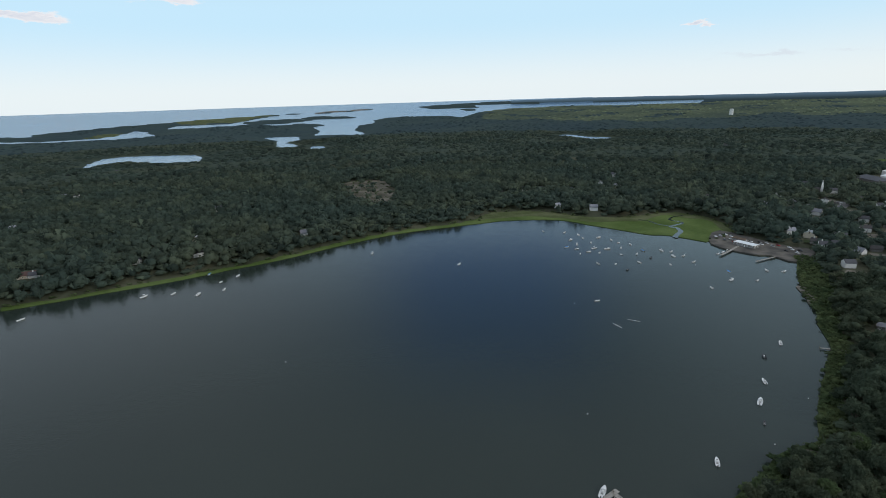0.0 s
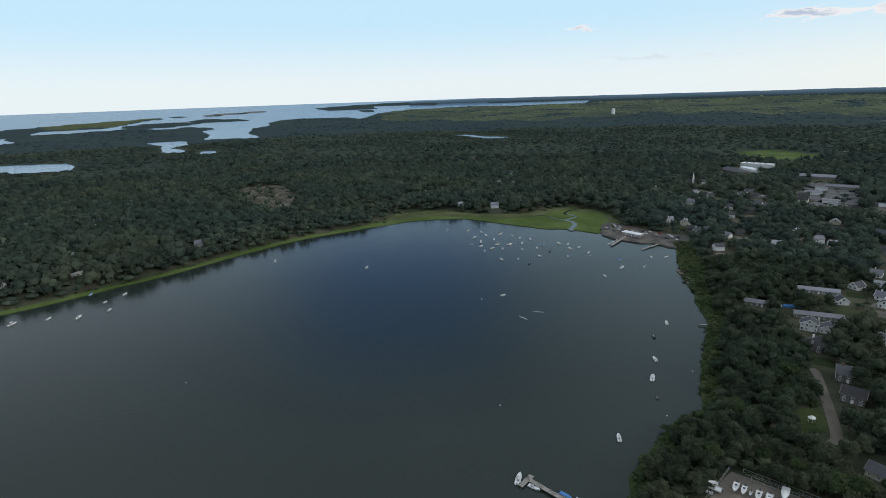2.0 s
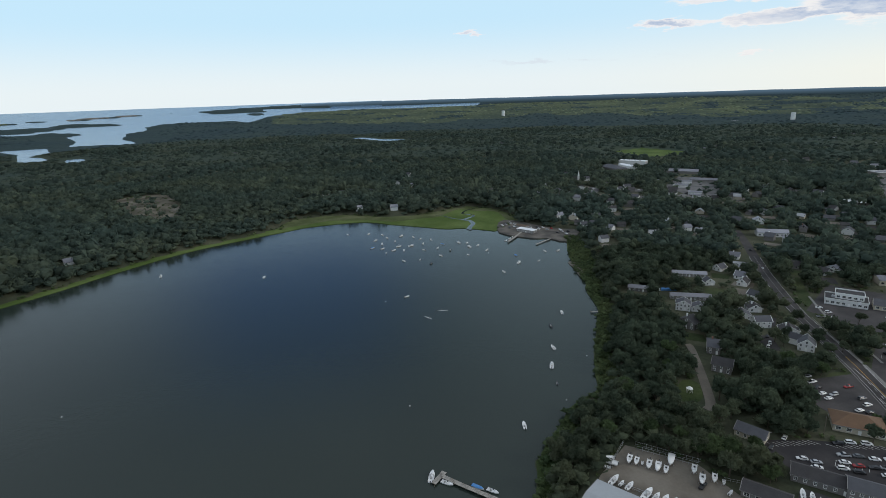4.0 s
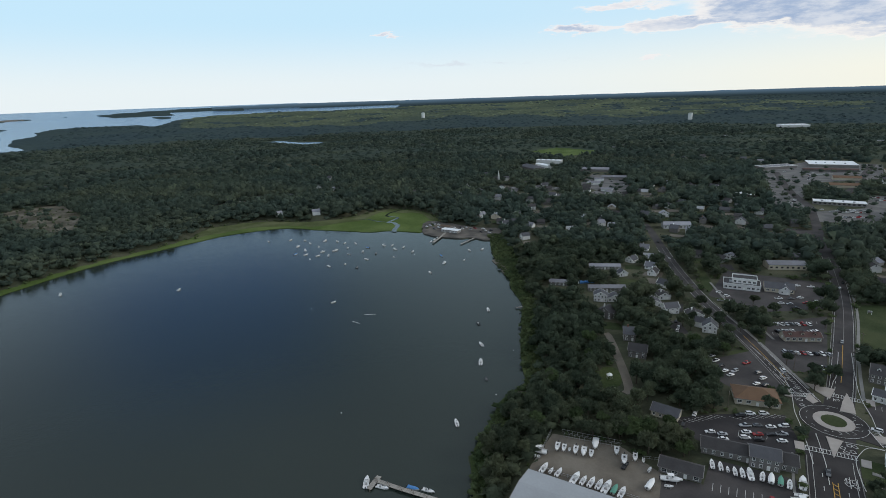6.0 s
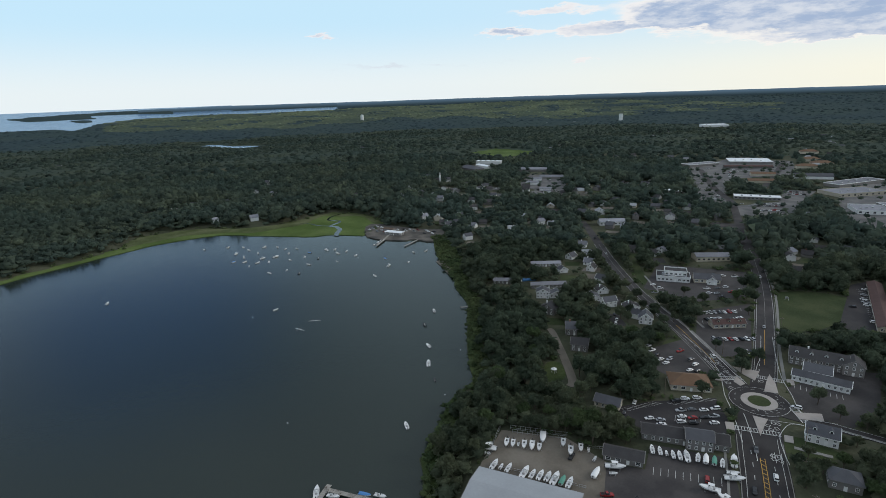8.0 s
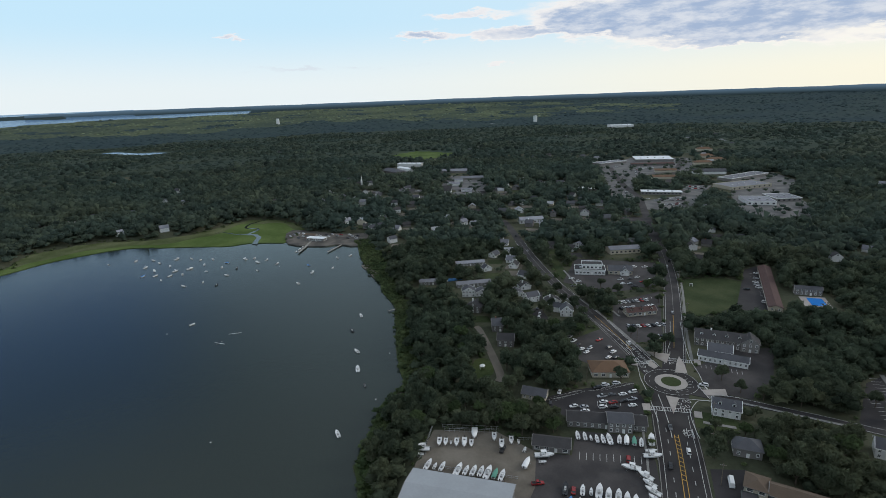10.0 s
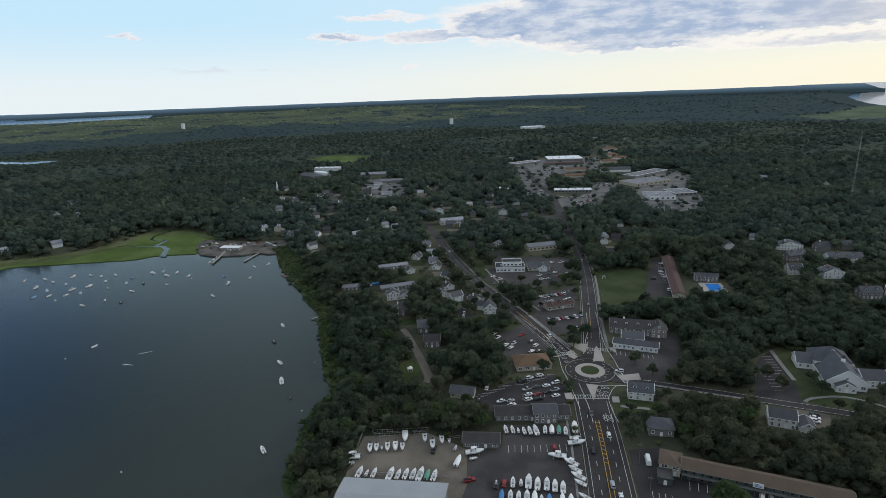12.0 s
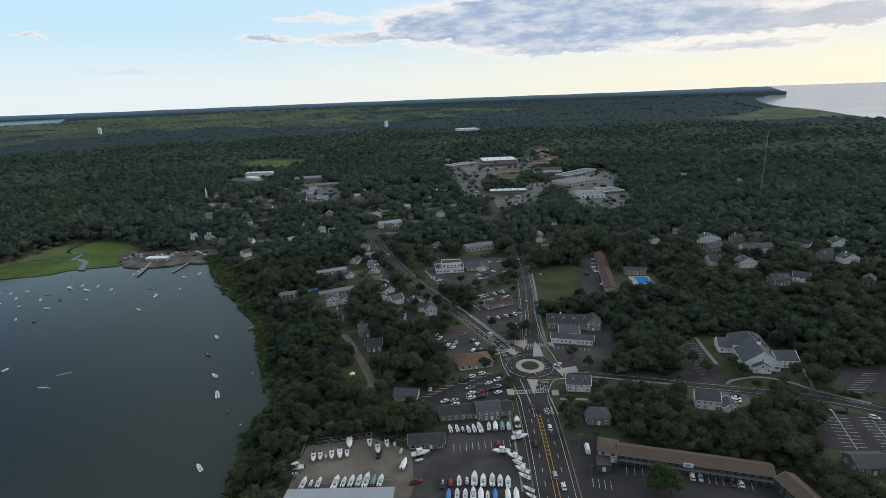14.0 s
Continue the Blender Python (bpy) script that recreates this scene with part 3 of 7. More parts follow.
canopy -= (10.0 * smooth_step(RR, 3900, 4900) + 24.0 * smooth_step(RR, 4200, 4700) * smooth_step(bearing, 2, 12) * (1 - smooth_step(bearing, 93, 100))) * np.where(bearing > 9, SD > 0, SD > 150)
canopy *= np.where(inside(P, BAY_MARSH), 0.05, 1.0)
rng = np.random.default_rng(5)
H = H + canopy + np.where(canopy > 4, rng.normal(0, 1.1, len(P)), 0)
na, nr = len(az), len(rad)
i, j = np.meshgrid(np.arange(nr - 1), np.arange(na), indexing="ij")
a, b, c, d = i * na + j, i * na + (j + 1) % na, (i + 1) * na + (j + 1) % na, (i + 1) * na + j
tris = np.concatenate([np.stack([a, b, c], -1).reshape(-1, 3), np.stack([a, c, d], -1).reshape(-1, 3)])
V = np.column_stack([P, H])
V = np.vstack([V, [[0, 0, -2.5]]])
hub = np.stack([np.full(na, len(V) - 1), np.arange(na), (np.arange(na) + 1) % na], -1)
far = RR[tris[:, 0]] > 1400
mid_of = V[tris[far]].mean(1)[:, :2]
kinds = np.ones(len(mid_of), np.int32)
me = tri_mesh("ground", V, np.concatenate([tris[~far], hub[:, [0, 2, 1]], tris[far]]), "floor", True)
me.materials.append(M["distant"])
me.materials.append(M["meadow"])
me.materials.append(M["sunlit"])
me.materials.append(M["reed"])
me.materials.append(M["sand"])
me.materials.append(M["leaf_mid"])
BARRIER = [(-1734, 3450), (-1661, 3591), (-1526, 3718), (-1380, 3847), (-1221, 3978), (-1265, 3858), (-1323, 3706), (-1318, 3485), (-1394, 3386), (-1528, 3293), (-1631, 3280)]
INLET_MARSH = [(-1755, 2593), (-1780, 2719), (-1708, 2849), (-1647, 2662)]


def sunlit_wood(P):
    """Where far woods are painted sunlit: a broad patchy belt north-east of the estuary."""
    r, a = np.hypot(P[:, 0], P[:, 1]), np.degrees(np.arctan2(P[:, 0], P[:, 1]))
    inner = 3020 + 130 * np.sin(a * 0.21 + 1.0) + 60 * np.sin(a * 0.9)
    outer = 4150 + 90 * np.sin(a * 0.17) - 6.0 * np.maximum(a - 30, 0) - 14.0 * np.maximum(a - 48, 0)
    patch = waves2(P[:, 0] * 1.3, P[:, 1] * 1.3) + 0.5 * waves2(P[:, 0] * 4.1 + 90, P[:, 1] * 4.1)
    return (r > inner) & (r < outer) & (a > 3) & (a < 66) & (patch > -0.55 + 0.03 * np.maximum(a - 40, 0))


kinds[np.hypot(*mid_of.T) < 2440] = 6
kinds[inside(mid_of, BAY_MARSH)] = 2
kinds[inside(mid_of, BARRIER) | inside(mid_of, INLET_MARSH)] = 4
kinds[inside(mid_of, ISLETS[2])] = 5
kinds[sunlit_wood(mid_of)] = 3
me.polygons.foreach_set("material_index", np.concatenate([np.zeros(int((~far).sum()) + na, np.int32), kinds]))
tagged(new("ground", me), "wooded low coastal land, dark green to the horizon", "ground", kind="structure")


def sheet(name, mat, rings, label, a0=0.0, a1=360.0):
    az = np.radians(np.linspace(a0, a1, int((a1 - a0) / 3.0) + 1))
    A, R = np.meshgrid(az, np.array(rings, float))
    z = rise(R)
    V = np.column_stack([(-np.sin(A) * R).ravel(), (np.cos(A) * R).ravel(), z.ravel()])
    n = len(az)
    i, j = np.meshgrid(np.arange(len(rings) - 1), np.arange(n - 1), indexing="ij")
    a, b, c, d = i * n + j, i * n + j + 1, (i + 1) * n + j + 1, (i + 1) * n + j
    T = np.concatenate([np.stack([a, b, c], -1).reshape(-1, 3), np.stack([a, c, d], -1).reshape(-1, 3)])
    return tagged(new(name, tri_mesh(name, V, T, mat, True)), label, "water", kind="structure")


sheet("water", "water", [0.5, 200, 500, 900, 1400], "calm dark green water of a sheltered cove")
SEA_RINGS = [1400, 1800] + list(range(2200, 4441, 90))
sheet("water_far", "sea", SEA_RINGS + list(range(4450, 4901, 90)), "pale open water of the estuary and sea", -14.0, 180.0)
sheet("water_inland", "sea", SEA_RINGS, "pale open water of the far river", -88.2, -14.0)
sheet("water_bay", "bay", SEA_RINGS + list(range(4450, 4901, 90)), "wide bay water painted pale with sky reflection", 180.0, 271.8)


def far_backdrop():
    """Glowing backdrop: last rim of land and sea at the horizon, haze painted blue."""
    m = bpy.data.materials.new("hazy_distance_glow")
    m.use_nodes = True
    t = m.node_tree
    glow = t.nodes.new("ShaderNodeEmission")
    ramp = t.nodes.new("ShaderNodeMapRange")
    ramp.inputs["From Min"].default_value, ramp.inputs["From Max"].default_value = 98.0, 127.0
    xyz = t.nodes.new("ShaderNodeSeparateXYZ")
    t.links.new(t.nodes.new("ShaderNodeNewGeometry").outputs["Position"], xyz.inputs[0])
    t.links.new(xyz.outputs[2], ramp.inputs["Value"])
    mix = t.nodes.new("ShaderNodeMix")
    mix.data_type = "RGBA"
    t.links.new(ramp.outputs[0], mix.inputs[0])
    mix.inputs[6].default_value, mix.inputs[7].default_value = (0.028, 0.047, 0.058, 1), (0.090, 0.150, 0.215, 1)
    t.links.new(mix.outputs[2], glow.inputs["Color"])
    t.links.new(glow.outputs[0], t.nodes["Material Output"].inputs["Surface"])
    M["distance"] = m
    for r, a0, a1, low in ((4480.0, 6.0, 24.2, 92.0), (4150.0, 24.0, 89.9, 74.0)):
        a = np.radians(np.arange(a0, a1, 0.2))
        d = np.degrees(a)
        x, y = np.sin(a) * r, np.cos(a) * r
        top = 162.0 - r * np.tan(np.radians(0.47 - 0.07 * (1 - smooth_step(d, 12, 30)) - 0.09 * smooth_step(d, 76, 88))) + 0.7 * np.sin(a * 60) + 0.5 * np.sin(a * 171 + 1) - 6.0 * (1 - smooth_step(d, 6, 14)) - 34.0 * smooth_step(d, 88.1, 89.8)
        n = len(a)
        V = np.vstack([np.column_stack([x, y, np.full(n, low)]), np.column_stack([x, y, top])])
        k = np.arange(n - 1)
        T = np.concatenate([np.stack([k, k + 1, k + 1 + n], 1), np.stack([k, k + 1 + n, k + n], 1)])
        tagged(new("backdrop", tri_mesh("backdrop", V, T, "distance")), "glowing backdrop rim of far land, haze painted blue", "backdrop", kind="structure")


far_backdrop()


# ---- flat ground: marsh, yards, roads ----
def slab(name, ring, z, mat, label, category, thick=0.5, kind="structure"):
    """A flat area with a real edge, its top at z."""
    ring = [tuple(p) for p in np.asarray(ring, float)]
    bm = bmesh.new()
    top = [bm.verts.new((x, y, z)) for x, y in ring]
    low = [bm.verts.new((x, y, z - thick)) for x, y in ring]
    f = bm.faces.new(top)
    f.normal_update()
    if f.normal.z < 0:
        f.normal_flip()
    n = len(ring)
    for k in range(n):
        bm.faces.new((top[k], low[k], low[(k + 1) % n], top[(k + 1) % n]))
    bmesh.ops.triangulate(bm, faces=[f])
    bmesh.ops.recalc_face_normals(bm, faces=bm.faces)
    me = bpy.data.meshes.new(name)
    bm.to_mesh(me)
    bm.free()
    me.materials.append(M[mat])
    return tagged(new(name, me), label, category, kind=kind)


def ribbon(line, width):
    """The outline of a strip along a line; width is a number or one per point."""
    p = np.asarray(line, float)
    w = np.broadcast_to(np.asarray(width, float), (len(p),))
    t = np.gradient(p, axis=0)
    t /= np.linalg.norm(t, axis=1)[:, None]
    nrm = np.stack([-t[:, 1], t[:, 0]], 1)
    return np.vstack([p + nrm * w[:, None] / 2, (p - nrm * w[:, None] / 2)[::-1]])


slab("marsh_west", BAND_W, 0.62, "marsh", "bright green salt marsh strip along the shore", "marsh", 1.2)
slab("marsh_head", HEAD, 0.62, "marsh", "bright green salt marsh at the head of the cove", "marsh", 1.2)
lower, upper = curve(SHORE_W[9:], 6, False), curve(MARSH_TOP, 6, False)
walk_u = np.linspace(0, 1, 50)
pick = lambda line: np.stack([np.interp(walk_u, np.linspace(0, 1, len(line)), line[:, 0]), np.interp(walk_u, np.linspace(0, 1, len(line)), line[:, 1])], 1)
share = (0.30 + 0.55 * smooth_step(walk_u, 0.35, 0.75) + 0.06 * np.sin(walk_u * 40))[:, None]
slab("marsh_upper", np.vstack([pick(lower) * (1 - share) + pick(upper) * share, pick(upper)[::-1]]), 0.70, "reed", "dull olive reed bed behind the marsh", "marsh", 0.3)
slab("marsh_east", FRINGE, 0.62, "fringe", "scrubby green marsh fringe along the bank", "marsh", 1.2)
slab("marsh_south", FRINGE_LOW, 0.62, "fringe", "scrubby green fringe below the wooded bank", "marsh", 1.2)
creek = curve([(250, 602), (256, 612), (268, 630), (270, 646), (266, 656), (281, 666), (288, 676), (279, 690), (284, 702), (296, 712), (312, 717), (338, 713)], 5, False, 0.5)
slab("creek", ribbon(creek, np.interp(np.linspace(0, 1, len(creek)), (0, 0.25, 0.5, 1), (6.5, 5.5, 3.6, 2.2))), 0.74, "water", "tidal creek winding through the marsh", "creek", 0.05)
slab("creek_arm", ribbon(curve([(266, 656), (256, 668), (250, 688), (240, 697)], 5, False, 0.5), 2.4), 0.735, "water", "narrow side arm of the tidal creek", "creek", 0.05)

slab("beach", curve([(285, 434), (279, 412), (272, 396), (276, 394), (285, 410), (291, 430)], 3), 0.78, "sand", "small pale sandy beach on the bank", "beach", 1.0)
slab("beach_south", curve([(166, 221), (158, 217), (162, 213), (171, 218)], 3), 0.8, "sand", "small pale sandy landing on the bank", "beach", 1.0)

slab("beach_west", ribbon(curve([(-281, 515), (-265, 525), (-247, 535)], 4, False, 0.4), 4.5), 0.78, "dry", "dry sandy strip along the marsh", "beach", 0.4)
slab("beach_west_low", ribbon(curve([(-352, 466), (-340, 472), (-326, 477), (-303, 482)], 4, False, 0.4), 2.6), 0.78, "dry", "thin sandy path along the marsh", "beach", 0.4)

LOTS = {
    "yard_asphalt": ([(118, 96), (128, 112), (142, 128), (166, 130), (177, 114), (194, 123), (212, 97), (198, 85), (167, 65), (150, 62)], "old_road", "asphalt boatyard with rows of stored boats"),
    "yard_sand": ([(112, 150), (124, 160), (147, 173), (167, 150), (168, 127), (149, 113), (136, 108)], "sand", "sandy boatyard ground"),
    "car_park": ([(207, 152), (226, 144), (254, 126), (239, 111), (222, 104), (201, 129), (200, 144)], "asphalt", "asphalt car park with parked cars"),
    "restaurant_car_park": ([(273, 182), (306, 176), (284, 142), (272, 143), (255, 151), (256, 162)], "old_road", "worn asphalt car park"),
    "shop_car_park": ([(354, 196), (396, 180), (317, 139), (301, 147), (306, 169)], "old_road", "worn asphalt car park full of cars"),
    "bank_car_park": ([(365, 250), (429, 280), (465, 217), (408, 189), (367, 208)], "old_road", "worn asphalt car park round a white building"),
    "motel_car_park": ([(172, 47), (210, 67), (220, 56), (206, 45), (221, -15), (210, -22), (185, 0)], "asphalt", "asphalt motel car park with painted bays"),
    "bus_car_park": ([(295, -32), (301, -70), (264, -70), (261, -44), (259, -31)], "asphalt", "wide asphalt car park with painted bays"),
    "church_car_park": ([(337, 36), (350, 32), (317, 15), (297, 10), (287, 21), (287, 30)], "asphalt", "asphalt church car park with painted bays"),
    "church_back_car_park": ([(329, -38), (349, -45), (365, -76), (332, -72), (315, -46)], "asphalt", "asphalt car park behind the church"),
    "inn_car_park": ([(336, 99), (349, 84), (311, 73), (279, 73), (274, 92), (292, 109)], "old_road", "worn asphalt car park of the inn"),
    "roadside_car_park": ([(495, 151), (517, 145), (424, 103), (404, 109), (397, 123)], "asphalt", "asphalt car park beside a long red-roofed motel"),
    "town_square": ([(643, 705), (744, 780), (766, 713), (655, 600), (615, 600)], "pale_lot", "worn asphalt village car park"),
    "plaza_car_park": ([(1001, 607), (1182, 627), (1255, 524), (1052, 432), (937, 485), (800, 420), (740, 374), (724, 415)], "pale_lot", "worn asphalt shopping plaza car park"),
    "plaza_front": ([(718, 368), (792, 340), (890, 378), (906, 340), (800, 318), (716, 289), (674, 332)], "pale_lot", "worn asphalt car park before the long shop"),
    "depot_yard": ([(1032, 358), (1105, 312), (1026, 252), (901, 230), (835, 187), (741, 161), (710, 221), (826, 281)], "pale_lot", "pale paved yard of the big stores"),
    "village_lot": ([(606, 636), (640, 650), (632, 612), (600, 606)], "pale_lot", "worn asphalt car park behind village shops"),
    "corner_lot": ([(598, 330), (618, 336), (630, 312), (606, 304)], "old_road", "worn asphalt car park among trees"),
    "house_yard": ([(289, 12), (292, -2), (278, -4), (276, 6)], "sand", "gravel yard beside a house"),
}
for name, (ring, mat, label) in LOTS.items():
    slab(name, ring, LAND + (0.085 if name == "yard_sand" else 0.06), mat, label, "yard" if "yard" in name else "car park", 0.3)
slab("landing", LANDING, 1.1, "yard_ground", "worn asphalt and sand boat landing with parked cars", "yard", 2.5)
LAWNS = [
    ("lawn_field", [(437, 178), (462, 142), (413, 126), (378, 133), (368, 148)], "wide mown green lawn"),
    ("school_field", [(915, 1207), (1034, 1231), (1055, 1090), (990, 1045), (886, 1030)], "bright green school sports field"),
    ("church_lawn", [(351, 31), (358, 17), (330, 14), (318, -21), (313, -31), (299, 11), (317, 14)], "mown lawn before the church"),
    ("corner_lawn", [(250, 88), (254, 71), (246, 69), (236, 84)], "small mown lawn beside a white house"),
    ("gazebo_lawn", [(213, 208), (219, 203), (212, 192), (205, 188), (198, 191), (197, 197)], "rough lawn with a white gazebo"),
    ("verge", [(408, 293), (376, 262), (380, 255), (425, 302)], "grass verge between road and car park"),
    ("island_lawn", [(278, 173), (296, 168), (305, 177), (293, 182)], "grass island in a car park"),
]
for name, ring, label in LAWNS:
    slab(name, curve(ring, 3), LAND + 0.04, "marsh" if name == "school_field" else "fringe" if name == "gazebo_lawn" else "lawn", label, "lawn", 0.3)
CLEARING = [(-219, 1072), (-140, 1080), (-102, 924), (-100, 822), (-148, 843), (-193, 938)]
slab("clearing", curve(CLEARING, 4, wobble=3), LAND + 0.05, "dry", "dry grassy clearing with scattered shrubs", "clearing", 0.3)

HUB = (268.0, 111.0)
ROADS = [
    ("road_south", [(150, 46.5), (172, 58.5), (190, 68.5), (212, 81), (239, 97), (262, 108)], [18.4, 18.6, 19.0, 19.6, 19.8, 16], "road", "dark new asphalt main road with yellow centre lines"),
    ("road_north", [(276, 113), (285, 117), (337, 141), (430, 187), (513, 236), (592, 287), (683, 342), (747, 381)], [15, 13, 12, 12, 11, 10, 9, 9], "old_road", "worn asphalt road running into the village"),
    ("road_west", [(268, 118), (273, 124), (291, 148), (315, 183), (340, 224), (362, 258), (414, 326), (480, 404), (510, 442)], [14, 13, 12, 11, 10, 10, 9, 8, 8], "old_road", "worn asphalt road along the shore"),
    ("road_east", [(266, 104), (269, 92), (277, 66), (284, 43), (290, 21), (297, -3), (303, -26), (306, -45), (307, -75)], [11, 9, 5.8, 5.4, 5.6, 6.4, 7.2, 8, 8], "asphalt", "worn side road past the church"),
    ("road_plaza", [(747, 381), (850, 469), (1008, 583)], 10, "old_road", "worn village street"),
    ("road_far", [(880, 405), (969, 433), (1287, 549), (1420, 590)], 11, "old_road", "pale far street between stores"),
    ("lane", [(249, 242), (246, 235), (225, 205), (209, 184), (203, 181)], [4, 4.5, 5, 5, 4], "sand", "sandy lane between trees"),
    ("beach_lane", [(302, 232), (290, 214)], 9, "old_road", "worn paved court"),
]
ROAD_LINES = {}
for k, (name, line, w, mat, label) in enumerate(ROADS):
    ln = curve(line, 5, False)
    ww = np.interp(np.linspace(0, 1, len(ln)), np.linspace(0, 1, len(line)), np.broadcast_to(w, len(line)))
    ROAD_LINES[name] = (ln, ww)
    slab(name, ribbon(ln, ww), LAND + 0.10 + 0.012 * k, mat, label, "road", 0.3)
for name, base, reach in (("road_north_new", "road_north", 62), ("road_west_new", "road_west", 62), ("road_east_new", "road_east", 45)):
    ln, ww = ROAD_LINES[base]
    run = np.concatenate([[0], np.cumsum(np.hypot(*np.diff(ln, axis=0).T))])
    slab(name, ribbon(ln[run < reach], ww[run < reach] * 0.97), LAND + 0.20, "road", "dark new asphalt leading to the roundabout", "road", 0.05)
circle = [(math.cos(2 * math.pi * k / 48), math.sin(2 * math.pi * k / 48)) for k in range(48)]
slab("roundabout", [(HUB[0] + 14.4 * x, HUB[1] + 14.4 * y) for x, y in circle], LAND + 0.22, "road", "dark asphalt circulating road of a roundabout", "road", 0.4)


# ---- trees ----
def ico():
    g = (1 + 5 ** 0.5) / 2
    v = np.array([(-1, g, 0), (1, g, 0), (-1, -g, 0), (1, -g, 0), (0, -1, g), (0, 1, g), (0, -1, -g), (0, 1, -g), (g, 0, -1), (g, 0, 1), (-g, 0, -1), (-g, 0, 1)], float)
    f = np.array([(0, 11, 5), (0, 5, 1), (0, 1, 7), (0, 7, 10), (0, 10, 11), (1, 5, 9), (5, 11, 4), (11, 10, 2), (10, 7, 6), (7, 1, 8), (3, 9, 4), (3, 4, 2), (3, 2, 6), (3, 6, 8), (3, 8, 9), (4, 9, 5), (2, 4, 11), (6, 2, 10), (8, 6, 7), (9, 8, 1)])
    return v / np.linalg.norm(v[0]), f


ICO_V, ICO_F = ico()


def crown_clumps(rng, n, size, leaves=0, leaf=0.1):
    """A crown of unit radius, its middle at height 0: a lobed body of uneven clumps, and leaf sprays all over it that break up its outline."""
    vs, fs, mids = [], [], []
    k = 0
    lobes = rng.normal(0, 1, (4, 3))
    lobes /= np.linalg.norm(lobes, axis=1)[:, None]
    for q in range(n):
        u = rng.normal(0, 1, 3)
        u /= np.linalg.norm(u)
        if u[2] < -0.3:
            u[2] *= -0.6
        reach = (0.48 + 0.26 * max(0, max(lobes @ u))) * rng.uniform(0.7, 1.1) if n > 1 else 0.0
        c = u * reach * np.array((1, 1, 0.8))
        s = size * rng.uniform(0.7, 1.2)
        v = ICO_V * (1 + rng.uniform(-0.26, 0.26, (12, 1))) * s * np.array((1, 1, 0.9))
        a = rng.uniform(0, 6.28)
        v = v @ np.array(((math.cos(a), -math.sin(a), 0), (math.sin(a), math.cos(a), 0), (0, 0, 1)))
        vs.append(v + c)
        fs.append((ICO_F if n > 3 else ICO_F[v[ICO_F].mean(1)[:, 2] > -0.4 * s]) + k)
        mids.append((c, s))
        k += 12
    for q in range(leaves):
        u = rng.normal(0, 1, 3)
        u[2] = abs(u[2]) * 0.9 - 0.25
        u /= np.linalg.norm(u)
        c, s = mids[int(rng.integers(0, n))]
        c = c + u * s * rng.uniform(0.85, 1.28)
        vs.append(c + rng.normal(0, leaf, (3, 3)))
        fs.append(np.array([[0, 1, 2]]) + k)
        k += 3
    return np.vstack(vs), np.vstack(fs)


def dome(rng):
    """The rounded top of a far tree: two uneven rings and a tip."""
    a = np.arange(5) * 1.2566 + rng.uniform(0, 1)
    low = np.stack([np.cos(a), np.sin(a), np.full(5, -0.6)], 1) * rng.uniform(0.85, 1.15, (5, 1))
    top = np.stack([0.72 * np.cos(a + 0.6), 0.72 * np.sin(a + 0.6), np.full(5, 0.45)], 1) * rng.uniform(0.8, 1.2, (5, 1))
    v = np.vstack([low, top, [[rng.uniform(-0.2, 0.2), rng.uniform(-0.2, 0.2), 1.0]]])
    f = [(i, (i + 1) % 5, 5 + i) for i in range(5)] + [((i + 1) % 5, 5 + (i + 1) % 5, 5 + i) for i in range(5)] + [(5 + i, 5 + (i + 1) % 5, 10) for i in range(5)]
    return v, np.array(f)


def place_many(templates, pick, pos, radius, height, turn):
    """Joins many copies of templates into one array of triangles."""
    vs, fs, tones, k = [], [], [], 0
    rng = np.random.default_rng(len(pos))
    for t, (tv, tf) in enumerate(templates):
        m = np.where(pick == t)[0]
        if not len(m):
            continue
        ca, sa = np.cos(turn[m]), np.sin(turn[m])
        x = tv[None, :, 0] * ca[:, None] - tv[None, :, 1] * sa[:, None]
        y = tv[None, :, 0] * sa[:, None] + tv[None, :, 1] * ca[:, None]
        v = np.stack([x * radius[m, None] + pos[m, 0:1], y * radius[m, None] + pos[m, 1:2], tv[None, :, 2] * height[m, None] + pos[m, 2:3]], -1)
        vs.append(v.reshape(-1, 3))
        tones.append(np.repeat(rng.normal(0, 0.3, len(m)), len(tv)))
        fs.append((tf[None] + (np.arange(len(m)) * len(tv))[:, None, None] + k).reshape(-1, 3))
        k += len(m) * len(tv)
    return np.vstack(vs), np.vstack(fs), np.concatenate(tones)


def wood(name, made, label, mat="leaf"):
    """One joined mesh of trees, each with a tone of its own."""
    me = tri_mesh(name, made[0], made[1], mat, True)
    me.attributes.new("tone", "FLOAT", "POINT").data.foreach_set("value", made[2].astype(np.float32))
    return tagged(new(name, me), label, "wood", kind="stuff")


def jittered(r0, r1, step, seed, a0=-104, a1=48):
    rng = np.random.default_rng(seed)
    n = int(r1 / step) + 1
    gx, gy = np.meshgrid(np.arange(-n, n + 1) * step, np.arange(-n, n + 1) * step)
    P = np.stack([gx.ravel(), gy.ravel()], 1) + rng.uniform(-0.5, 0.5, (gx.size, 2)) * step
    r = np.hypot(P[:, 0], P[:, 1])
    a = np.degrees(np.arctan2(-P[:, 0], P[:, 1]))
    return P[(r >= r0) & (r < r1) & (a > a0) & (a < a1)]


OPEN_RINGS = [np.array(v[0], float) for v in LOTS.values()] + [curve(l[1], 3) for l in LAWNS] + [BAND_W, HEAD] + [COVE]
OPEN_RINGS.append(np.array([(277, 572), (313, 629), (344, 562), (366, 536), (326, 500), (314, 523), (298, 530)], float))
OPEN_RINGS.append(np.array([(437, 102), (470, 108), (474, 80), (440, 70)], float))
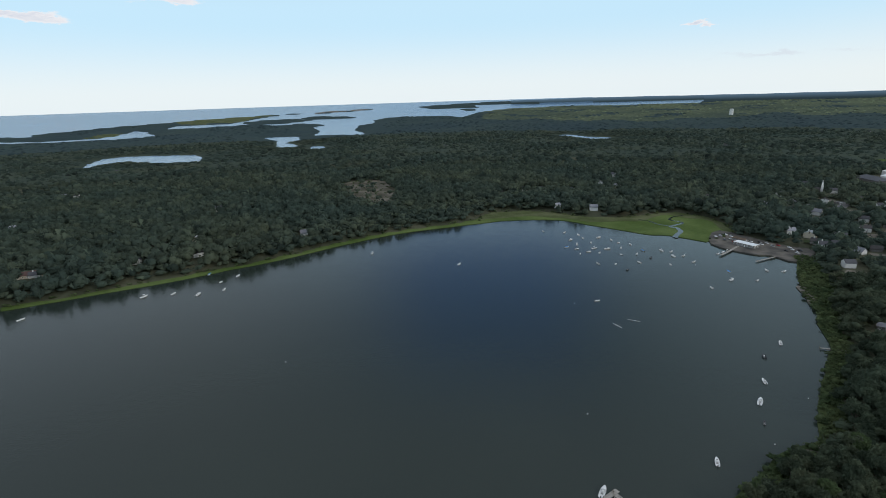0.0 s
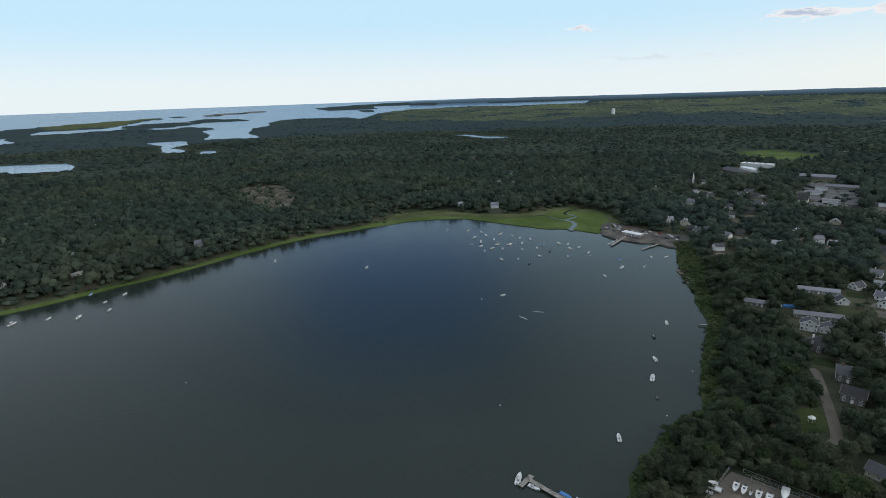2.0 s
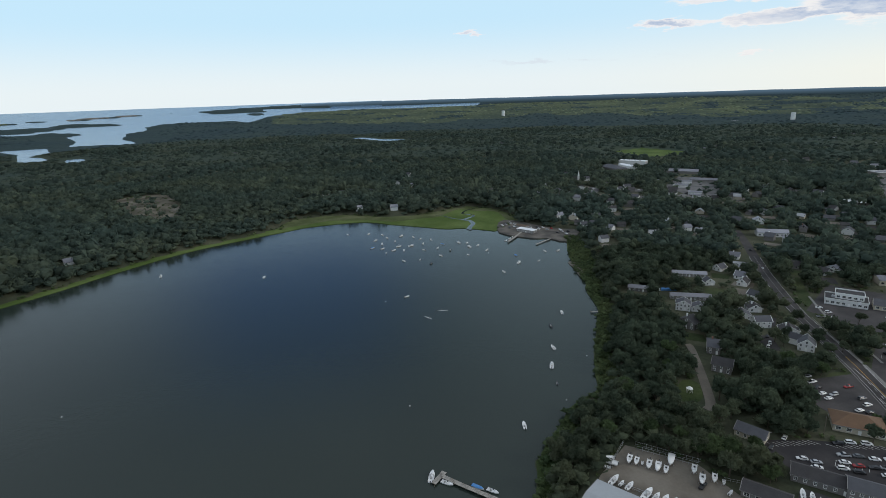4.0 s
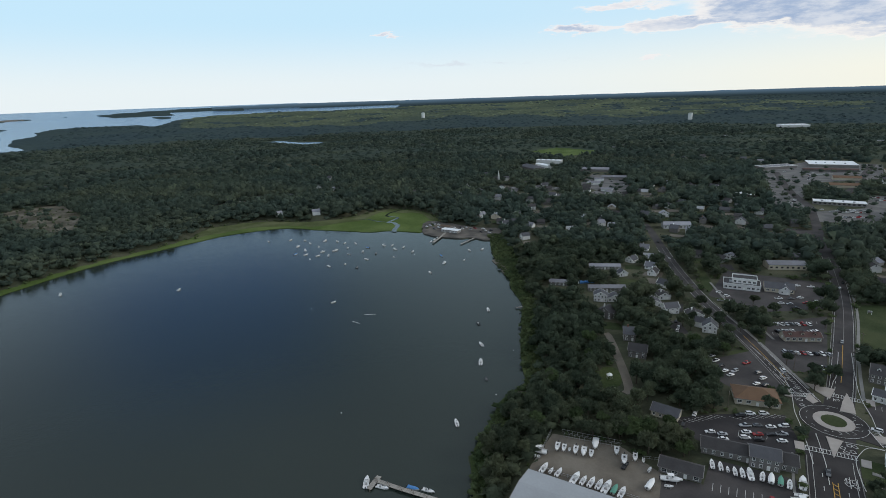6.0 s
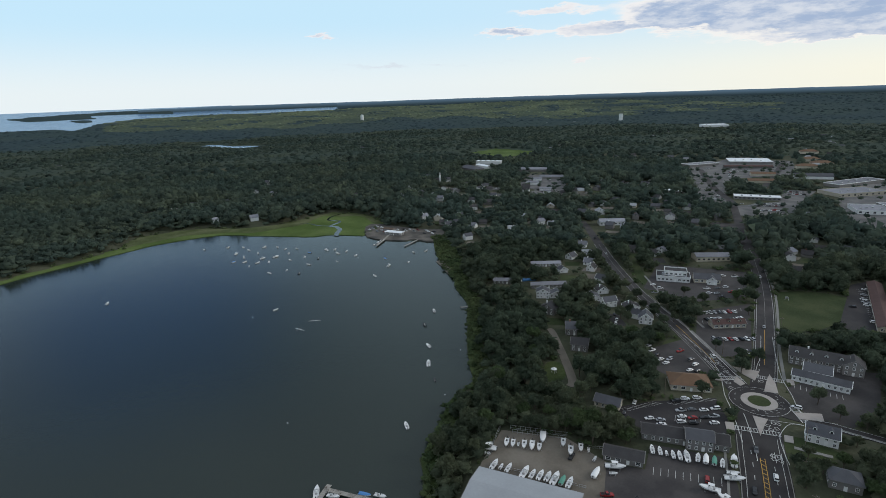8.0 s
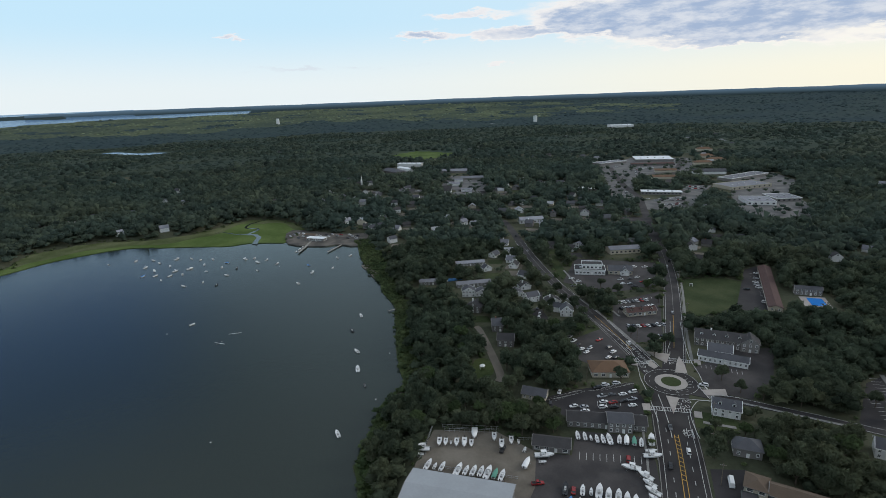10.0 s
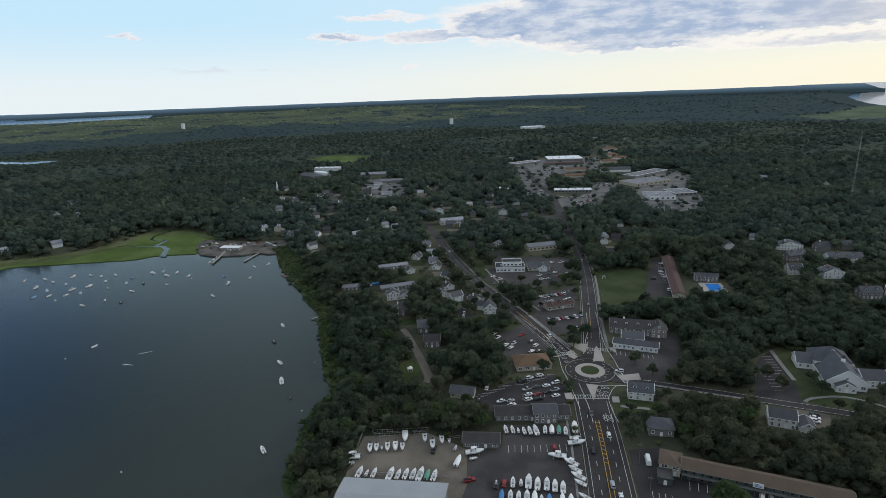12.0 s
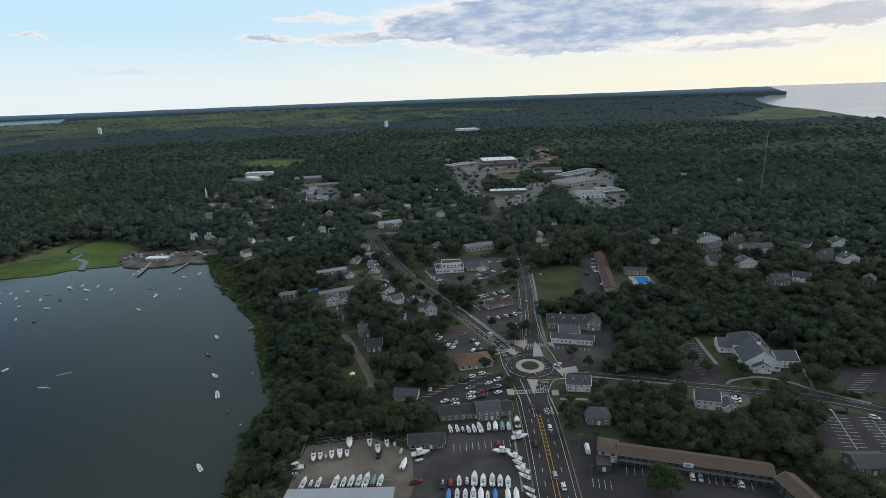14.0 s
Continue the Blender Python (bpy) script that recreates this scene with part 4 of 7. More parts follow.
FOOT = []  # discs kept free of trees: x, y, radius
TUCKED = []  # the same, for houses half hidden in the wood


def free_of(P, pad, tucked=False):
    """True where a tree may stand: clear of open ground, roads and houses."""
    ok = np.ones(len(P), bool)
    for ring in OPEN_RINGS:
        c = ring.mean(0)
        reach = np.hypot(*(ring - c).T).max() + pad + 5
        m = np.where(ok & (np.hypot(P[:, 0] - c[0], P[:, 1] - c[1]) < reach))[0]
        if len(m):
            ok[m] = signed(P[m], ring) > pad
    for ln, ww in ROAD_LINES.values():
        m = np.where(ok)[0]
        ok[m] = line_distance(P[m], ln) > ww.mean() / 2 + pad
    ok &= np.hypot(P[:, 0] - HUB[0], P[:, 1] - HUB[1]) > 17 + pad
    for places in ((FOOT, TUCKED) if tucked else (FOOT,)):
        for x, y, r in places:
            ok &= np.hypot(P[:, 0] - x, P[:, 1] - y) > r + pad * 0.6
    return ok


def sight_free(P, tall, pad):
    """Trees leave open what can be seen past them from high above the cove."""
    ok = free_of(P, pad, True)
    ok[ok] = signed(P[ok], FRINGE) > 0.5
    d = np.hypot(P[:, 0], P[:, 1])
    for share in (0.35, 0.68):
        m = np.where(ok)[0]
        reach = tall[m] * share * d[m] / 157.0
        Q = P[m] * (1 + reach / d[m])[:, None]
        ok[m] = free_of(Q, pad * 0.35)
    return ok


# ---- road markings, islands and kerbs ----
def strip_mesh(name, line, width, z, mat):
    r = ribbon(line, width)
    n = len(r) // 2
    v = [(x, y, z) for x, y in r]
    return mesh_of(name, (v, [(k, 2 * n - 1 - k, 2 * n - 2 - k, k + 1) for k in range(n - 1)]), mat)


def offset_line(line, off):
    p = np.asarray(line, float)
    t = np.gradient(p, axis=0)
    t /= np.linalg.norm(t, axis=1)[:, None]
    return p + np.stack([-t[:, 1], t[:, 0]], 1) * off


def resample(line, step):
    p = np.asarray(line, float)
    s = np.concatenate([[0], np.cumsum(np.hypot(*np.diff(p, axis=0).T))])
    u = np.arange(0, s[-1], step)
    return np.stack([np.interp(u, s, p[:, 0]), np.interp(u, s, p[:, 1])], 1), u


def road_of(name):
    return bpy.data.objects[name]


def solid(road, off, a, b, mat="white_line", width=0.2, name="edge_line", z=0.34):
    p, u = resample(ROAD_LINES[road][0], 3.0)
    q = offset_line(p, off)[(u >= a) & (u <= b)]
    if len(q) > 1:
        part(name, strip_mesh(name, q, width, LAND + z, mat), mat, road_of(road))


DASH = mesh_of("lane_dash", box(-1.5, -0.12, 0, 1.5, 0.12, 0.01), "white_line")
BAR = mesh_of("crosswalk_bar", box(-1.3, -0.13, 0, 1.3, 0.13, 0.01), "white_line")
DASH_RING = mesh_of("dash", box(-1.0, -0.11, 0, 1.0, 0.11, 0.01), "white_line")
HATCH = mesh_of("hatch_bar", box(-1.0, -0.16, 0, 1.0, 0.16, 0.01), "yellow_line")
BAY_LINE = mesh_of("bay_line", box(0, -0.09, 0, 5.2, 0.09, 0.01), "white_line")


def dashes(road, off, a, b, step=9.0, mesh=None, turn=0.0, name="lane_dash", z=0.34):
    p, u = resample(ROAD_LINES[road][0], 1.0)
    q = offset_line(p, off)
    for s in np.arange(a, b, step):
        k = min(int(s), len(q) - 2)
        d = q[min(k + 1, len(q) - 1)] - q[k]
        part(name, mesh or DASH, "white_line", road_of(road), at=pose(q[k][0], q[k][1], LAND + z, 0, 0, math.degrees(math.atan2(d[1], d[0])) + turn))


for off in (-0.9, 0.9):
    solid("road_south", off, 0, 84, "yellow_line", 0.26, "centre_line")
for off in (-7.3, 7.3):
    solid("road_south", off, 0, 104)
for off in (-4.1, 4.1):
    dashes("road_south", off, 6, 96)
dashes("road_south", 0.0, 52, 84, 3.0, HATCH, 60, "hatch_bar")
for road, w, end in (("road_north", 5.2, 300), ("road_west", 4.6, 300)):
    for off in (-w, w):
        solid(road, off, 12, end)
    solid(road, 0.25, 34, 90, "yellow_line", 0.3, "centre_line")
    solid(road, 0.0, 92, end, "walk", 0.3, "centre_line")
for off in (-2.45, 2.45):
    solid("road_east", off, 22, 220, width=0.2)
dashes("road_west", 2.2, 16, 70, 7.0)
dashes("road_west", -1.6, 16, 44, 1.7, BAR, 55, "crosswalk_bar")
dashes("road_south", -5.2, 84, 90, 1.1, BAR, 0, "word_bar")
dashes("road_south", -7.8, 84, 90, 1.1, BAR, 0, "word_bar")
dashes("road_north", 2.6, 14, 60, 7.0)

hub_road = road_of("roundabout")
apron = part("truck_apron", moved(spin([(8.5, 0.0), (8.5, 0.10), (8.2, 0.16), (5.2, 0.2)], 48), pose(*HUB, LAND + 0.2)), "concrete", hub_road, "pale concrete truck apron")
part("island", moved(spin([(5.2, 0.0), (5.2, 0.34), (4.9, 0.36), (2.5, 0.7), (0.05, 0.85)], 40), pose(*HUB, LAND + 0.2)), "lawn", hub_road, "low grassed central island")
ring_line = [(HUB[0] + 13.9 * x, HUB[1] + 13.9 * y) for x, y in circle + circle[:1]]
part("edge_line", strip_mesh("edge_line", ring_line, 0.2, LAND + 0.345, "white_line"), "white_line", hub_road)
for k in range(20):
    a = math.radians(18 * k + 5)
    part("dash", DASH_RING, "white_line", hub_road, at=pose(HUB[0] + 9.6 * math.cos(a), HUB[1] + 9.6 * math.sin(a), LAND + 0.345, 0, 0, math.degrees(a) + 25)) if 185 < 18 * k + 5 < 330 else None
for k in range(12):
    a = math.radians(30 * k + 12)
    part("lane_dash", DASH, "white_line", hub_road, at=pose(HUB[0] + 11.4 * math.cos(a), HUB[1] + 11.4 * math.sin(a), LAND + 0.345, 0, 0, math.degrees(a) + 90) @ Matrix.Scale(0.6, 4))
for ring in ([(252.5, 106.5), (255, 100.5), (247, 98.5), (239, 96.2)], [(279.5, 114), (283, 108.5), (292, 114), (300, 121), (290, 118)], [(293, 138), (299, 126), (287, 122.5), (289, 130)],
             [(284, 131), (279.5, 124), (275.5, 124.5), (277, 129)], [(271, 95.5), (280, 87), (274, 83.5), (267, 91.5)]):
    s = slab("splitter_island", ring, LAND + 0.42, "concrete", "", "", 0.3, "")
    s.parent = hub_road
for ring in ([(276, 140), (279, 138), (273, 133), (271, 136)], [(237, 112), (239.5, 109), (234, 105.5), (232, 108.5)], [(248, 90), (250, 87), (245, 84.5), (243, 87.5)], [(302, 113), (304, 110), (298, 107), (296, 110)]):
    s = slab("kerb_ramp", ring, LAND + 0.38, "concrete", "", "", 0.3, "")
    s.parent = hub_road


for road, w, a, b in (("road_south", 9.3, 0, 100), ("road_north", 6.4, 18, 150), ("road_west", 6.0, 22, 150)):
    for off in (-w, w):
        solid(road, off, a, b, "walk", 0.35, "kerb", 0.30)


def crosswalk(a, b, n):
    d = math.degrees(math.atan2(b[1] - a[1], b[0] - a[0]))
    side = Vector((-(b[1] - a[1]), b[0] - a[0])).normalized() * 1.6
    for s in (-1, 1):
        line = [(a[0] + s * side.x, a[1] + s * side.y), ((a[0] + b[0]) / 2 + s * side.x, (a[1] + b[1]) / 2 + s * side.y), (b[0] + s * side.x, b[1] + s * side.y)]
        part("crosswalk_line", strip_mesh("crosswalk_line", line, 0.4, LAND + 0.36, "white_line"), "white_line", hub_road)
    for k in range(n):
        u = (k + 0.5) / n
        part("crosswalk_bar", BAR, "white_line", hub_road, at=pose(a[0] + (b[0] - a[0]) * u, a[1] + (b[1] - a[1]) * u, LAND + 0.36, 0, 0, d + 90))


crosswalk((236, 107), (247, 91), 15)
crosswalk((291, 126), (298, 112), 14)
crosswalk((274, 136), (284, 128), 11)
crosswalk((275, 98), (266, 88), 9)
LANE_LINES = [
    [(310.1, 180.4), (296.7, 157.5), (282.4, 140.5), (271.5, 132.4), (260.2, 124.8), (249.1, 115.2), (227.6, 98.5)],
    [(318.3, 180.7), (301.5, 156.0), (287.8, 135.7), (280.2, 123.4)],
    [(290.4, 154.1), (278.8, 134.9), (279.0, 128.8)],
    [(345.9, 147.9), (316.9, 134.2), (305.6, 130.4), (290.3, 124.5)],
    [(349.9, 142.7), (322.1, 127.6), (301.1, 115.0), (286.1, 103.1), (275.5, 95.6), (271.4, 87.8), (276.3, 78.7)],
    [(262.8, 87.6), (259.1, 92.2), (251.0, 91.9), (243.5, 89.8), (232.5, 82.4), (227.7, 78.6)],
    [(253.7, 101.2), (258.8, 94.1), (263.2, 87.8)],
    [(250.8, 110.0), (241.8, 103.1), (230.6, 94.9), (219.8, 88.1)],
]
for line in LANE_LINES:
    part("lane_line", strip_mesh("lane_line", curve(line, 3, False), 0.3, LAND + 0.372, "white_line"), "white_line", hub_road)
MARK_BOX = mesh_of("marking_box", join(box(-1.1, -0.9, 0, 1.1, -0.65, 0.01), box(-1.1, 0.65, 0, 1.1, 0.9, 0.01), box(-1.1, -0.65, 0, -0.85, 0.65, 0.01), box(0.85, -0.65, 0, 1.1, 0.65, 0.01)), "white_line")
for k, (x, y) in enumerate([(293.0, 150.8), (289.4, 145.5), (283.4, 137.2), (273.6, 129.8), (280.5, 130.8), (269.6, 126.6), (249.6, 97.9), (253.7, 97.4), (250.3, 94.1), (254.7, 95.5), (247.6, 95.5), (295.9, 134.0), (288.6, 119.9), (273.7, 89.7), (228.6, 85.9), (229.9, 83.9), (226.4, 84.4), (227.5, 82.2)]):
    part("marking_box", MARK_BOX, "white_line", hub_road, at=pose(x, y, LAND + 0.376, 0, 0, 50 + 23 * k))
SIDEWALKS = [
    ([(228, 107.5), (212, 98), (196, 88), (168, 72)], 1.0), ([(289, 134), (301, 152), (322, 184), (346, 226)], 1.7),
    ([(300, 113), (340, 134), (430, 178), (512, 228)], 1.6), ([(353, 32), (336, 24), (320, 16)], 2.2), ([(299, 9), (305, 6), (315, -6), (316, -21), (313, -31), (311, -55)], 1.7),
    ([(356, -21), (340, -25), (326, -29), (313, -31)], 1.8), ([(242, 83), (248, 70)], 2.0), ([(331, 178), (345, 200), (366, 235), (392, 268)], 1.6), ([(270, 84), (277, 60), (285, 34)], 1.5),
]
for line, w in SIDEWALKS:
    slab("pavement", ribbon(curve(line, 4, False), w), LAND + 0.24, "walk", "grey concrete pavement with a kerb", "pavement", 0.35)


def bays(lot, p, q, n, deg, length=5.2):
    """A row of painted parking bays from p to q; the lines run at deg."""
    for k in range(n):
        u = k / (n - 1)
        part("bay_line", BAY_LINE, "white_line", road_of(lot), at=pose(p[0] + (q[0] - p[0]) * u, p[1] + (q[1] - p[1]) * u, LAND + 0.066, 0, 0, deg) @ Matrix.Diagonal((length / 5.2, 1, 1, 1)))


bays("yard_asphalt", (177, 110), (193, 89), 10, 32)
bays("motel_car_park", (199, 38), (203, 29), 4, 16)
bays("motel_car_park", (209, 10), (214, -8), 8, 15)
bays("motel_car_park", (185, 48), (187, 41), 4, 22)
bays("car_park", (207, 150), (225, 144), 9, -60)
bays("car_park", (230, 139), (250, 129), 9, -60)
bays("car_park", (219, 127), (228, 119), 6, 30)
bays("bus_car_park", (294, -38), (266, -45), 11, -68, 5.0)
bays("bus_car_park", (294, -38), (266, -45), 11, 112, 5.0)
bays("bus_car_park", (296, -53), (271, -60), 11, -68, 5.0)
bays("bus_car_park", (296, -53), (271, -60), 11, 112, 5.0)
part("bay_line", strip_mesh("bay_line", [(296, -37.6), (281, -41.4), (264, -45.6)], 0.25, LAND + 0.07, "white_line"), "white_line", road_of("bus_car_park"))
part("bay_line", strip_mesh("bay_line", [(298, -52.5), (284, -56.5), (269, -60.6)], 0.25, LAND + 0.07, "white_line"), "white_line", road_of("bus_car_park"))
bays("church_car_park", (347, 32), (316, 17), 11, 125, 5.0)
bays("church_car_park", (322, 34), (303, 23), 7, -55, 4.6)
bays("inn_car_park", (300, 108), (307, 88), 9, 205, 5.0)
bays("church_back_car_park", (320, -48), (347, -58), 9, -65, 5.0)
bays("church_back_car_park", (320, -48), (347, -58), 9, 115, 4.0)
bays("shop_car_park", (349, 192), (378, 177), 11, 36)
bays("shop_car_park", (337, 182), (355, 170), 8, 36)
bays("roadside_car_park", (487, 144), (430, 116), 16, -65)


# ---- cars ----
def rounded(x, hw, z0, z1, c):
    return [(x, -hw, z0), (x, -hw, z1 - c), (x, -hw + c, z1), (x, hw - c, z1), (x, hw, z1 - c), (x, hw, z0)]


WHEEL = mesh_of("wheel", moved(spin([(0.20, -0.11), (0.33, -0.11), (0.35, 0.0), (0.33, 0.11), (0.20, 0.11)], 12), pose(0, 0, 0, 90, 0, 0)), "rubber")


def car_meshes(tone, kind):
    L = {"sedan": 4.6, "suv": 4.7, "pickup": 5.5, "van": 6.8}[kind]
    h = {"sedan": (0.95, 1.43), "suv": (1.05, 1.72), "pickup": (1.05, 1.80), "van": (1.2, 2.6)}[kind]
    w = 0.92 if kind != "van" else 1.05
    a, b = -L / 2, L / 2
    body = loft([rounded(a, w * 0.86, 0.42, h[0] * 0.85, 0.1), rounded(a + 0.25, w, 0.28, h[0], 0.12), rounded(-0.2, w, 0.25, h[0], 0.12), rounded(b - 1.1, w, 0.25, h[0] * 0.97, 0.14), rounded(b - 0.25, w * 0.95, 0.28, h[0] * 0.85, 0.12), rounded(b, w * 0.8, 0.42, h[0] * 0.66, 0.1)])
    c0, c1 = {"sedan": (a + 0.5, b - 1.25), "suv": (a + 0.12, b - 1.2), "pickup": (-0.7, b - 1.5), "van": (a + 0.1, b - 0.7)}[kind]
    e0 = 0.55 if kind == "sedan" else 0.18
    cabin = loft([rounded(c0, w * 0.86, h[0] - 0.05, h[0], 0.02), rounded(c0 + e0, w * 0.80, h[0] - 0.05, h[1] - 0.05, 0.12), rounded(c1 - 0.75, w * 0.80, h[0] - 0.05, h[1] - 0.05, 0.12), rounded(c1, w * 0.86, h[0] - 0.05, h[0], 0.02)])
    top = loft([rounded(c0 + e0 - 0.04, w * 0.70, h[1] - 0.07, h[1] - 0.02, 0.02), rounded((c0 + c1) / 2 - 0.2, w * 0.76, h[1] - 0.07, h[1], 0.04), rounded(c1 - 0.72, w * 0.70, h[1] - 0.07, h[1] - 0.02, 0.02)])
    out = [("body", mesh_of("body", body, "car_" + tone, False)), ("cabin", mesh_of("cabin", cabin, "car_" + tone if kind == "van" else "glass")), ("roof", mesh_of("roof", top, "car_" + tone))]
    if kind == "pickup":
        out.append(("bed", mesh_of("bed", box(a + 0.25, -0.75, h[0], -0.8, 0.75, h[0] + 0.012), "rubber")))
    return out, L


CAR_PROTO = {}


def car(x, y, deg, tone="white", kind="sedan", z=None, place="in a car park"):
    key = (tone, kind, place)
    m = pose(x, y, (LAND + 0.065 if z is None else z), 0, 0, deg)
    if key in CAR_PROTO:
        return copy_thing(CAR_PROTO[key], m)
    meshes, L = car_meshes(tone, kind)
    word = {"sedan": "saloon car", "suv": "sport utility car", "pickup": "pickup truck", "van": "box van"}[kind]
    ob = thing("van" if kind == "van" else "car", m, f"{tone} {word} {place}", "van" if kind == "van" else "car", "cars " + place)
    for n, me in meshes:
        part(n, me, "glass", ob, "dark glass cabin windows" if n == "cabin" and kind != "van" else "")
    for sx in (-L / 2 + 0.85, L / 2 - 0.9) if math.hypot(x, y) < 560 else ():
        for sy in (-0.82, 0.82):
            part("wheel", WHEEL, "rubber", ob, at=pose(sx, sy, 0.35))
    CAR_PROTO[key] = ob
    return ob


TONES = ["white", "silver", "white", "black", "white", "white", "silver", "grey", "white", "red", "white", "black"]
KINDS = ["sedan", "suv", "suv", "sedan", "pickup", "suv", "sedan"]
CAR_ROWS = [
    ([(210.5, 135.5), (213.8, 131.4), (210.9, 128.9), (234.5, 136.6), (240.3, 135.0), (245.9, 131.6), (228.9, 130.2), (234.0, 127.2), (224.6, 126.7), (227.4, 123.0), (220.1, 124.3), (223.8, 120.1), (243.7, 120.7), (237.0, 117.4), (231.9, 114.3), (232.2, 119.7), (238.1, 123.3)], -32, 0, "in the dark car park"),
    ([(205.4, 146.2), (217.2, 149.0)], 27, 3, "in the dark car park"),
    ([(278.3, 183.9), (274.8, 178.8), (271.8, 173.4), (268.6, 168.4), (267.0, 163.9), (272.8, 165.4), (282.0, 157.3), (278.3, 152.2), (287.3, 167.7), (269.9, 150.5), (272.6, 147.4), (298.1, 197.6), (301.0, 195.1), (304.8, 192.8)], -6, 1, "in the restaurant car park"),
    ([(348.5, 194.7), (351.4, 192.8), (354.2, 190.8), (357.1, 188.9), (359.9, 186.9), (362.8, 184.9), (365.7, 182.9), (368.6, 180.9), (371.5, 178.9), (343.6, 183.6), (346.6, 182.0), (349.6, 180.5), (352.7, 178.9), (356.0, 173.2), (360.4, 171.9), (364.0, 170.6), (318.8, 163.9), (321.4, 161.8), (323.9, 159.6), (326.5, 157.4), (329.1, 155.3), (331.7, 153.1), (334.3, 150.9), (336.9, 148.7), (316.9, 142.2), (318.6, 140.0)], 62, 2, "in the shop car park"),
    ([(401.4, 217.0), (393.7, 210.4), (397.2, 206.3), (408.5, 211.7), (415.5, 209.0), (408.2, 200.9), (417.3, 198.1), (392.7, 199.7), (377.0, 249.4), (362.4, 237.7), (366.5, 234.7), (364.7, 229.7), (374.3, 240.7)], -32, 4, "in the bank car park"),
    ([(210.3, 14.2), (211.0, 11.2), (214.4, -0.2), (215.3, -3.4)], 16, 5, "in the motel car park"),
    ([(294.2, -35.3), (294.8, -41.6), (296.3, -54.6)], -86, 2, "in the wide car park"),
    ([(288.0, 3.9), (285.0, 3.4), (281.7, 3.1)], -85, 3, "in the gravel yard"),
    ([(490.0, 139.6), (476.2, 135.5), (466.3, 132.5), (443.8, 131.7), (455.0, 126.5), (424.0, 112.2), (460.6, 129.4)], -65, 0, "beside the long motel"),
    ([(746.4, 405.8), (753.9, 410.5), (765.6, 413.3), (778.1, 418.7), (743.0, 365.5), (738.5, 351.8), (755.0, 345.1), (753.8, 335.0), (736.2, 320.0), (942.3, 508.2), (982.1, 521.5), (1040.0, 535.5), (1030.4, 506.4), (1069.3, 498.3), (1108.8, 496.1), (1020.9, 575.1), (1060, 560), (1090, 545)], -38, 1, "at the plaza"),
    ([(658, 640), (672, 655), (690, 670), (705, 690), (720, 705), (735, 730), (700, 655), (745, 722)], -45, 4, "in the village car park"),
]
CAR_ROWS.append(([(440, 225), (436, 232), (428, 238), (446, 218)], -32, 2, "in the bank car park"))
for p, q, n, deg, start in (((752, 352), (774, 332), 9, -38, 0), ((742, 344), (764, 324), 9, -38, 3), ((716, 330), (738, 308), 8, -38, 5), ((960, 500), (1000, 520), 8, 60, 2), ((1010, 528), (1050, 512), 8, -30, 1), ((866, 372), (884, 348), 8, -38, 6), ((848, 366), (866, 340), 8, -38, 4)):
    CAR_ROWS.append(([(p[0] + (q[0] - p[0]) * k / (n - 1), p[1] + (q[1] - p[1]) * k / (n - 1)) for k in range(n)], deg, start, "in rows at the plaza"))
for row, deg, start, place in CAR_ROWS:
    for k, (x, y) in enumerate(row):
        car(x, y, deg + (180 if (k * 7 + start) % 3 == 0 else 0), TONES[(k + start) % 12], KINDS[(k * 3 + start) % 7], place=place)
for k, (x, y) in enumerate([(295.1, 599.6), (301.2, 601.6), (297.4, 583.0), (305.6, 587.1), (303.8, 574.8), (309.5, 606), (328.0, 569.6), (334.4, 566.8), (333.1, 554.2), (344.9, 539.6), (336.4, 535.5), (321.0, 574.5), (312, 598), (316, 590), (319, 583), (326, 562), (340, 556), (347, 548), (350, 535), (343, 528)]):
    car(x, y, -80, TONES[(k + 5) % 12], KINDS[k % 7], 1.12, "at the boat landing")
for k, (x, y, d) in enumerate([(178.8, 58.6, 30), (183.5, 64.0, 30), (214.7, 78.2, 30), (199.9, 79.5, 210), (226.7, 92.2, 210), (460.1, 203.9, 27), (474.6, 208.9, 207), (361.4, 153.4, 27), (295.8, 151.7, 54), (352.8, 245.3, 56), (419.1, 331.3, 50), (456.5, 377.0, 50)]):
    car(x, y, d, ["white", "silver", "white", "black", "grey", "white", "black", "silver"][k % 8], KINDS[k % 7], LAND + 0.15, "on the road")
car(207.0, 57.5, 27, "white", "van", LAND + 0.07, "in the motel car park")
car(276, 94.0 + 2.6, 110, "white", "suv", LAND + 0.225, "on the roundabout")
for x, y, d, tone, kind in ((151.5, 113.5, -38, "red", "pickup"), (158.2, 100.5, 30, "red", "sedan"), (191.5, 94.5, 30, "red", "suv"), (158.3, 138.5, 24, "black", "pickup")):
    car(x, y, d, tone, kind, place="among the stored boats")
for k, (x, y) in enumerate([(302.4, 229.3), (296, 222), (290.5, 218.6)]):
    car(x, y, 40, TONES[k + 3], KINDS[k], LAND + 0.2, "in a paved court")


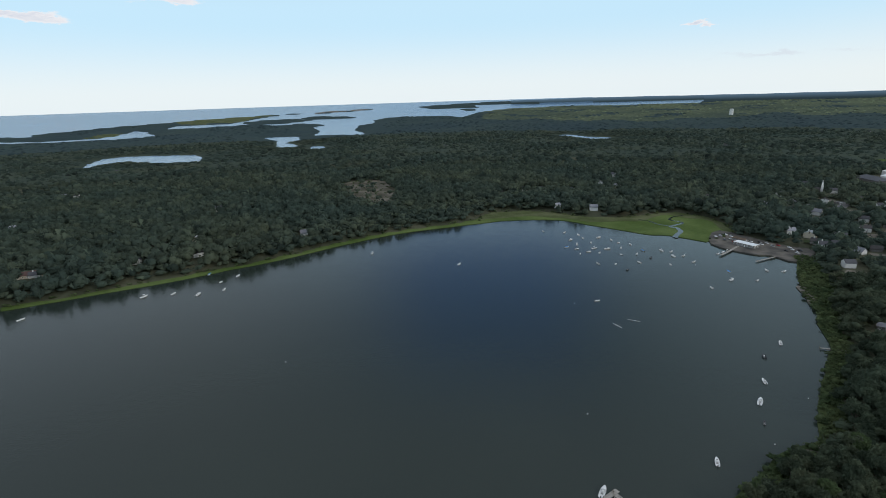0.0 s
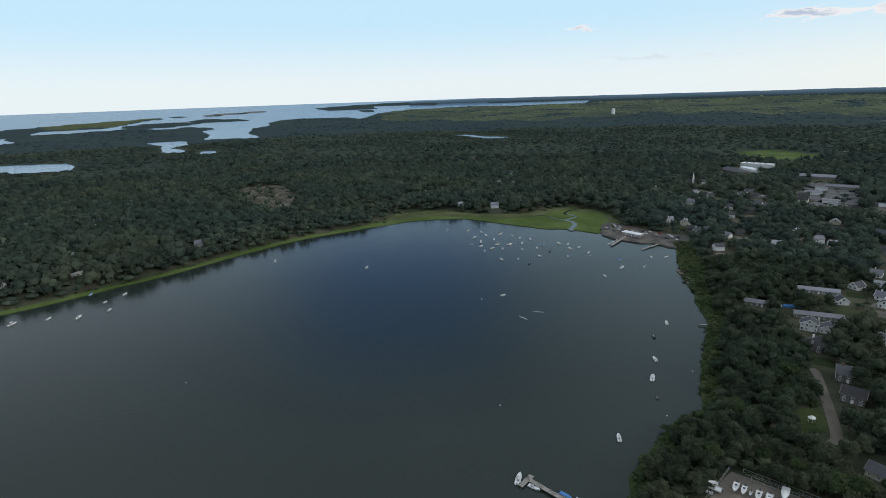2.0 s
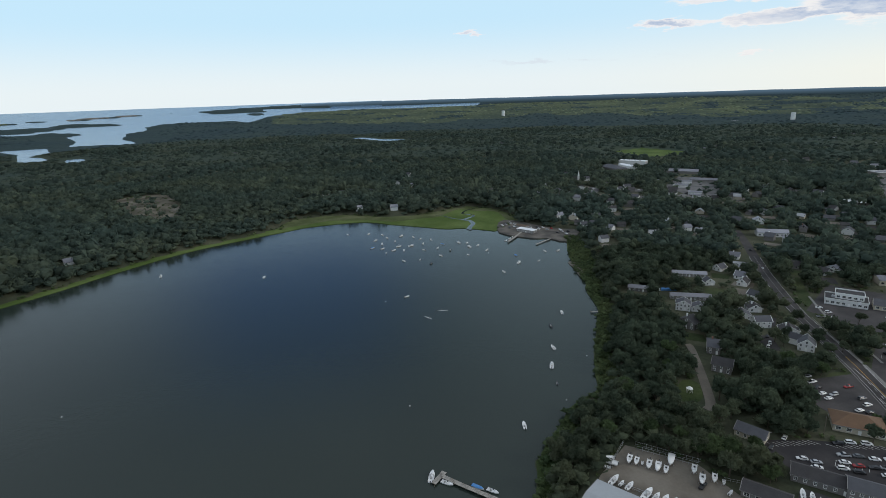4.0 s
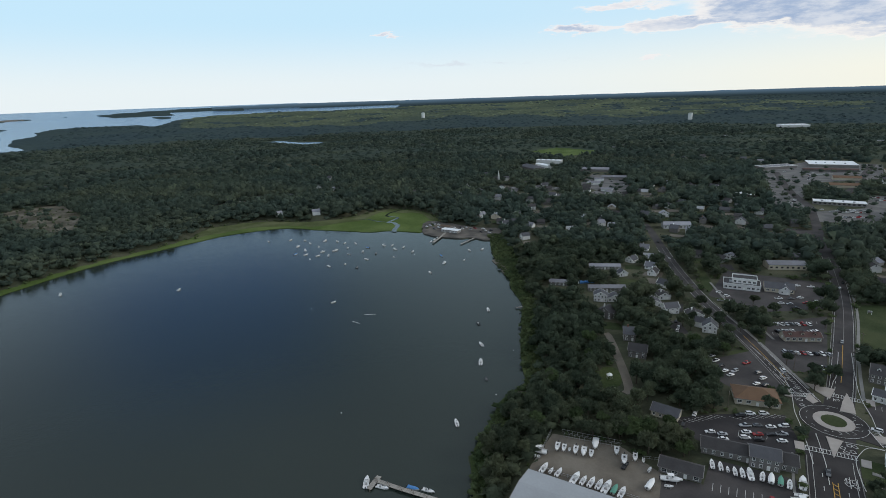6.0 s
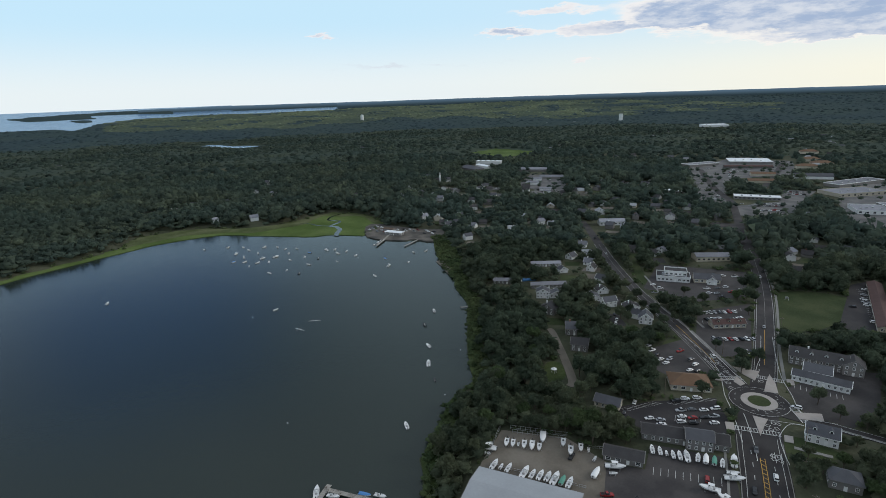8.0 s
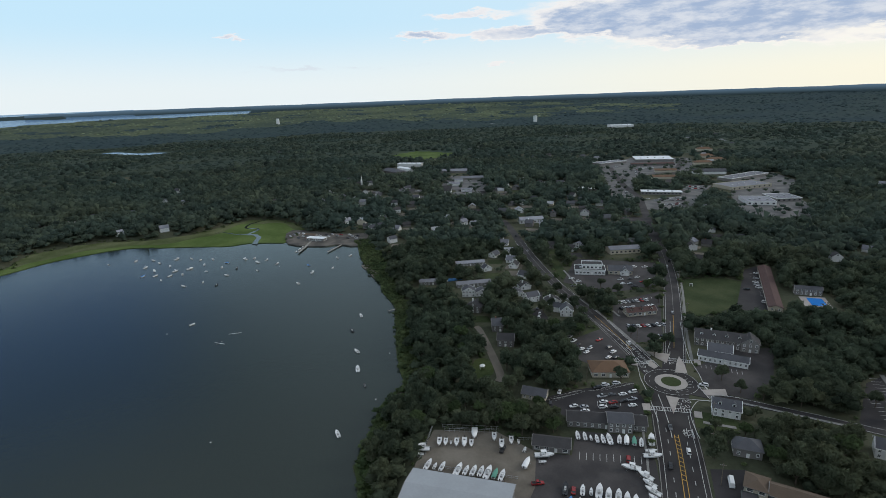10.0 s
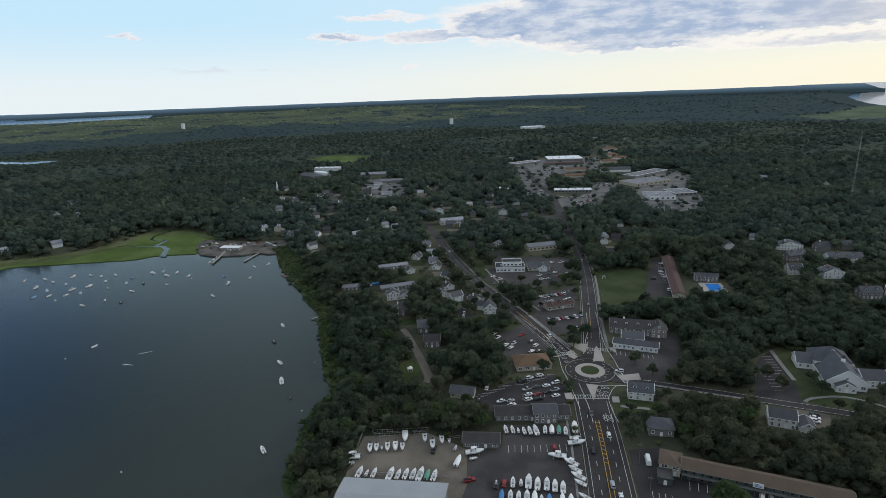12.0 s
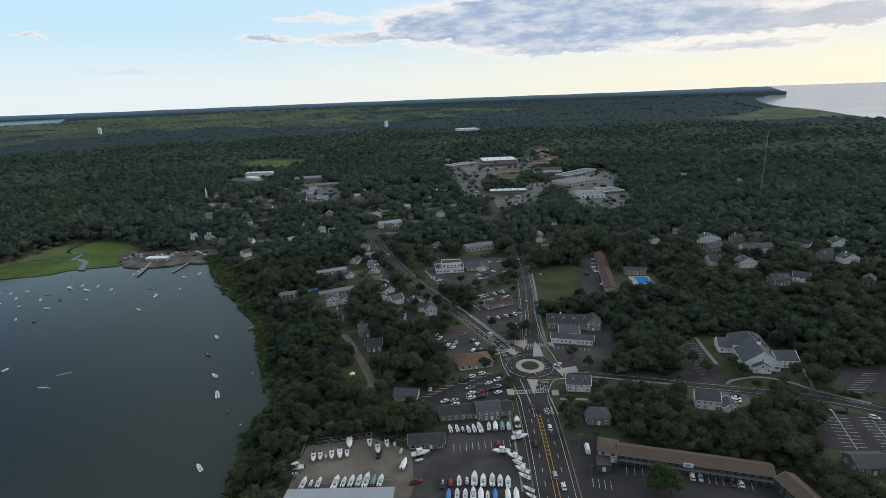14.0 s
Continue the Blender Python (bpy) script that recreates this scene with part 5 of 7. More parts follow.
# ---- boats ----
def hull_geo(L, B, D):
    """An open planing hull: flared bow, square stern, gunwale and inner well."""
    rings = []
    for u in (0, 0.12, 0.35, 0.55, 0.72, 0.86, 0.95, 1.0):
        x = -L / 2 + L * u
        w = B / 2 * (1 - max(0, (u - 0.45) / 0.55) ** 2.6) * (0.92 + 0.08 * min(1, u * 5)) + 0.02
        sheer = D * (0.82 + 0.30 * u * u)
        keel = 0.0 if u < 0.7 else D * 0.55 * ((u - 0.7) / 0.3) ** 2
        chine = keel + (sheer - keel) * 0.38
        g = min(0.16, w * 0.4)
        well = sheer - min(0.38, D * 0.4) * (1 if u < 0.66 else 0.12)
        rings.append([(x, -w, sheer), (x, -w * 0.86, chine), (x, 0, keel), (x, w * 0.86, chine), (x, w, sheer), (x, w - g, sheer + 0.02), (x, w - g, well), (x, -w + g, well), (x, -w + g, sheer + 0.02)])
    return loft(rings)


def boat_parts(kind, L, hull="gel_white", cover=None):
    B, D = L * 0.33, 0.62 + L * 0.09
    out = [("hull", mesh_of("hull", hull_geo(L, B, D), hull), "")]
    if cover:
        rings = []
        for u in (0.02, 0.25, 0.5, 0.72, 0.9, 0.99):
            x = -L / 2 + L * u
            w = B / 2 * (1 - max(0, (u - 0.45) / 0.55) ** 2.6) + 0.05
            s = D * (0.82 + 0.30 * u * u) + 0.03
            k = (0.5 if 0.2 < u < 0.8 else 0.14) * L / 7
            rings.append([(x, -w, s), (x, -w * 0.5, s + k * 0.8), (x, 0, s + k), (x, w * 0.5, s + k * 0.8), (x, w, s)])
        out.append(("cover", mesh_of("cover", loft(rings), cover), "stretched canvas cover"))
    else:
        out.append(("deck", mesh_of("deck", box(-L * 0.44, -B * 0.38, D * 0.45, L * 0.12, B * 0.38, D * 0.46 + 0.02), "deck"), "pale grey cockpit floor"))
        if kind == "skiff":
            for u in (-0.25, 0.05):
                out.append(("thwart", mesh_of("thwart", box(L * u, -B * 0.4, D * 0.66, L * u + 0.3, B * 0.4, D * 0.7), "deck"), ""))
        else:
            out.append(("console", mesh_of("console", box(-L * 0.08, -B * 0.17, D * 0.46, L * 0.06, B * 0.17, D * 0.46 + 1.0, 0.1), "gel_white"), ""))
            out.append(("seat", mesh_of("seat", box(-L * 0.24, -B * 0.2, D * 0.46, -L * 0.15, B * 0.2, D * 0.46 + 0.75, 0.08), "deck"), ""))
            out.append(("windshield", mesh_of("windshield", loft([[(L * 0.05, -B * 0.18, D + 0.42), (L * 0.065, -B * 0.18, D + 0.42), (L * 0.065, B * 0.18, D + 0.42), (L * 0.05, B * 0.18, D + 0.42)], [(L * 0.0, -B * 0.15, D + 0.85), (L * 0.015, -B * 0.15, D + 0.85), (L * 0.015, B * 0.15, D + 0.85), (L * 0.0, B * 0.15, D + 0.85)]]), "glass"), "dark tinted windscreen"))
        if kind == "cabin":
            out.append(("cabin", mesh_of("cabin", loft([rounded(L * 0.02, B * 0.36, D * 0.8, D + 0.75, 0.15), rounded(L * 0.2, B * 0.32, D * 0.8, D + 0.62, 0.15), rounded(L * 0.38, B * 0.14, D * 0.9, D + 0.22, 0.08)]), "gel_white"), ""))
        if kind == "ttop":
            out.append(("hardtop", mesh_of("hardtop", box(-L * 0.2, -B * 0.3, D + 1.55, L * 0.1, B * 0.3, D + 1.65, 0.04), "gel_white"), "white hard top"))
            for sx in (-L * 0.16, L * 0.06):
                for sy in (-B * 0.25, B * 0.25):
                    out.append(("post", mesh_of("post", tube((sx, sy, D * 0.5), (sx, sy, D + 1.56), 0.035, None, 6), "steel"), ""))
    out.append(("outboard", mesh_of("outboard", join(box(-L / 2 - 0.55, -0.2, D * 0.8, -L / 2 - 0.02, 0.2, D * 0.8 + 0.6, 0.1), box(-L / 2 - 0.35, -0.07, -0.1, -L / 2 - 0.12, 0.07, D * 0.8)), "engine"), "black outboard engine"))
    return out, D


BOAT_PROTO = {}
BOAT_SPEC = {
    "open": ("console", 6.4, "gel_white", None, "white open motor boat with centre console"),
    "large": ("ttop", 9.0, "gel_white", None, "large white motor boat with hard top"),
    "cabin": ("cabin", 8.0, "gel_white", None, "white cabin cruiser"),
    "skiff": ("skiff", 4.6, "gel_white", None, "small white skiff with bench seats"),
    "blue": ("cover", 6.2, "gel_white", "canvas_blue", "motor boat under a blue canvas cover"),
    "green": ("cover", 6.0, "gel_white", "canvas_green", "motor boat under a green canvas cover"),
    "wrapped": ("cover", 7.0, "gel_white", "trim", "motor boat under white shrink wrap"),
    "dark": ("console", 6.6, "gel_dark", None, "black-hulled open motor boat"),
    "raft": ("skiff", 4.0, "engine", None, "small black inflatable dinghy"),
}


def boat(x, y, deg, spec="open", ashore=True, scale=1.0, where=""):
    key = (spec, ashore, where)
    kind, L, hull, cover, label = BOAT_SPEC[spec]
    m = pose(x, y, LAND + 0.065 if ashore else -0.28, 0, 0, deg) @ Matrix.Scale(scale, 4)
    if key in BOAT_PROTO:
        ob = copy_thing(BOAT_PROTO[key], m)
        return ob
    ob = thing("boat", m, f"{label} {where}", "boat", "boats " + where)
    parts, D = boat_parts(kind, L, hull, cover)
    lift = pose(0, 0, 0.62) if ashore else None
    for n, me, text in parts:
        part(n, me, hull, ob, text, at=lift)
    if ashore:
        for u in (-0.3, 0.22):
            part("keel_block", mesh_of("keel_block", box(L * u, -0.3, 0, L * u + 0.35, 0.3, 0.64), "wood"), "wood", ob)
        for sx in (-L * 0.3, L * 0.2):
            for sy in (-1, 1):
                s = sy * L * 0.15
                part("jack_stand", mesh_of("jack_stand", join(tube((sx, s, 0.1), (sx, s * 0.75, 1.0), 0.05, None, 6), tube((sx - 0.3, s * 1.2, 0), (sx, s, 0.45), 0.04, None, 5), tube((sx + 0.3, s * 1.2, 0), (sx, s, 0.45), 0.04, None, 5)), "steel"), "steel", ob)
    BOAT_PROTO[key] = ob
    return ob


YARD = [
    ([(164.5, 92.5, 0.92), (165.6, 88.9, 0.88), (167.6, 85.7, 0.9), (168.8, 82.6, 0.84), (169.9, 79.5, 0.82)], 27, ["large", "large", "cabin", "large", "large"]),
    ([(155.9, 102.9, 1.1), (160.4, 97.6, 0.9), (162.2, 94.8, 0.85)], 30, ["dark", "open", "skiff"]),
    ([(151.0, 97.2, 0.95), (153.2, 94.4, 1), (154.6, 91.4, 1), (156.3, 88.6, 1), (157.9, 86.0, 0.95), (158.8, 83.4, 0.8), (160.4, 80.8, 0.95), (163.3, 76.5, 0.95), (164.6, 73.4, 1)], 28, ["blue", "open", "open", "cabin", "wrapped", "open", "blue", "wrapped", "wrapped"]),
    ([(186.5, 90.6, 0.98)], 117, ["large"]),
    ([(186.0, 83.8, 0.88), (182.8, 80.4, 0.88), (179.6, 77.3, 0.85), (176.2, 74.8, 1.0), (169.9, 70.2, 0.95), (167.0, 68.2, 0.8)], 85, ["large", "cabin", "large", "open", "open", "open"]),
    ([(190.1, 119.7, 1.0), (191.9, 117.0, 0.95), (193.0, 114.4, 0.9), (194.2, 112.0, 0.9), (195.8, 109.8, 1.0), (197.7, 107.6, 1.05)], 42, ["open", "open", "skiff", "open", "open", "cabin"]),
    ([(200.8, 104.2, 1), (202.6, 101.6, 1), (204.2, 98.7, 1), (205.6, 95.9, 1), (210.5, 93.5, 1.05)], 29, ["open", "wrapped", "green", "open", "large"]),
    ([(203.2, 90.0, 0.9), (200.2, 87.7, 1.0), (167.4, 121.9, 1.05), (163.5, 119.9, 0.9)], -43, ["open", "large", "large", "skiff"]),
    ([(141.3, 162.9, 1.15), (143.4, 160.8, 1.03), (145.0, 158.9, 0.80), (146.7, 156.8, 1.15), (149.2, 154.2, 1.03), (151.0, 151.4, 1.03), (157.2, 155.3, 1.26), (162.0, 147.0, 1.15), (160.2, 140.8, 1.26), (165.6, 139.6, 1.09), (167.2, 136.4, 0.92)], -138, ["open", "open", "skiff", "open", "cabin", "open", "wrapped", "open", "open", "open", "skiff"]),
    ([(134.1, 168.3, 1.0), (131.6, 165.6, 1.1), (129.2, 162.9, 0.95)], 127, ["open", "large", "skiff"]),
    ([(126.9, 154.4, 1.18), (128.5, 151.7, 1.01), (130.5, 149.1, 1.01), (133.9, 142.6, 1.12), (135.9, 139.9, 1.01), (137.9, 137.3, 1.12), (139.8, 134.7, 1.12), (141.3, 132.0, 1.18), (142.9, 129.4, 1.01), (144.2, 126.6, 1.18)], 25, ["open", "skiff", "open", "cabin", "open", "open", "open", "cabin", "green", "open"]),
    ([(164.8, 130.9, 0.9), (157.7, 124.2, 1.1)], 20, ["skiff", "wrapped"]),
]
for row, deg, specs in YARD:
    for (x, y, s), spec in zip(row, specs):
        boat(x, y, deg, spec, True, s, "ashore in the boatyard")
for x, y in ((251.1, 41.6), (247.1, 39.7)):
    boat(x, y, 94, "wrapped", True, 1.0, "stored behind the trees")
MOORED = [
    [(-350.8, 397.2), (-277.0, 445.0), (-253.5, 450.7), (-229.7, 447.8), (-211.3, 459.8), (-223.2, 480.9), (-213.8, 498.7), (-245.1, 506.3), (-91.6, 567.9), (3.1, 520.6)],
    [(107.7, 648.3), (132.3, 639.9), (145.9, 627.4), (132.5, 604.9), (147.5, 611.0), (166.0, 611.8), (177.1, 600.3), (182.3, 587.6), (192.3, 579.3), (121.7, 574.0), (135.1, 584.5), (131.1, 566.2), (130.3, 546.7), (141.0, 554.3), (152.2, 590.3), (150.1, 567.0), (151.0, 549.2), (163.1, 563.4), (178.6, 566.6), (171.0, 541.0)],
    [(187.5, 541.8), (197.3, 553.7), (196.6, 526.5), (180.1, 512.4), (156.3, 508.6), (139.5, 511.7), (162.2, 490.2), (216.3, 552.1), (224.9, 546.9), (220.3, 530.7), (231.6, 531.8), (207.3, 502.9), (232.6, 510.1), (250.6, 478.5), (242.1, 455.1), (215.8, 436.2), (263.1, 452.1), (285.4, 479.2), (299.2, 474.8)],
    [(211.7, 329.1), (191.1, 310.8), (174.6, 280.6), (161.0, 259.6), (152.6, 240.1), (115.4, 210.8)],
]
SPECS = ["open", "large", "open", "cabin", "open", "skiff", "open", "blue", "large", "open", "skiff", "open"]
k = 0
for g, group in enumerate(MOORED):
    for x, y in group:
        spec = SPECS[k % 12]
        if g == 3:
            spec = ["open", "dark", "open", "cabin", "raft", "open"][group.index((x, y))]
        if (x, y) in ((162.2, 490.2), (196.6, 526.5)):
            spec = "dark"
        boat(x, y, (76 if g == 0 else 68) + ((k * 37) % 30 - 15 if g != 1 and g != 2 else (k * 53) % 110 - 55), spec, False, 0.86 if spec == "large" else (0.95 if g != 3 else 1.0), "moored in the cove")
        k += 1
for x, y, d, spec in ((59.4, 192.6, 62, "cabin"), (64.2, 186.0, -50, "open"), (75.4, 178.6, -54, "blue"), (80.4, 174.0, -54, "open")):
    boat(x, y, d, spec, False, 0.95, "tied up at the dock")
for x, y, d, spec in ((275.5, 541, 40, "open"), (268.0, 535.5, 40, "open"), (283, 548, 40, "skiff"), (240.5, 313, -20, "skiff")):
    boat(x, y, d, spec, False, 0.9, "tied up at a pier")


def shell(x, y, deg):
    """A slim rowing shell with two blades resting out to the sides."""
    ob = thing("rowing_shell", pose(x, y, -0.05, 0, 0, deg), "slim pale rowing shell on open water", "rowing boat", "rowing shells")
    rings = [[(u * 4.6, -w, 0.22), (u * 4.6, 0, 0.0), (u * 4.6, w, 0.22), (u * 4.6, 0, 0.27)] for u, w in ((-1, 0.02), (-0.6, 0.2), (0, 0.3), (0.6, 0.2), (1, 0.02))]
    part("hull", loft(rings), "gel_white", ob)
    for s in (-1, 1):
        part("oar", join(tube((0, 0.1 * s, 0.3), (-0.8, 2.6 * s, 0.2), 0.03, None, 5), box(-1.0, 2.55 * s - 0.1, 0.17, -0.6, 2.55 * s + 0.25, 0.2)), "wood", ob)


shell(115.2, 362.5, -65)
shell(129.7, 371.0, -30)
boat(113.4, 411.9, 10, "skiff", False, 1.0, "under way in the cove")


def buoy(x, y):
    ob = thing("mooring_buoy", pose(x, y, -0.05), "small white mooring buoy floating", "buoy", "mooring buoys")
    part("ball", spin([(0.05, -0.2), (0.3, -0.05), (0.38, 0.15), (0.3, 0.38), (0.05, 0.5)], 10), "gel_white", ob)
    part("ring", tube((0, 0, 0.48), (0, 0, 0.7), 0.05, None, 6), "steel", ob)


for x, y in ((67, 251), (148, 223), (-112, 316), (94, 408), (126, 190), (188, 262), (230, 500)):
    buoy(x, y)


# ---- docks ----
def dock(name, line, width, z, label):
    """A plank deck on round piles, laid in short bays."""
    ob = thing(name, pose(0, 0, 0), label, "dock")
    planks = mesh_of("plank", box(0, -width / 2, 0, 0.39, width / 2, 0.06), "wood") if name in ("dock", "floating_dock") else None
    p, u = resample(line, 3.0)
    for a, b in zip(p[:-1], p[1:]):
        d = b - a
        t = d / np.linalg.norm(d)
        nn = np.array((-t[1], t[0]))
        L = np.linalg.norm(d)
        m = Matrix(((t[0], nn[0], 0, a[0]), (t[1], nn[1], 0, a[1]), (0, 0, 1, z), (0, 0, 0, 1)))
        if planks:
            for k in range(int(L / 0.42)):
                part("plank", planks, "wood", ob, at=m @ pose(0.42 * k, 0, 0))
        else:
            part("deck_bay", moved(box(0, -width / 2, 0, L - 0.05, width / 2, 0.08), m), "wood", ob)
        for s in (-1, 1):
            part("beam", moved(box(0, s * (width / 2 - 0.2) - 0.08, -0.25, L, s * (width / 2 - 0.2) + 0.08, -0.002), m), "pole", ob)
    for a in p[::2]:
        for s in (-1, 1):
            part("pile", moved(tube((0, s * width / 2, -3), (0, s * width / 2, z + 0.7), 0.14, None, 7), pose(a[0], a[1], 0)), "pole", ob)


dock("dock", [(63.5, 190.5), (70, 181), (79, 169), (92, 150)], 2.2, 1.0, "grey plank dock running out from the yard")
dock("floating_dock", [(58.5, 187.5), (67.5, 194.5)], 2.4, 0.75, "floating grey plank dock head")
dock("pier", [(301, 560), (282, 541), (264, 525)], 2.6, 1.3, "long grey plank pier at the landing")
dock("pier_low", [(324, 522), (304, 512), (287, 503)], 2.0, 1.0, "low grey plank pier at the landing")
dock("pier_small", [(248, 313), (238, 317), (230, 320)], 1.6, 1.0, "small private plank pier")


# ---- buildings ----
def window_mesh(w, h):
    return (mesh_of("window", box(-w / 2, -0.05, 0, w / 2, 0.02, h), "glass"),
            mesh_of("frame", join(box(-w / 2 - 0.18, -0.08, h, w / 2 + 0.18, 0.01, h + 0.2), box(-w / 2 - 0.2, -0.12, -0.18, w / 2 + 0.2, 0.01, 0), box(-w / 2 - 0.18, -0.08, 0, -w / 2, 0.01, h), box(w / 2, -0.08, 0, w / 2 + 0.18, 0.01, h), box(-0.04, -0.07, 0, 0.04, -0.05, h), box(-w / 2, -0.07, h / 2 - 0.03, w / 2, -0.05, h / 2 + 0.03)), "trim"))


WIN = {"small": window_mesh(0.95, 1.35), "wide": window_mesh(1.9, 1.4), "shop": window_mesh(2.6, 2.0)}
DOOR = mesh_of("door", join(box(-0.5, -0.06, 0, 0.5, 0.02, 2.05), box(-0.65, -0.08, 0, -0.5, 0.02, 2.2), box(0.5, -0.08, 0, 0.65, 0.02, 2.2), box(-0.5, -0.08, 2.05, 0.5, 0.02, 2.2)), "trim")


def put_window(parent, kind, m, framed=True):
    ob = part("window", WIN[kind][0], "glass", parent, at=m)
    if framed:
        part("frame", WIN[kind][1], "trim", ob)


def gable_roof(w, d, z, rise_to, over=0.45, along="x", thick=0.22):
    """A ridged roof with eaves and thickness over a w by d plan."""
    if along == "y":
        g = gable_roof(d, w, z, rise_to, over, "x", thick)
        return [(y, x, h) for x, y, h in g[0]], [f[::-1] for f in g[1]]
    s = rise_to / (d / 2)
    prof = [(-over, z - over * s), (d / 2, z + rise_to), (d + over, z - over * s), (d + over, z - over * s - thick), (d / 2, z + rise_to - thick), (-over, z - over * s - thick)]
    ring = lambda x: [(x, y, h + 0.2) for y, h in prof]
    v, f = loft([ring(-over), ring(w + over)], False)
    return v, f + [(0, 1, 4, 5), (1, 2, 3, 4), (11, 10, 7, 6), (10, 9, 8, 7)]


def hip_roof(w, d, z, rise_to, over=0.5, thick=0.2):
    k = min(w, d) / 2
    a = [(-over, -over), (w + over, -over), (w + over, d + over), (-over, d + over)]
    if w >= d:
        top = [(k, d / 2), (w - k, d / 2), (w - k, d / 2 + 0.02), (k, d / 2 + 0.02)]
    else:
        top = [(w / 2, k), (w / 2 + 0.02, k), (w / 2 + 0.02, d - k), (w / 2, d - k)]
    return loft([[(x, y, z - thick) for x, y in a], [(x, y, z) for x, y in a], [(x, y, z + rise_to) for x, y in top]])


def walls_with_gables(w, d, h, rise_to, along):
    v, f = box(0, 0, -0.6, w, d, h)
    if along == "x":
        v += [(0, d / 2, h + rise_to), (w, d / 2, h + rise_to)]
        f += [(7, 4, 8), (5, 6, 9)]
    elif along == "y":
        v += [(w / 2, 0, h + rise_to), (w / 2, d, h + rise_to)]
        f += [(4, 5, 8), (6, 7, 9)]
    return v, f


def footprint(A, u, n, w, d, pad=1.5, store=FOOT):
    for i in np.arange(0, w + 0.1, max(4.0, min(w, d) / 2)):
        for j in np.arange(0, d + 0.1, max(4.0, min(w, d) / 2)):
            store.append((A[0] + u[0] * i + n[0] * j, A[1] + u[1] * i + n[1] * j, max(3.2, min(w, d) / 3) + pad))


def building(name, label, A, B, depth, eave, up, roof="gable", along="x", wall="wall_white", roof_mat="shingle_grey", storeys=1, win="small", step=2.8, chimney=False, dormers=0, door=True, category="house", group="", framed=True, z=LAND, parent=None, side_windows=True, tucked=False):
    """A building whose front stands from A to B and which reaches back by depth."""
    A, B = np.array(A, float), np.array(B, float)
    w = float(np.hypot(*(B - A)))
    u = (B - A) / w
    n = np.array((-u[1], u[0]))
    deg = math.degrees(math.atan2(u[1], u[0]))
    if parent is None:
        ob = thing(name, pose(A[0], A[1], z, 0, 0, deg), label, category, group)
        footprint(A, u, n, w, depth, 0.3 if tucked else 1.5, TUCKED if tucked else FOOT)
    else:
        ob = part(name, walls_with_gables(w, depth, eave, up, along if roof == "gable" else ""), wall, parent)
        ob.matrix_basis = parent.matrix_basis.inverted() @ pose(A[0], A[1], z, 0, 0, deg)
        footprint(A, u, n, w, depth)
    if parent is None:
        part("wall", walls_with_gables(w, depth, eave, up, along if roof == "gable" else ""), wall, ob)
    if roof == "gable":
        rf = part("roof", gable_roof(w, depth, eave, up, along=along), roof_mat, ob)
    elif roof == "hip":
        rf = part("roof", hip_roof(w, depth, eave, up), roof_mat, ob)
    else:
        rf = part("roof", join(box(-0.2, -0.2, eave, w + 0.2, depth + 0.2, eave + 0.15)), roof_mat, ob)
        if parent is None:
            part("parapet", join(box(-0.3, -0.3, eave, w + 0.3, -0.05, eave + up), box(-0.3, depth + 0.05, eave, w + 0.3, depth + 0.3, eave + up), box(-0.3, -0.05, eave, -0.05, depth + 0.05, eave + up), box(w + 0.05, -0.05, eave, w + 0.3, depth + 0.05, eave + up)), wall if wall != "wall_grey" else "trim", ob)
    if parent is not None:
        return ob
    edge = "trim" if wall == "wall_white" else "wall_grey"
    if roof == "gable" and math.hypot(*A) < 520:
        e = 0.47
        if along == "y":
            sl = up / (w / 2)
            ends = [[(-e, yy, eave + 0.2 - e * sl), (w / 2, yy, eave + up + 0.2), (w + e, yy, eave + 0.2 - e * sl)] for yy in (-e, depth + e)]
        else:
            sl = up / (depth / 2)
            ends = [[(xx, -e, eave + 0.2 - e * sl), (xx, depth / 2, eave + up + 0.2), (xx, depth + e, eave + 0.2 - e * sl)] for xx in (-e, w + e)]
        for tri in ends:
            part("bargeboard", join(*[tube((p[0], p[1], p[2] - 0.1), (q[0], q[1], q[2] - 0.1), 0.17, None, 4) for p, q in zip(tri[:-1], tri[1:])]), edge, rf)
    if roof != "flat" and math.hypot(*A) < 480:
        sl = up / ((depth if along == "x" or roof == "hip" else w) / 2)
        low = eave - 0.12 if roof == "hip" else eave + 0.1 - 0.47 * sl
        if along == "x" or roof == "hip":
            part("fascia", box(-0.45, -0.60, low - 0.12, w + 0.45, -0.52, low + 0.16), edge, rf)
        else:
            part("fascia", join(box(-0.60, -0.45, low - 0.12, -0.52, depth + 0.45, low + 0.16), box(w + 0.52, -0.45, low - 0.12, w + 0.60, depth + 0.45, low + 0.16)), edge, rf)
    if roof == "flat" and w > 25:
        for k in range(4):
            part("roof_unit", box(w * (0.15 + 0.2 * k), depth * (0.3 + 0.1 * (k % 3)), eave + 0.15, w * (0.15 + 0.2 * k) + 2.6, depth * (0.3 + 0.1 * (k % 3)) + 2.0, eave + 1.7, 0.1), "steel", rf)
    hs = eave / storeys
    count = max(1, int((w - 1.0) / step)) if math.hypot(*A) < 560 or 20 < w and math.hypot(*A) < 1000 else 0
    mid = count // 2
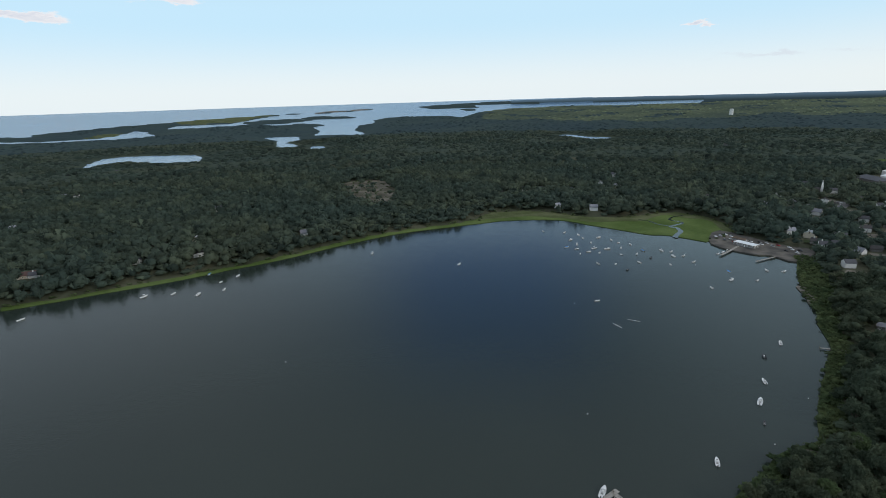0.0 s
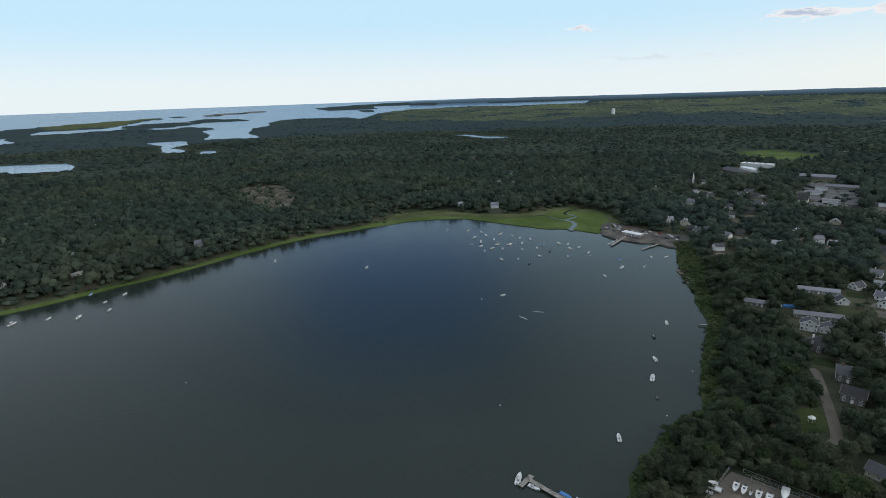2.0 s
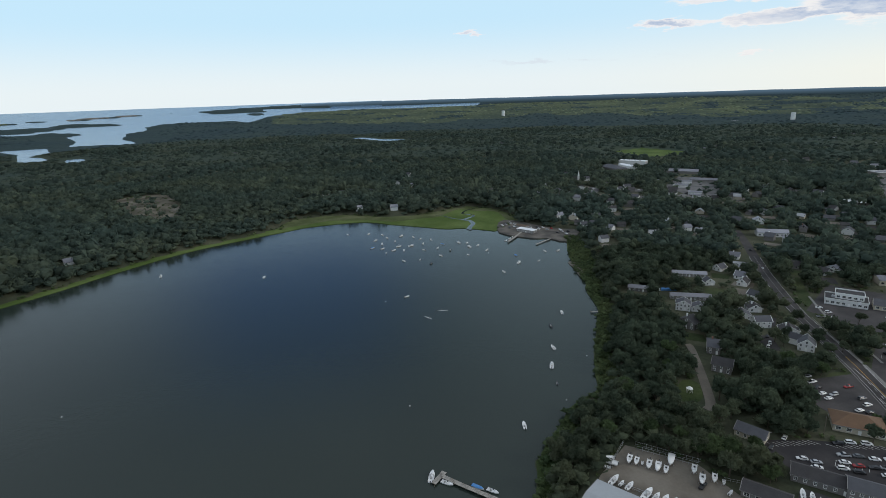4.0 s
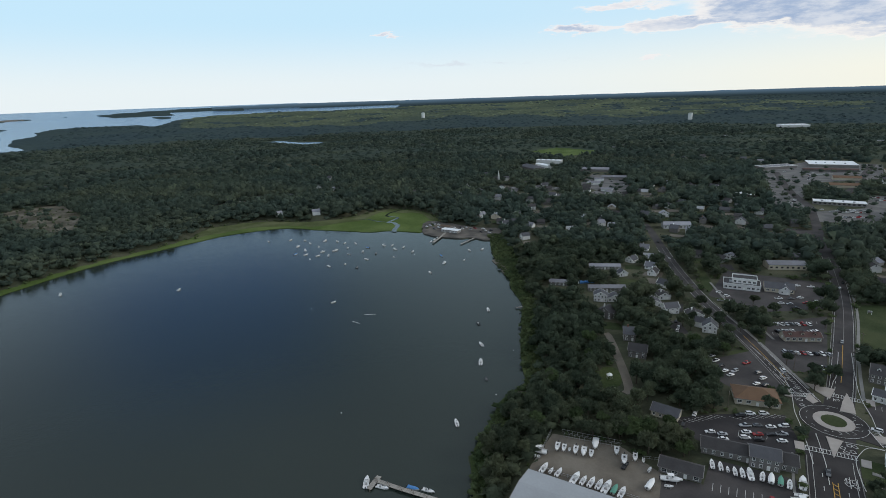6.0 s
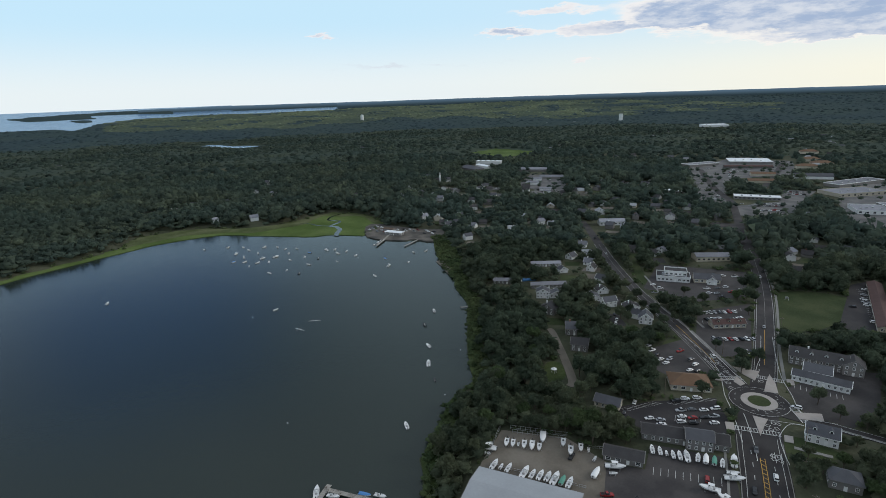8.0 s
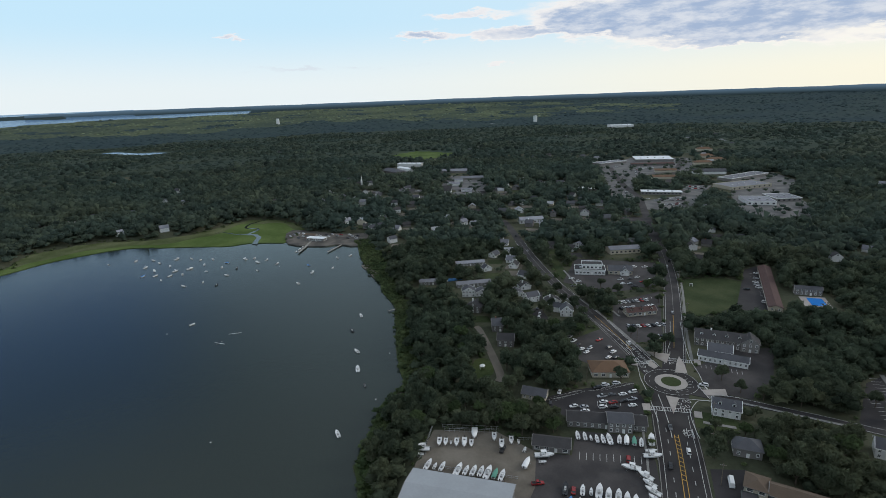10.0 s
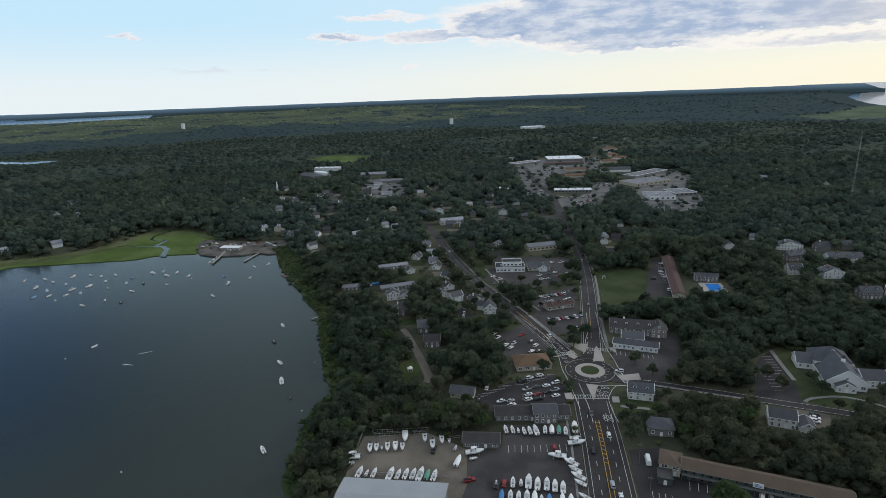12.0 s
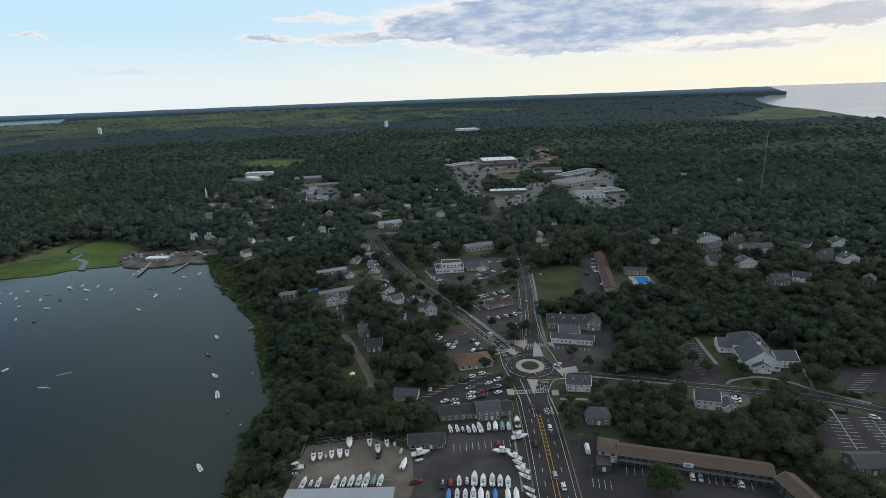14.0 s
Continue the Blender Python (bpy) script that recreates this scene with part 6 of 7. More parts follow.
    for s in range(storeys):
        for k in range(count):
            x = w * (k + 0.5) / count
            if door and s == 0 and k == mid:
                part("door", DOOR, "trim", ob, at=pose(x, 0, 0.05))
            else:
                put_window(ob, win, pose(x, 0, s * hs + hs * 0.32), framed)
        if side_windows:
            for k in range(max(1, int(depth / 4.2))):
                y = depth * (k + 0.5) / max(1, int(depth / 4.2))
                put_window(ob, "small", pose(0, y, s * hs + hs * 0.32, 0, 0, -90), framed)
                put_window(ob, "small", pose(w, y, s * hs + hs * 0.32, 0, 0, 90), framed)
    if roof == "gable" and along == "y" and up > 1.8:
        put_window(ob, "small", pose(w / 2, 0, eave + up * 0.2), framed)
    for k in range(dormers):
        x = w * (k + 0.5) / dormers
        y = depth * 0.18
        zz = eave + up * 0.36
        dm = part("dormer", moved(walls_with_gables(1.7, depth * 0.3, 1.3, 0.7, "y"), pose(x - 0.85, y, zz)), "trim" if wall == "wall_grey" else wall, ob)
        part("dormer_roof", moved(gable_roof(1.7, depth * 0.3, 1.3, 0.7, 0.2, "y"), pose(x - 0.85, y, zz - 0.1)), roof_mat, dm)
        put_window(dm, "small", pose(x, y, zz + 0.0) @ Matrix.Diagonal((1, 1, 0.85, 1)), False)
    if chimney:
        part("chimney", join(box(w * 0.3, depth / 2 - 0.4, eave, w * 0.3 + 0.8, depth / 2 + 0.4, eave + up + 1.0), box(w * 0.3 - 0.08, depth / 2 - 0.48, eave + up + 1.0, w * 0.3 + 0.88, depth / 2 + 0.48, eave + up + 1.15)), "brick" if len(FOOT) % 2 else "trim", rf)
    return ob


# the boatyard and the roundabout
building("boat_shed", "large boat shed with a white metal roof", (99, 141), (121, 104.5), 20.5, 6.4, 1.4, "gable", "x", "wall_grey", "roof_metal", 1, "wide", 5, category="shed", side_windows=False)
building("yard_office", "low grey office with dark shingle roof", (168, 129), (177, 115), 8, 3.0, 2.2, "gable", "x", "wall_grey", "shingle_dark", 1, "wide", 3.2, category="shop")
ob = building("shop_row", "long grey shingled shop with a gabled middle", (194, 128), (216, 98.5), 9, 3.4, 2.4, "gable", "x", "wall_grey", "shingle_dark", 1, "small", 3.2, category="shop")
building("shop_gable", "two storey grey shingled shop front", (203.2, 111.5), (210.2, 102.5), 9, 5.6, 2.4, "gable", "x", "wall_grey", "shingle_grey", 2, "small", 2.6, category="shop", side_windows=False)
building("restaurant", "restaurant with a broad tan hipped roof", (243, 145), (257, 130), 14, 3.4, 3.4, "hip", "x", "wall_cream", "shingle_tan", 1, "wide", 3.4, category="restaurant")
building("tavern", "low grey-roofed tavern with a lit patio side", (198.5, 160), (203.5, 148.5), 8, 3.2, 2.4, "gable", "x", "wall_cream", "shingle_grey", 1, "small", 2.8, category="restaurant")
building("corner_house", "white clapboard house with grey gabled roof", (251, 82.5), (256, 71), 8.5, 4.6, 3.4, "gable", "x", "wall_white", "shingle_grey", 2, "small", 2.6, dormers=2, category="house")
building("inn_annex", "white inn annex with grey roof and long porch", (303, 111), (311, 86), 8, 3.6, 2.0, "gable", "x", "wall_white", "shingle_grey", 1, "small", 2.4, category="inn")
building("inn_middle", "white gabled inn wing with grey roof", (309, 108), (313.5, 96), 11, 5.6, 2.6, "gable", "x", "wall_white", "shingle_grey", 2, "small", 2.4, category="inn")
building("inn", "two storey grey inn with dark dormered roof", (322, 121), (333, 95), 11, 5.4, 3.8, "gable", "x", "wall_grey", "shingle_dark", 2, "small", 2.6, True, 4, category="inn")
building("inn_gable", "white-trimmed gabled end wing of an inn", (331, 97), (335, 88), 9, 6.0, 3.4, "gable", "y", "wall_grey", "shingle_dark", 2, "small", 2.4, category="inn")
bank = building("bank", "white two storey bank with flat dark roof", (389, 254), (404, 233), 15, 4.0, 0.9, "flat", "x", "wall_white", "shingle_dark", 1, "wide", 3.0, category="bank")
building("bank_upper", "white upper storey with railed flat roof", (396, 251.5), (406, 237.5), 11, 7.6, 0.9, "flat", "x", "wall_white", "shingle_dark", 2, "wide", 3.0, category="bank", side_windows=True)
building("bank_hall", "grey roofed hall beside the bank", (408, 232), (420, 216), 12, 3.6, 3.0, "gable", "x", "wall_cream", "shingle_grey", 1, "wide", 3.2, category="hall")
building("bank_porch", "small white gabled porch building", (411.5, 222.5), (415.5, 216.5), 7, 3.6, 2.6, "gable", "y", "wall_white", "shingle_grey", 1, "small", 2.6, category="house")
building("shop_red", "low shop with red-brown roof", (334, 173), (352, 160.5), 7.5, 3.2, 2.0, "gable", "x", "wall_cream", "shingle_red", 1, "wide", 3.2, dormers=3, category="shop")
building("chapel_house", "white clapboard gabled house", (303, 209), (308.2, 202), 9, 4.4, 3.6, "gable", "y", "wall_white", "shingle_grey", 2, "small", 2.4, category="house")
building("chapel_wing", "white clapboard wing with grey roof", (306.5, 220), (309.5, 209.5), 7, 3.8, 2.6, "gable", "x", "wall_white", "shingle_grey", 1, "small", 2.6, category="house")
# motels and houses by the shore
for (A, B), c in zip((((335, 349), (357, 333)), ((295, 307), (319, 291)), ((278, 336), (293, 323))), range(3)):
    building("motel_block", "long low motel block with pale grey roof", A, B, 7.5, 3.0, 1.5, "gable", "x", "wall_grey", "roof_flat", 1, "small", 2.8, category="motel", group="motel blocks")
building("white_house", "white clapboard house with many windows", (283, 289), (290, 282), 8, 5.2, 2.6, "gable", "y", "wall_white", "shingle_grey", 2, "small", 2.2)
building("white_house", "low white clapboard house", (291, 282), (300, 275.5), 7, 3.4, 2.4, "gable", "y", "wall_white", "shingle_grey", 1, "small", 2.2)
t_ob = thing("boat_cover_row", pose(306, 324.5, LAND, 0, 0, -26), "row of blue tarpaulins over stacked boats", "tarpaulin")
for k in range(4):
    part("tarpaulin", loft([rounded(-8.5 + 4.3 * k, 1.3, 0, 1.5, 0.5), rounded(-6.6 + 4.3 * k, 1.6, 0, 1.9, 0.6), rounded(-4.6 + 4.3 * k, 1.3, 0, 1.5, 0.5)]), "canvas_blue" if k else "trim", t_ob)
FOOT.append((306, 324.5, 8))
building("brick_house", "long low red-brown roofed house by the shore", (-424, 486), (-405, 497), 9, 3.4, 2.8, "gable", "x", "wall_cream", "shingle_red", 1, "small", 3.0)
# along the side road
building("side_house", "dark-windowed white house with grey roof", (266, 20.5), (269, 9.5), 9, 5.0, 2.8, "gable", "x", "wall_white", "shingle_grey", 2, "small", 2.4)
building("side_house_wing", "grey garage wing of a house", (268, 8), (270, 2), 8, 3.0, 2.0, "gable", "y", "wall_white", "shingle_grey", 1, "small", 3)
building("church", "white gabled church front with steep grey roof", (320.5, 2.5), (327, -15.5), 24, 4.4, 7.0, "gable", "y", "wall_white", "shingle_grey", 1, "wide", 3.4, category="church")
building("church_wing", "grey roofed church wing", (337, 17), (342, 3), 11, 3.6, 4.0, "gable", "x", "wall_white", "shingle_grey", 1, "small", 2.8, category="church")
building("church_hall", "grey roofed church hall with white walls", (331, -13.5), (336.5, -24), 12, 4.6, 3.6, "gable", "x", "wall_white", "shingle_grey", 2, "small", 2.6, category="church")
building("church_porch", "white church porch with pediment and arched window", (318.6, -2.6), (321.9, -11.2), 4, 3.2, 2.6, "gable", "y", "wall_white", "shingle_grey", 1, "small", 2.2, category="church", side_windows=False)
building("church_nave", "white church nave with a tall hipped roof", (338, 9), (344, -8), 16, 6.5, 6.0, "hip", "x", "wall_white", "shingle_grey", 1, "small", 3, category="church", side_windows=False, door=False)
cup = thing("cupola", pose(334.5, -3.4, LAND + 12.0), "small white louvred cupola on the church ridge", "cupola")
part("base", box(-1.0, -1.0, -0.9, 1.0, 1.0, 1.3, 0.1), "trim", cup)
part("cap", spin([(1.3, 1.3), (0.9, 1.9), (0.1, 2.9)], 8), "shingle_dark", cup)
building("motel_lobby", "motel lobby with tan roof and glazed front", (202.5, 51.5), (204.5, 43.5), 9.5, 5.2, 1.6, "hip", "x", "wall_cream", "shingle_brown", 2, "wide", 2.6, category="motel")
building("motel_porch", "dark glazed motel entrance with white fence", (195.5, 49.5), (197.5, 44.5), 6, 3.0, 0.5, "flat", "x", "motel_wall", "shingle_dark", 1, "shop", 2.8, category="motel", side_windows=False)
building("motel", "long two storey motel with tan shingle roof", (204.5, 43.0), (220.5, -14.5), 8.5, 4.8, 1.9, "gable", "x", "motel_wall", "shingle_brown", 2, "small", 3.0, category="motel", framed=False, side_windows=False)
building("motel_end", "angled motel end wing with tan roof", (219.5, -15), (209, -24), 8.5, 4.8, 1.9, "gable", "x", "motel_wall", "shingle_brown", 2, "small", 3.0, category="motel", framed=False, side_windows=False)
gal = thing("gallery", pose(204.5, 43.0, LAND, 0, 0, math.degrees(math.atan2(-57.5, 16))), "grey gallery with dull green rails along the motel front", "gallery")
part("gallery_floor", box(0, -1.5, 2.5, 59.6, -0.05, 2.65), "wall_grey", gal)
for k in range(21):
    part("post", box(2.95 * k, -1.48, 0, 2.95 * k + 0.14, -1.34, 4.9), "wall_grey", gal)
for h in (3.0, 3.5):
    part("rail", box(0, -1.47, h, 59.6, -1.39, h + 0.08), "gutter", gal)
part("sign_panel", box(25.6, -1.75, 4.4, 29.4, -1.6, 6.4), "trim", gal, "white sign panel with blue lettering bars")
for k in range(3):
    part("sign_bar", box(26.0, -1.80, 4.8 + 0.5 * k, 29.0 - 0.5 * k, -1.76, 5.05 + 0.5 * k), "canvas_blue", gal)
building("red_motel", "long low motel with red-brown roof", (503, 143), (410, 106), 9, 3.0, 1.8, "gable", "x", "wall_cream", "shingle_red", 1, "small", 4.2, category="motel")
building("pool_house", "two storey grey guest house beside a pool", (457, 102), (465, 86), 7, 5.0, 1.6, "gable", "x", "wall_grey", "shingle_grey", 2, "small", 2.6, category="inn")
building("corner_motel", "grey building with white window row", (244, -44), (251, -56), 10, 4.0, 2.4, "gable", "x", "wall_grey", "shingle_grey", 1, "small", 2.2)
building("grey_barn", "grey roofed barn among trees", (226, 63.5), (231, 53.5), 9, 4.2, 2.8, "hip", "x", "wall_grey", "shingle_grey", 1, "small", 3.2, category="barn")
slab("pool_deck", [(437, 90), (455, 99), (464, 84), (444, 74)], LAND + 0.10, "concrete", "pale paving round a swimming pool", "paving", 0.3)
slab("swimming_pool", [(441, 86.5), (455, 94), (460, 85), (445.5, 77.5)], LAND + 0.13, "pool", "bright blue swimming pool", "pool", 0.1)
# townhouses on the hill
for A, B, d in (((591, 61), (600, 41), 10), ((555, 47), (570, 35), 9), ((568, 18), (582, -6), 11), ((518, 18), (527, 5), 10), ((480, -8), (488, -20), 9), ((602, 30), (609, 20), 9), ((620, 12), (626, 2), 9), ((626, -56), (634, -68), 10), ((573, -45), (580, -53), 9), ((569, -60), (577, -72), 10), ((514, 42), (521, 33), 8)):
    building("townhouse", "grey shingled townhouse with white trimmed gables", A, B, d, 5.4, 3.4, "gable", "y" if d == 10 else "x", "wall_white" if d != 9 else "wall_grey", "shingle_grey", 2, "small", 2.5, True, 2, group="townhouses on the hill", tucked=d == 11)
# village and plaza
for A, B, d in (((625, 634), (638, 621), 9), ((654, 692), (668, 679), 8), ((612, 612), (620, 604), 7), ((690, 716), (702, 706), 7)):
    building("village_shop", "small pale-roofed village shop beside a car park", A, B, d, 4.0, 1.6, "gable", "x", "wall_white", "roof_flat", 1, "wide", 4.0, category="shop", group="village shops round the car park", framed=False, door=False, side_windows=False, tucked=True)
for args in (
    ("school", "school with long white roof", (768, 985), (798, 936), 18, 7.5, 0.6, "flat", "x", "wall_white", "roof_white", 1, "wide", 6),
    ("school_hall", "school hall with a white sloping roof", (732, 940), (729, 896), 16, 6.5, 1.6, "gable", "x", "wall_white", "roof_white", 1, "wide", 6),
    ("school_block", "school block with grey roof", (697, 956), (694, 896), 26, 4.0, 5.0, "hip", "x", "wall_grey", "shingle_grey", 1, "wide", 6),
    ("plaza", "long low shop row with white roof", (770, 391), (799, 341), 17, 4.0, 0.7, "flat", "x", "wall_grey", "roof_white", 1, "shop", 5),
    ("store", "large flat-roofed store in the plaza", (958, 329), (1056, 304), 26, 4.6, 0.8, "flat", "x", "wall_grey", "roof_flat", 1, "shop", 9),
    ("store", "wide flat-roofed store in the plaza", (877, 299), (945, 265), 40, 4.6, 0.8, "flat", "x", "wall_cream", "roof_flat", 1, "shop", 9),
    ("store", "flat-roofed store with pale roof", (779, 245), (799, 215), 40, 4.4, 0.8, "flat", "x", "wall_white", "roof_flat", 1, "shop", 6),
    ("store", "flat-roofed store with white edge", (822, 222), (846, 198), 36, 4.4, 0.8, "flat", "x", "wall_grey", "roof_flat", 1, "shop", 6),
    ("supermarket", "supermarket with a broad white roof", (1115, 584), (1160, 520), 60, 5, 0.8, "flat", "x", "wall_grey", "roof_white", 1, "shop", 9),
    ("arcade", "red-brown roofed arcade before the supermarket", (1052, 560), (1106, 494), 12, 3.6, 1.8, "gable", "x", "wall_grey", "shingle_red", 1, "shop", 9),
    ("store", "flat-roofed store behind a car park", (1020, 612), (1086, 590), 26, 4.6, 0.8, "flat", "x", "wall_grey", "roof_flat", 1, "shop", 8),
    ("store", "tan-roofed shop building in the plaza", (914, 445), (938, 412), 15, 4.0, 2.6, "gable", "x", "wall_cream", "shingle_tan", 1, "shop", 6),
    ("store", "tan-roofed shop building behind the plaza", (990, 478), (1012, 446), 14, 4.0, 2.6, "gable", "x", "wall_cream", "shingle_tan", 1, "shop", 6),
    ("apartment_house", "long house with tan hipped roof", (1326, 540), (1346, 512), 18, 5.0, 4.0, "hip", "x", "wall_cream", "shingle_tan", 1, "wide", 6),
    ("apartment_house", "wide house with tan hipped roof", (1238, 502), (1262, 474), 18, 5.0, 4.0, "hip", "x", "wall_cream", "shingle_tan", 1, "wide", 6),
    ("apartment_house", "house with orange-tan hipped roof", (1190, 462), (1212, 432), 18, 5.0, 4.0, "hip", "x", "wall_cream", "shingle_tan", 1, "wide", 6),
    ("apartment_house", "house with tan hipped roof beside the street", (1128, 462), (1150, 432), 16, 5.0, 4.0, "hip", "x", "wall_cream", "shingle_tan", 1, "wide", 6),
    ("lodge", "long grey-roofed lodge with white gables", (1003, 412), (1036, 366), 16, 5.0, 4.4, "gable", "x", "wall_white", "shingle_grey", 1, "wide", 6),
    ("lodge", "low white-roofed shop beside the street", (742, 482), (762, 456), 14, 3.8, 1.6, "gable", "x", "wall_grey", "roof_white", 1, "wide", 6),
    ("lodge", "long grey-roofed hall behind the village", (752, 826), (790, 782), 12, 4.6, 3.6, "gable", "x", "wall_grey", "roof_flat", 1, "wide", 6),
    ("lodge", "broad pale-roofed village hall", (714, 724), (742, 692), 14, 4.2, 2.6, "gable", "x", "wall_grey", "roof_flat", 1, "wide", 6),
    ("hall", "long grey-roofed hall beside a road", (508, 413), (532, 395), 12, 4.5, 2.6, "gable", "x", "wall_white", "roof_flat", 1, "wide", 4),
    ("hall", "long grey-roofed shop beside a road", (462, 262), (486, 243), 14, 4.5, 2.0, "gable", "x", "wall_cream", "roof_flat", 1, "wide", 4),
    ("warehouse", "far warehouse with a white roof", (1985, 1150), (2050, 1090), 60, 8, 0.6, "flat", "x", "wall_white", "roof_white", 1, "wide", 20),
    ("warehouse", "far long warehouse with grey roof", (1830, 1930), (1950, 1700), 50, 8, 0.6, "flat", "x", "wall_white", "roof_flat", 1, "wide", 40),
):
    building(*args, z=LAND + (5.5 if math.hypot(*args[2]) > 1400 else 0), category="building", group="shops and halls of the village", framed=False, door=False, side_windows=False)
HOUSES = [
    [(513, 750), (493, 699), (587, 725), (565, 689), (530, 639), (623, 728), (619, 660), (664, 700), (600, 640), (626, 583), (666, 590), (690, 573), (755, 611), (765, 574), (756, 474), (585, 493), (630, 488), (619, 449), (613, 393), (465, 448), (565, 841), (684, 1071), (540, 706), (475, 723)],
    [(420, 363), (398, 338), (378, 319), (366, 306), (350, 282), (345, 318), (330, 262), (312, 256), (312, 240), (318, 226), (283, 259), (266, 261), (370, 546), (405, 556), (409, 513), (465, 495), (477, 480), (442, 320), (447, 299), (462, 300), (548, 222), (525, 209), (486, 190)],
    [(193, 741), (148, 763), (-37, 1005), (14, 907), (120, 914), (149, 906), (368, 793), (381, 780), (484, 807), (193, 902), (86, 916), (387, 761), (387, 508), (414, 590), (371, 586), (413, 462)],
    [(-418, 1110), (-165, 690), (-726, 978), (-700, 974), (-410, 492), (148, 919), (1, 974), (24, 904), (-42, 1021), (-269, 572), (-210, 620), (-739, 924), (756, 1533), (477, 830), (-377, 563), (-597, 701), (-835, 1323), (374, 1105), (287, 1168), (121, 1204), (-198, 1327), (-310, 618), (-260, 630)],
    [(499, -27), (513, -72), (1165, -3), (1132, 106), (1116, 134), (619, 85), (570, 99), (709, -92), (1498, -122), (1296, 510), (1173, 448), (1365, 499), (1422, 569), (1162, 1092), (1396, 1878), (1720, 1126), (1607, 1100), (1860, 985), (1467, 758), (1661, 704), (1673, 621)],
]
LOOKS = [("wall_white", "shingle_grey", "white clapboard house with grey roof"), ("wall_grey", "shingle_dark", "weathered grey shingled house with dark roof"), ("wall_white", "shingle_dark", "white house with dark roof"), ("wall_grey", "shingle_grey", "grey shingled house with grey roof"), ("wall_cream", "shingle_brown", "cream house with brown roof"), ("wall_white", "roof_flat", "white house with pale grey roof"), ("wall_cream", "roof_metal", "cream house with a pale metal roof")]
HOUSES += [
    [(566, 714), (511, 728), (453, 588), (491, 602), (367, 527), (379, 569), (539, 525), (665, 612), (653, 570), (827, 565), (732, 502), (556, 452), (675, 454), (534, 465), (461, 462), (502, 395), (511, 381), (379, 344), (773, 500), (730, 479), (639, 428), (593, 376), (819, 467), (616, 325), (592, 341), (510, 262), (506, 204), (482, 206), (569, 261), (440, 278), (606, 223), (591, 186), (864, 434)],
    [(1112, 1084), (1242, 1131), (1178, 1112), (1315, 969), (1096, 800), (1129, 726), (1100, 670), (1547, 544), (1635, 604), (1790, 655), (1276, 638), (1069, 208), (1044, 141), (1010, 52), (628, -62), (614, -30), (1824, 687), (1604, 579), (1970, 571), (706, 1668), (775, 1575)],
    [(-331, 529), (-276, 553), (-253, 596), (-362, 808), (-329, 828), (-346, 609), (-184, 638), (257, 956), (278, 927), (88, 1120), (-25, 1790), (307, 1055), (239, 206), (253, 225)],
    [(574, 821), (564, 758), (483, 632), (455, 677), (572, 890), (466, 788), (464, 744), (444, 822), (735, 741), (711, 687), (630, 567), (711, 612), (795, 634), (575, 512), (603, 482), (773, 541), (664, 425), (693, 464), (659, 394), (743, 429), (917, 650), (1055, 815), (1230, 1122), (953, 899), (1559, 1070), (1499, 922), (1369, 768), (564, 404), (435, 308), (630, 334), (570, 284), (677, 294), (712, 274), (996, 415), (602, 237), (548, 205), (505, 194), (383, 533), (382, 561), (351, 465), (418, 734), (674, 778), (659, 738)],
]
hr = random.Random(4)
for g, group in enumerate(HOUSES):
    for k, (x, y) in enumerate(group):
        r = math.hypot(x, y)
        if g >= 5 and not free_of(np.array([(x, y)], float), 4.0)[0]:
            continue
        w, d = hr.uniform(7.0, 12.0) * (1.15 if r > 800 else 1), hr.uniform(6.5, 9.5)
        face = math.atan2(y, x) - math.pi / 2 + hr.uniform(-0.6, 0.6)
        u = (math.cos(face), math.sin(face))
        wall, roof_m, label = LOOKS[hr.choice((0, 1, 1, 2, 3, 1, 3, 3) if r < 430 else (0, 0, 2, 5, 5, 1, 3, 6))]
        tall = hr.random() < (0.2 if g == 1 else 0.5)
        z = LAND + float(rise(np.array(r)))
        if g in (0, 1, 5, 8) and k % 3 != 1 and r < 900:
            e = (x / r, y / r)
            q = (e[1], -e[0])
            c0 = (x - e[0] * 13 + q[0] * 4, y - e[1] * 13 + q[1] * 4)
            ring = [(c0[0] + e[0] * i * hr.uniform(5, 8) + q[0] * j * hr.uniform(5, 10), c0[1] + e[1] * i * hr.uniform(5, 8) + q[1] * j * hr.uniform(5, 10)) for i, j in ((-1, -1), (-1, 1), (1, 1), (1, -1))]
            if free_of(np.array([c0]), 9.0)[0]:
                slab("driveway", ring, LAND + 0.05, ("old_road", "sand", "lawn")[k // 2 % 3], ("worn asphalt driveway before a house", "sandy driveway before a house", "small lawn before a house")[k // 2 % 3], "driveway", 0.3)
                OPEN_RINGS.append(np.array(ring))
        building("house", label + (" by the shore" if g == 2 else " among trees"), (x - u[0] * w / 2, y - u[1] * w / 2), (x + u[0] * w / 2, y + u[1] * w / 2), d, 4.8 if tall else 3.0, hr.uniform(2.4, 3.6), "gable", hr.choice(("x", "x", "y")), wall, roof_m, 2 if tall else 1, "small", 2.8 if r < 600 else 3.6, r < 700 and hr.random() < 0.5, group="village houses", framed=r < 420, z=z, door=r < 500, side_windows=r < 480, tucked=g == 1 or (g in (0, 3, 5, 8) and k % 3 != 0) or (g == 2 and k % 2 == 1))


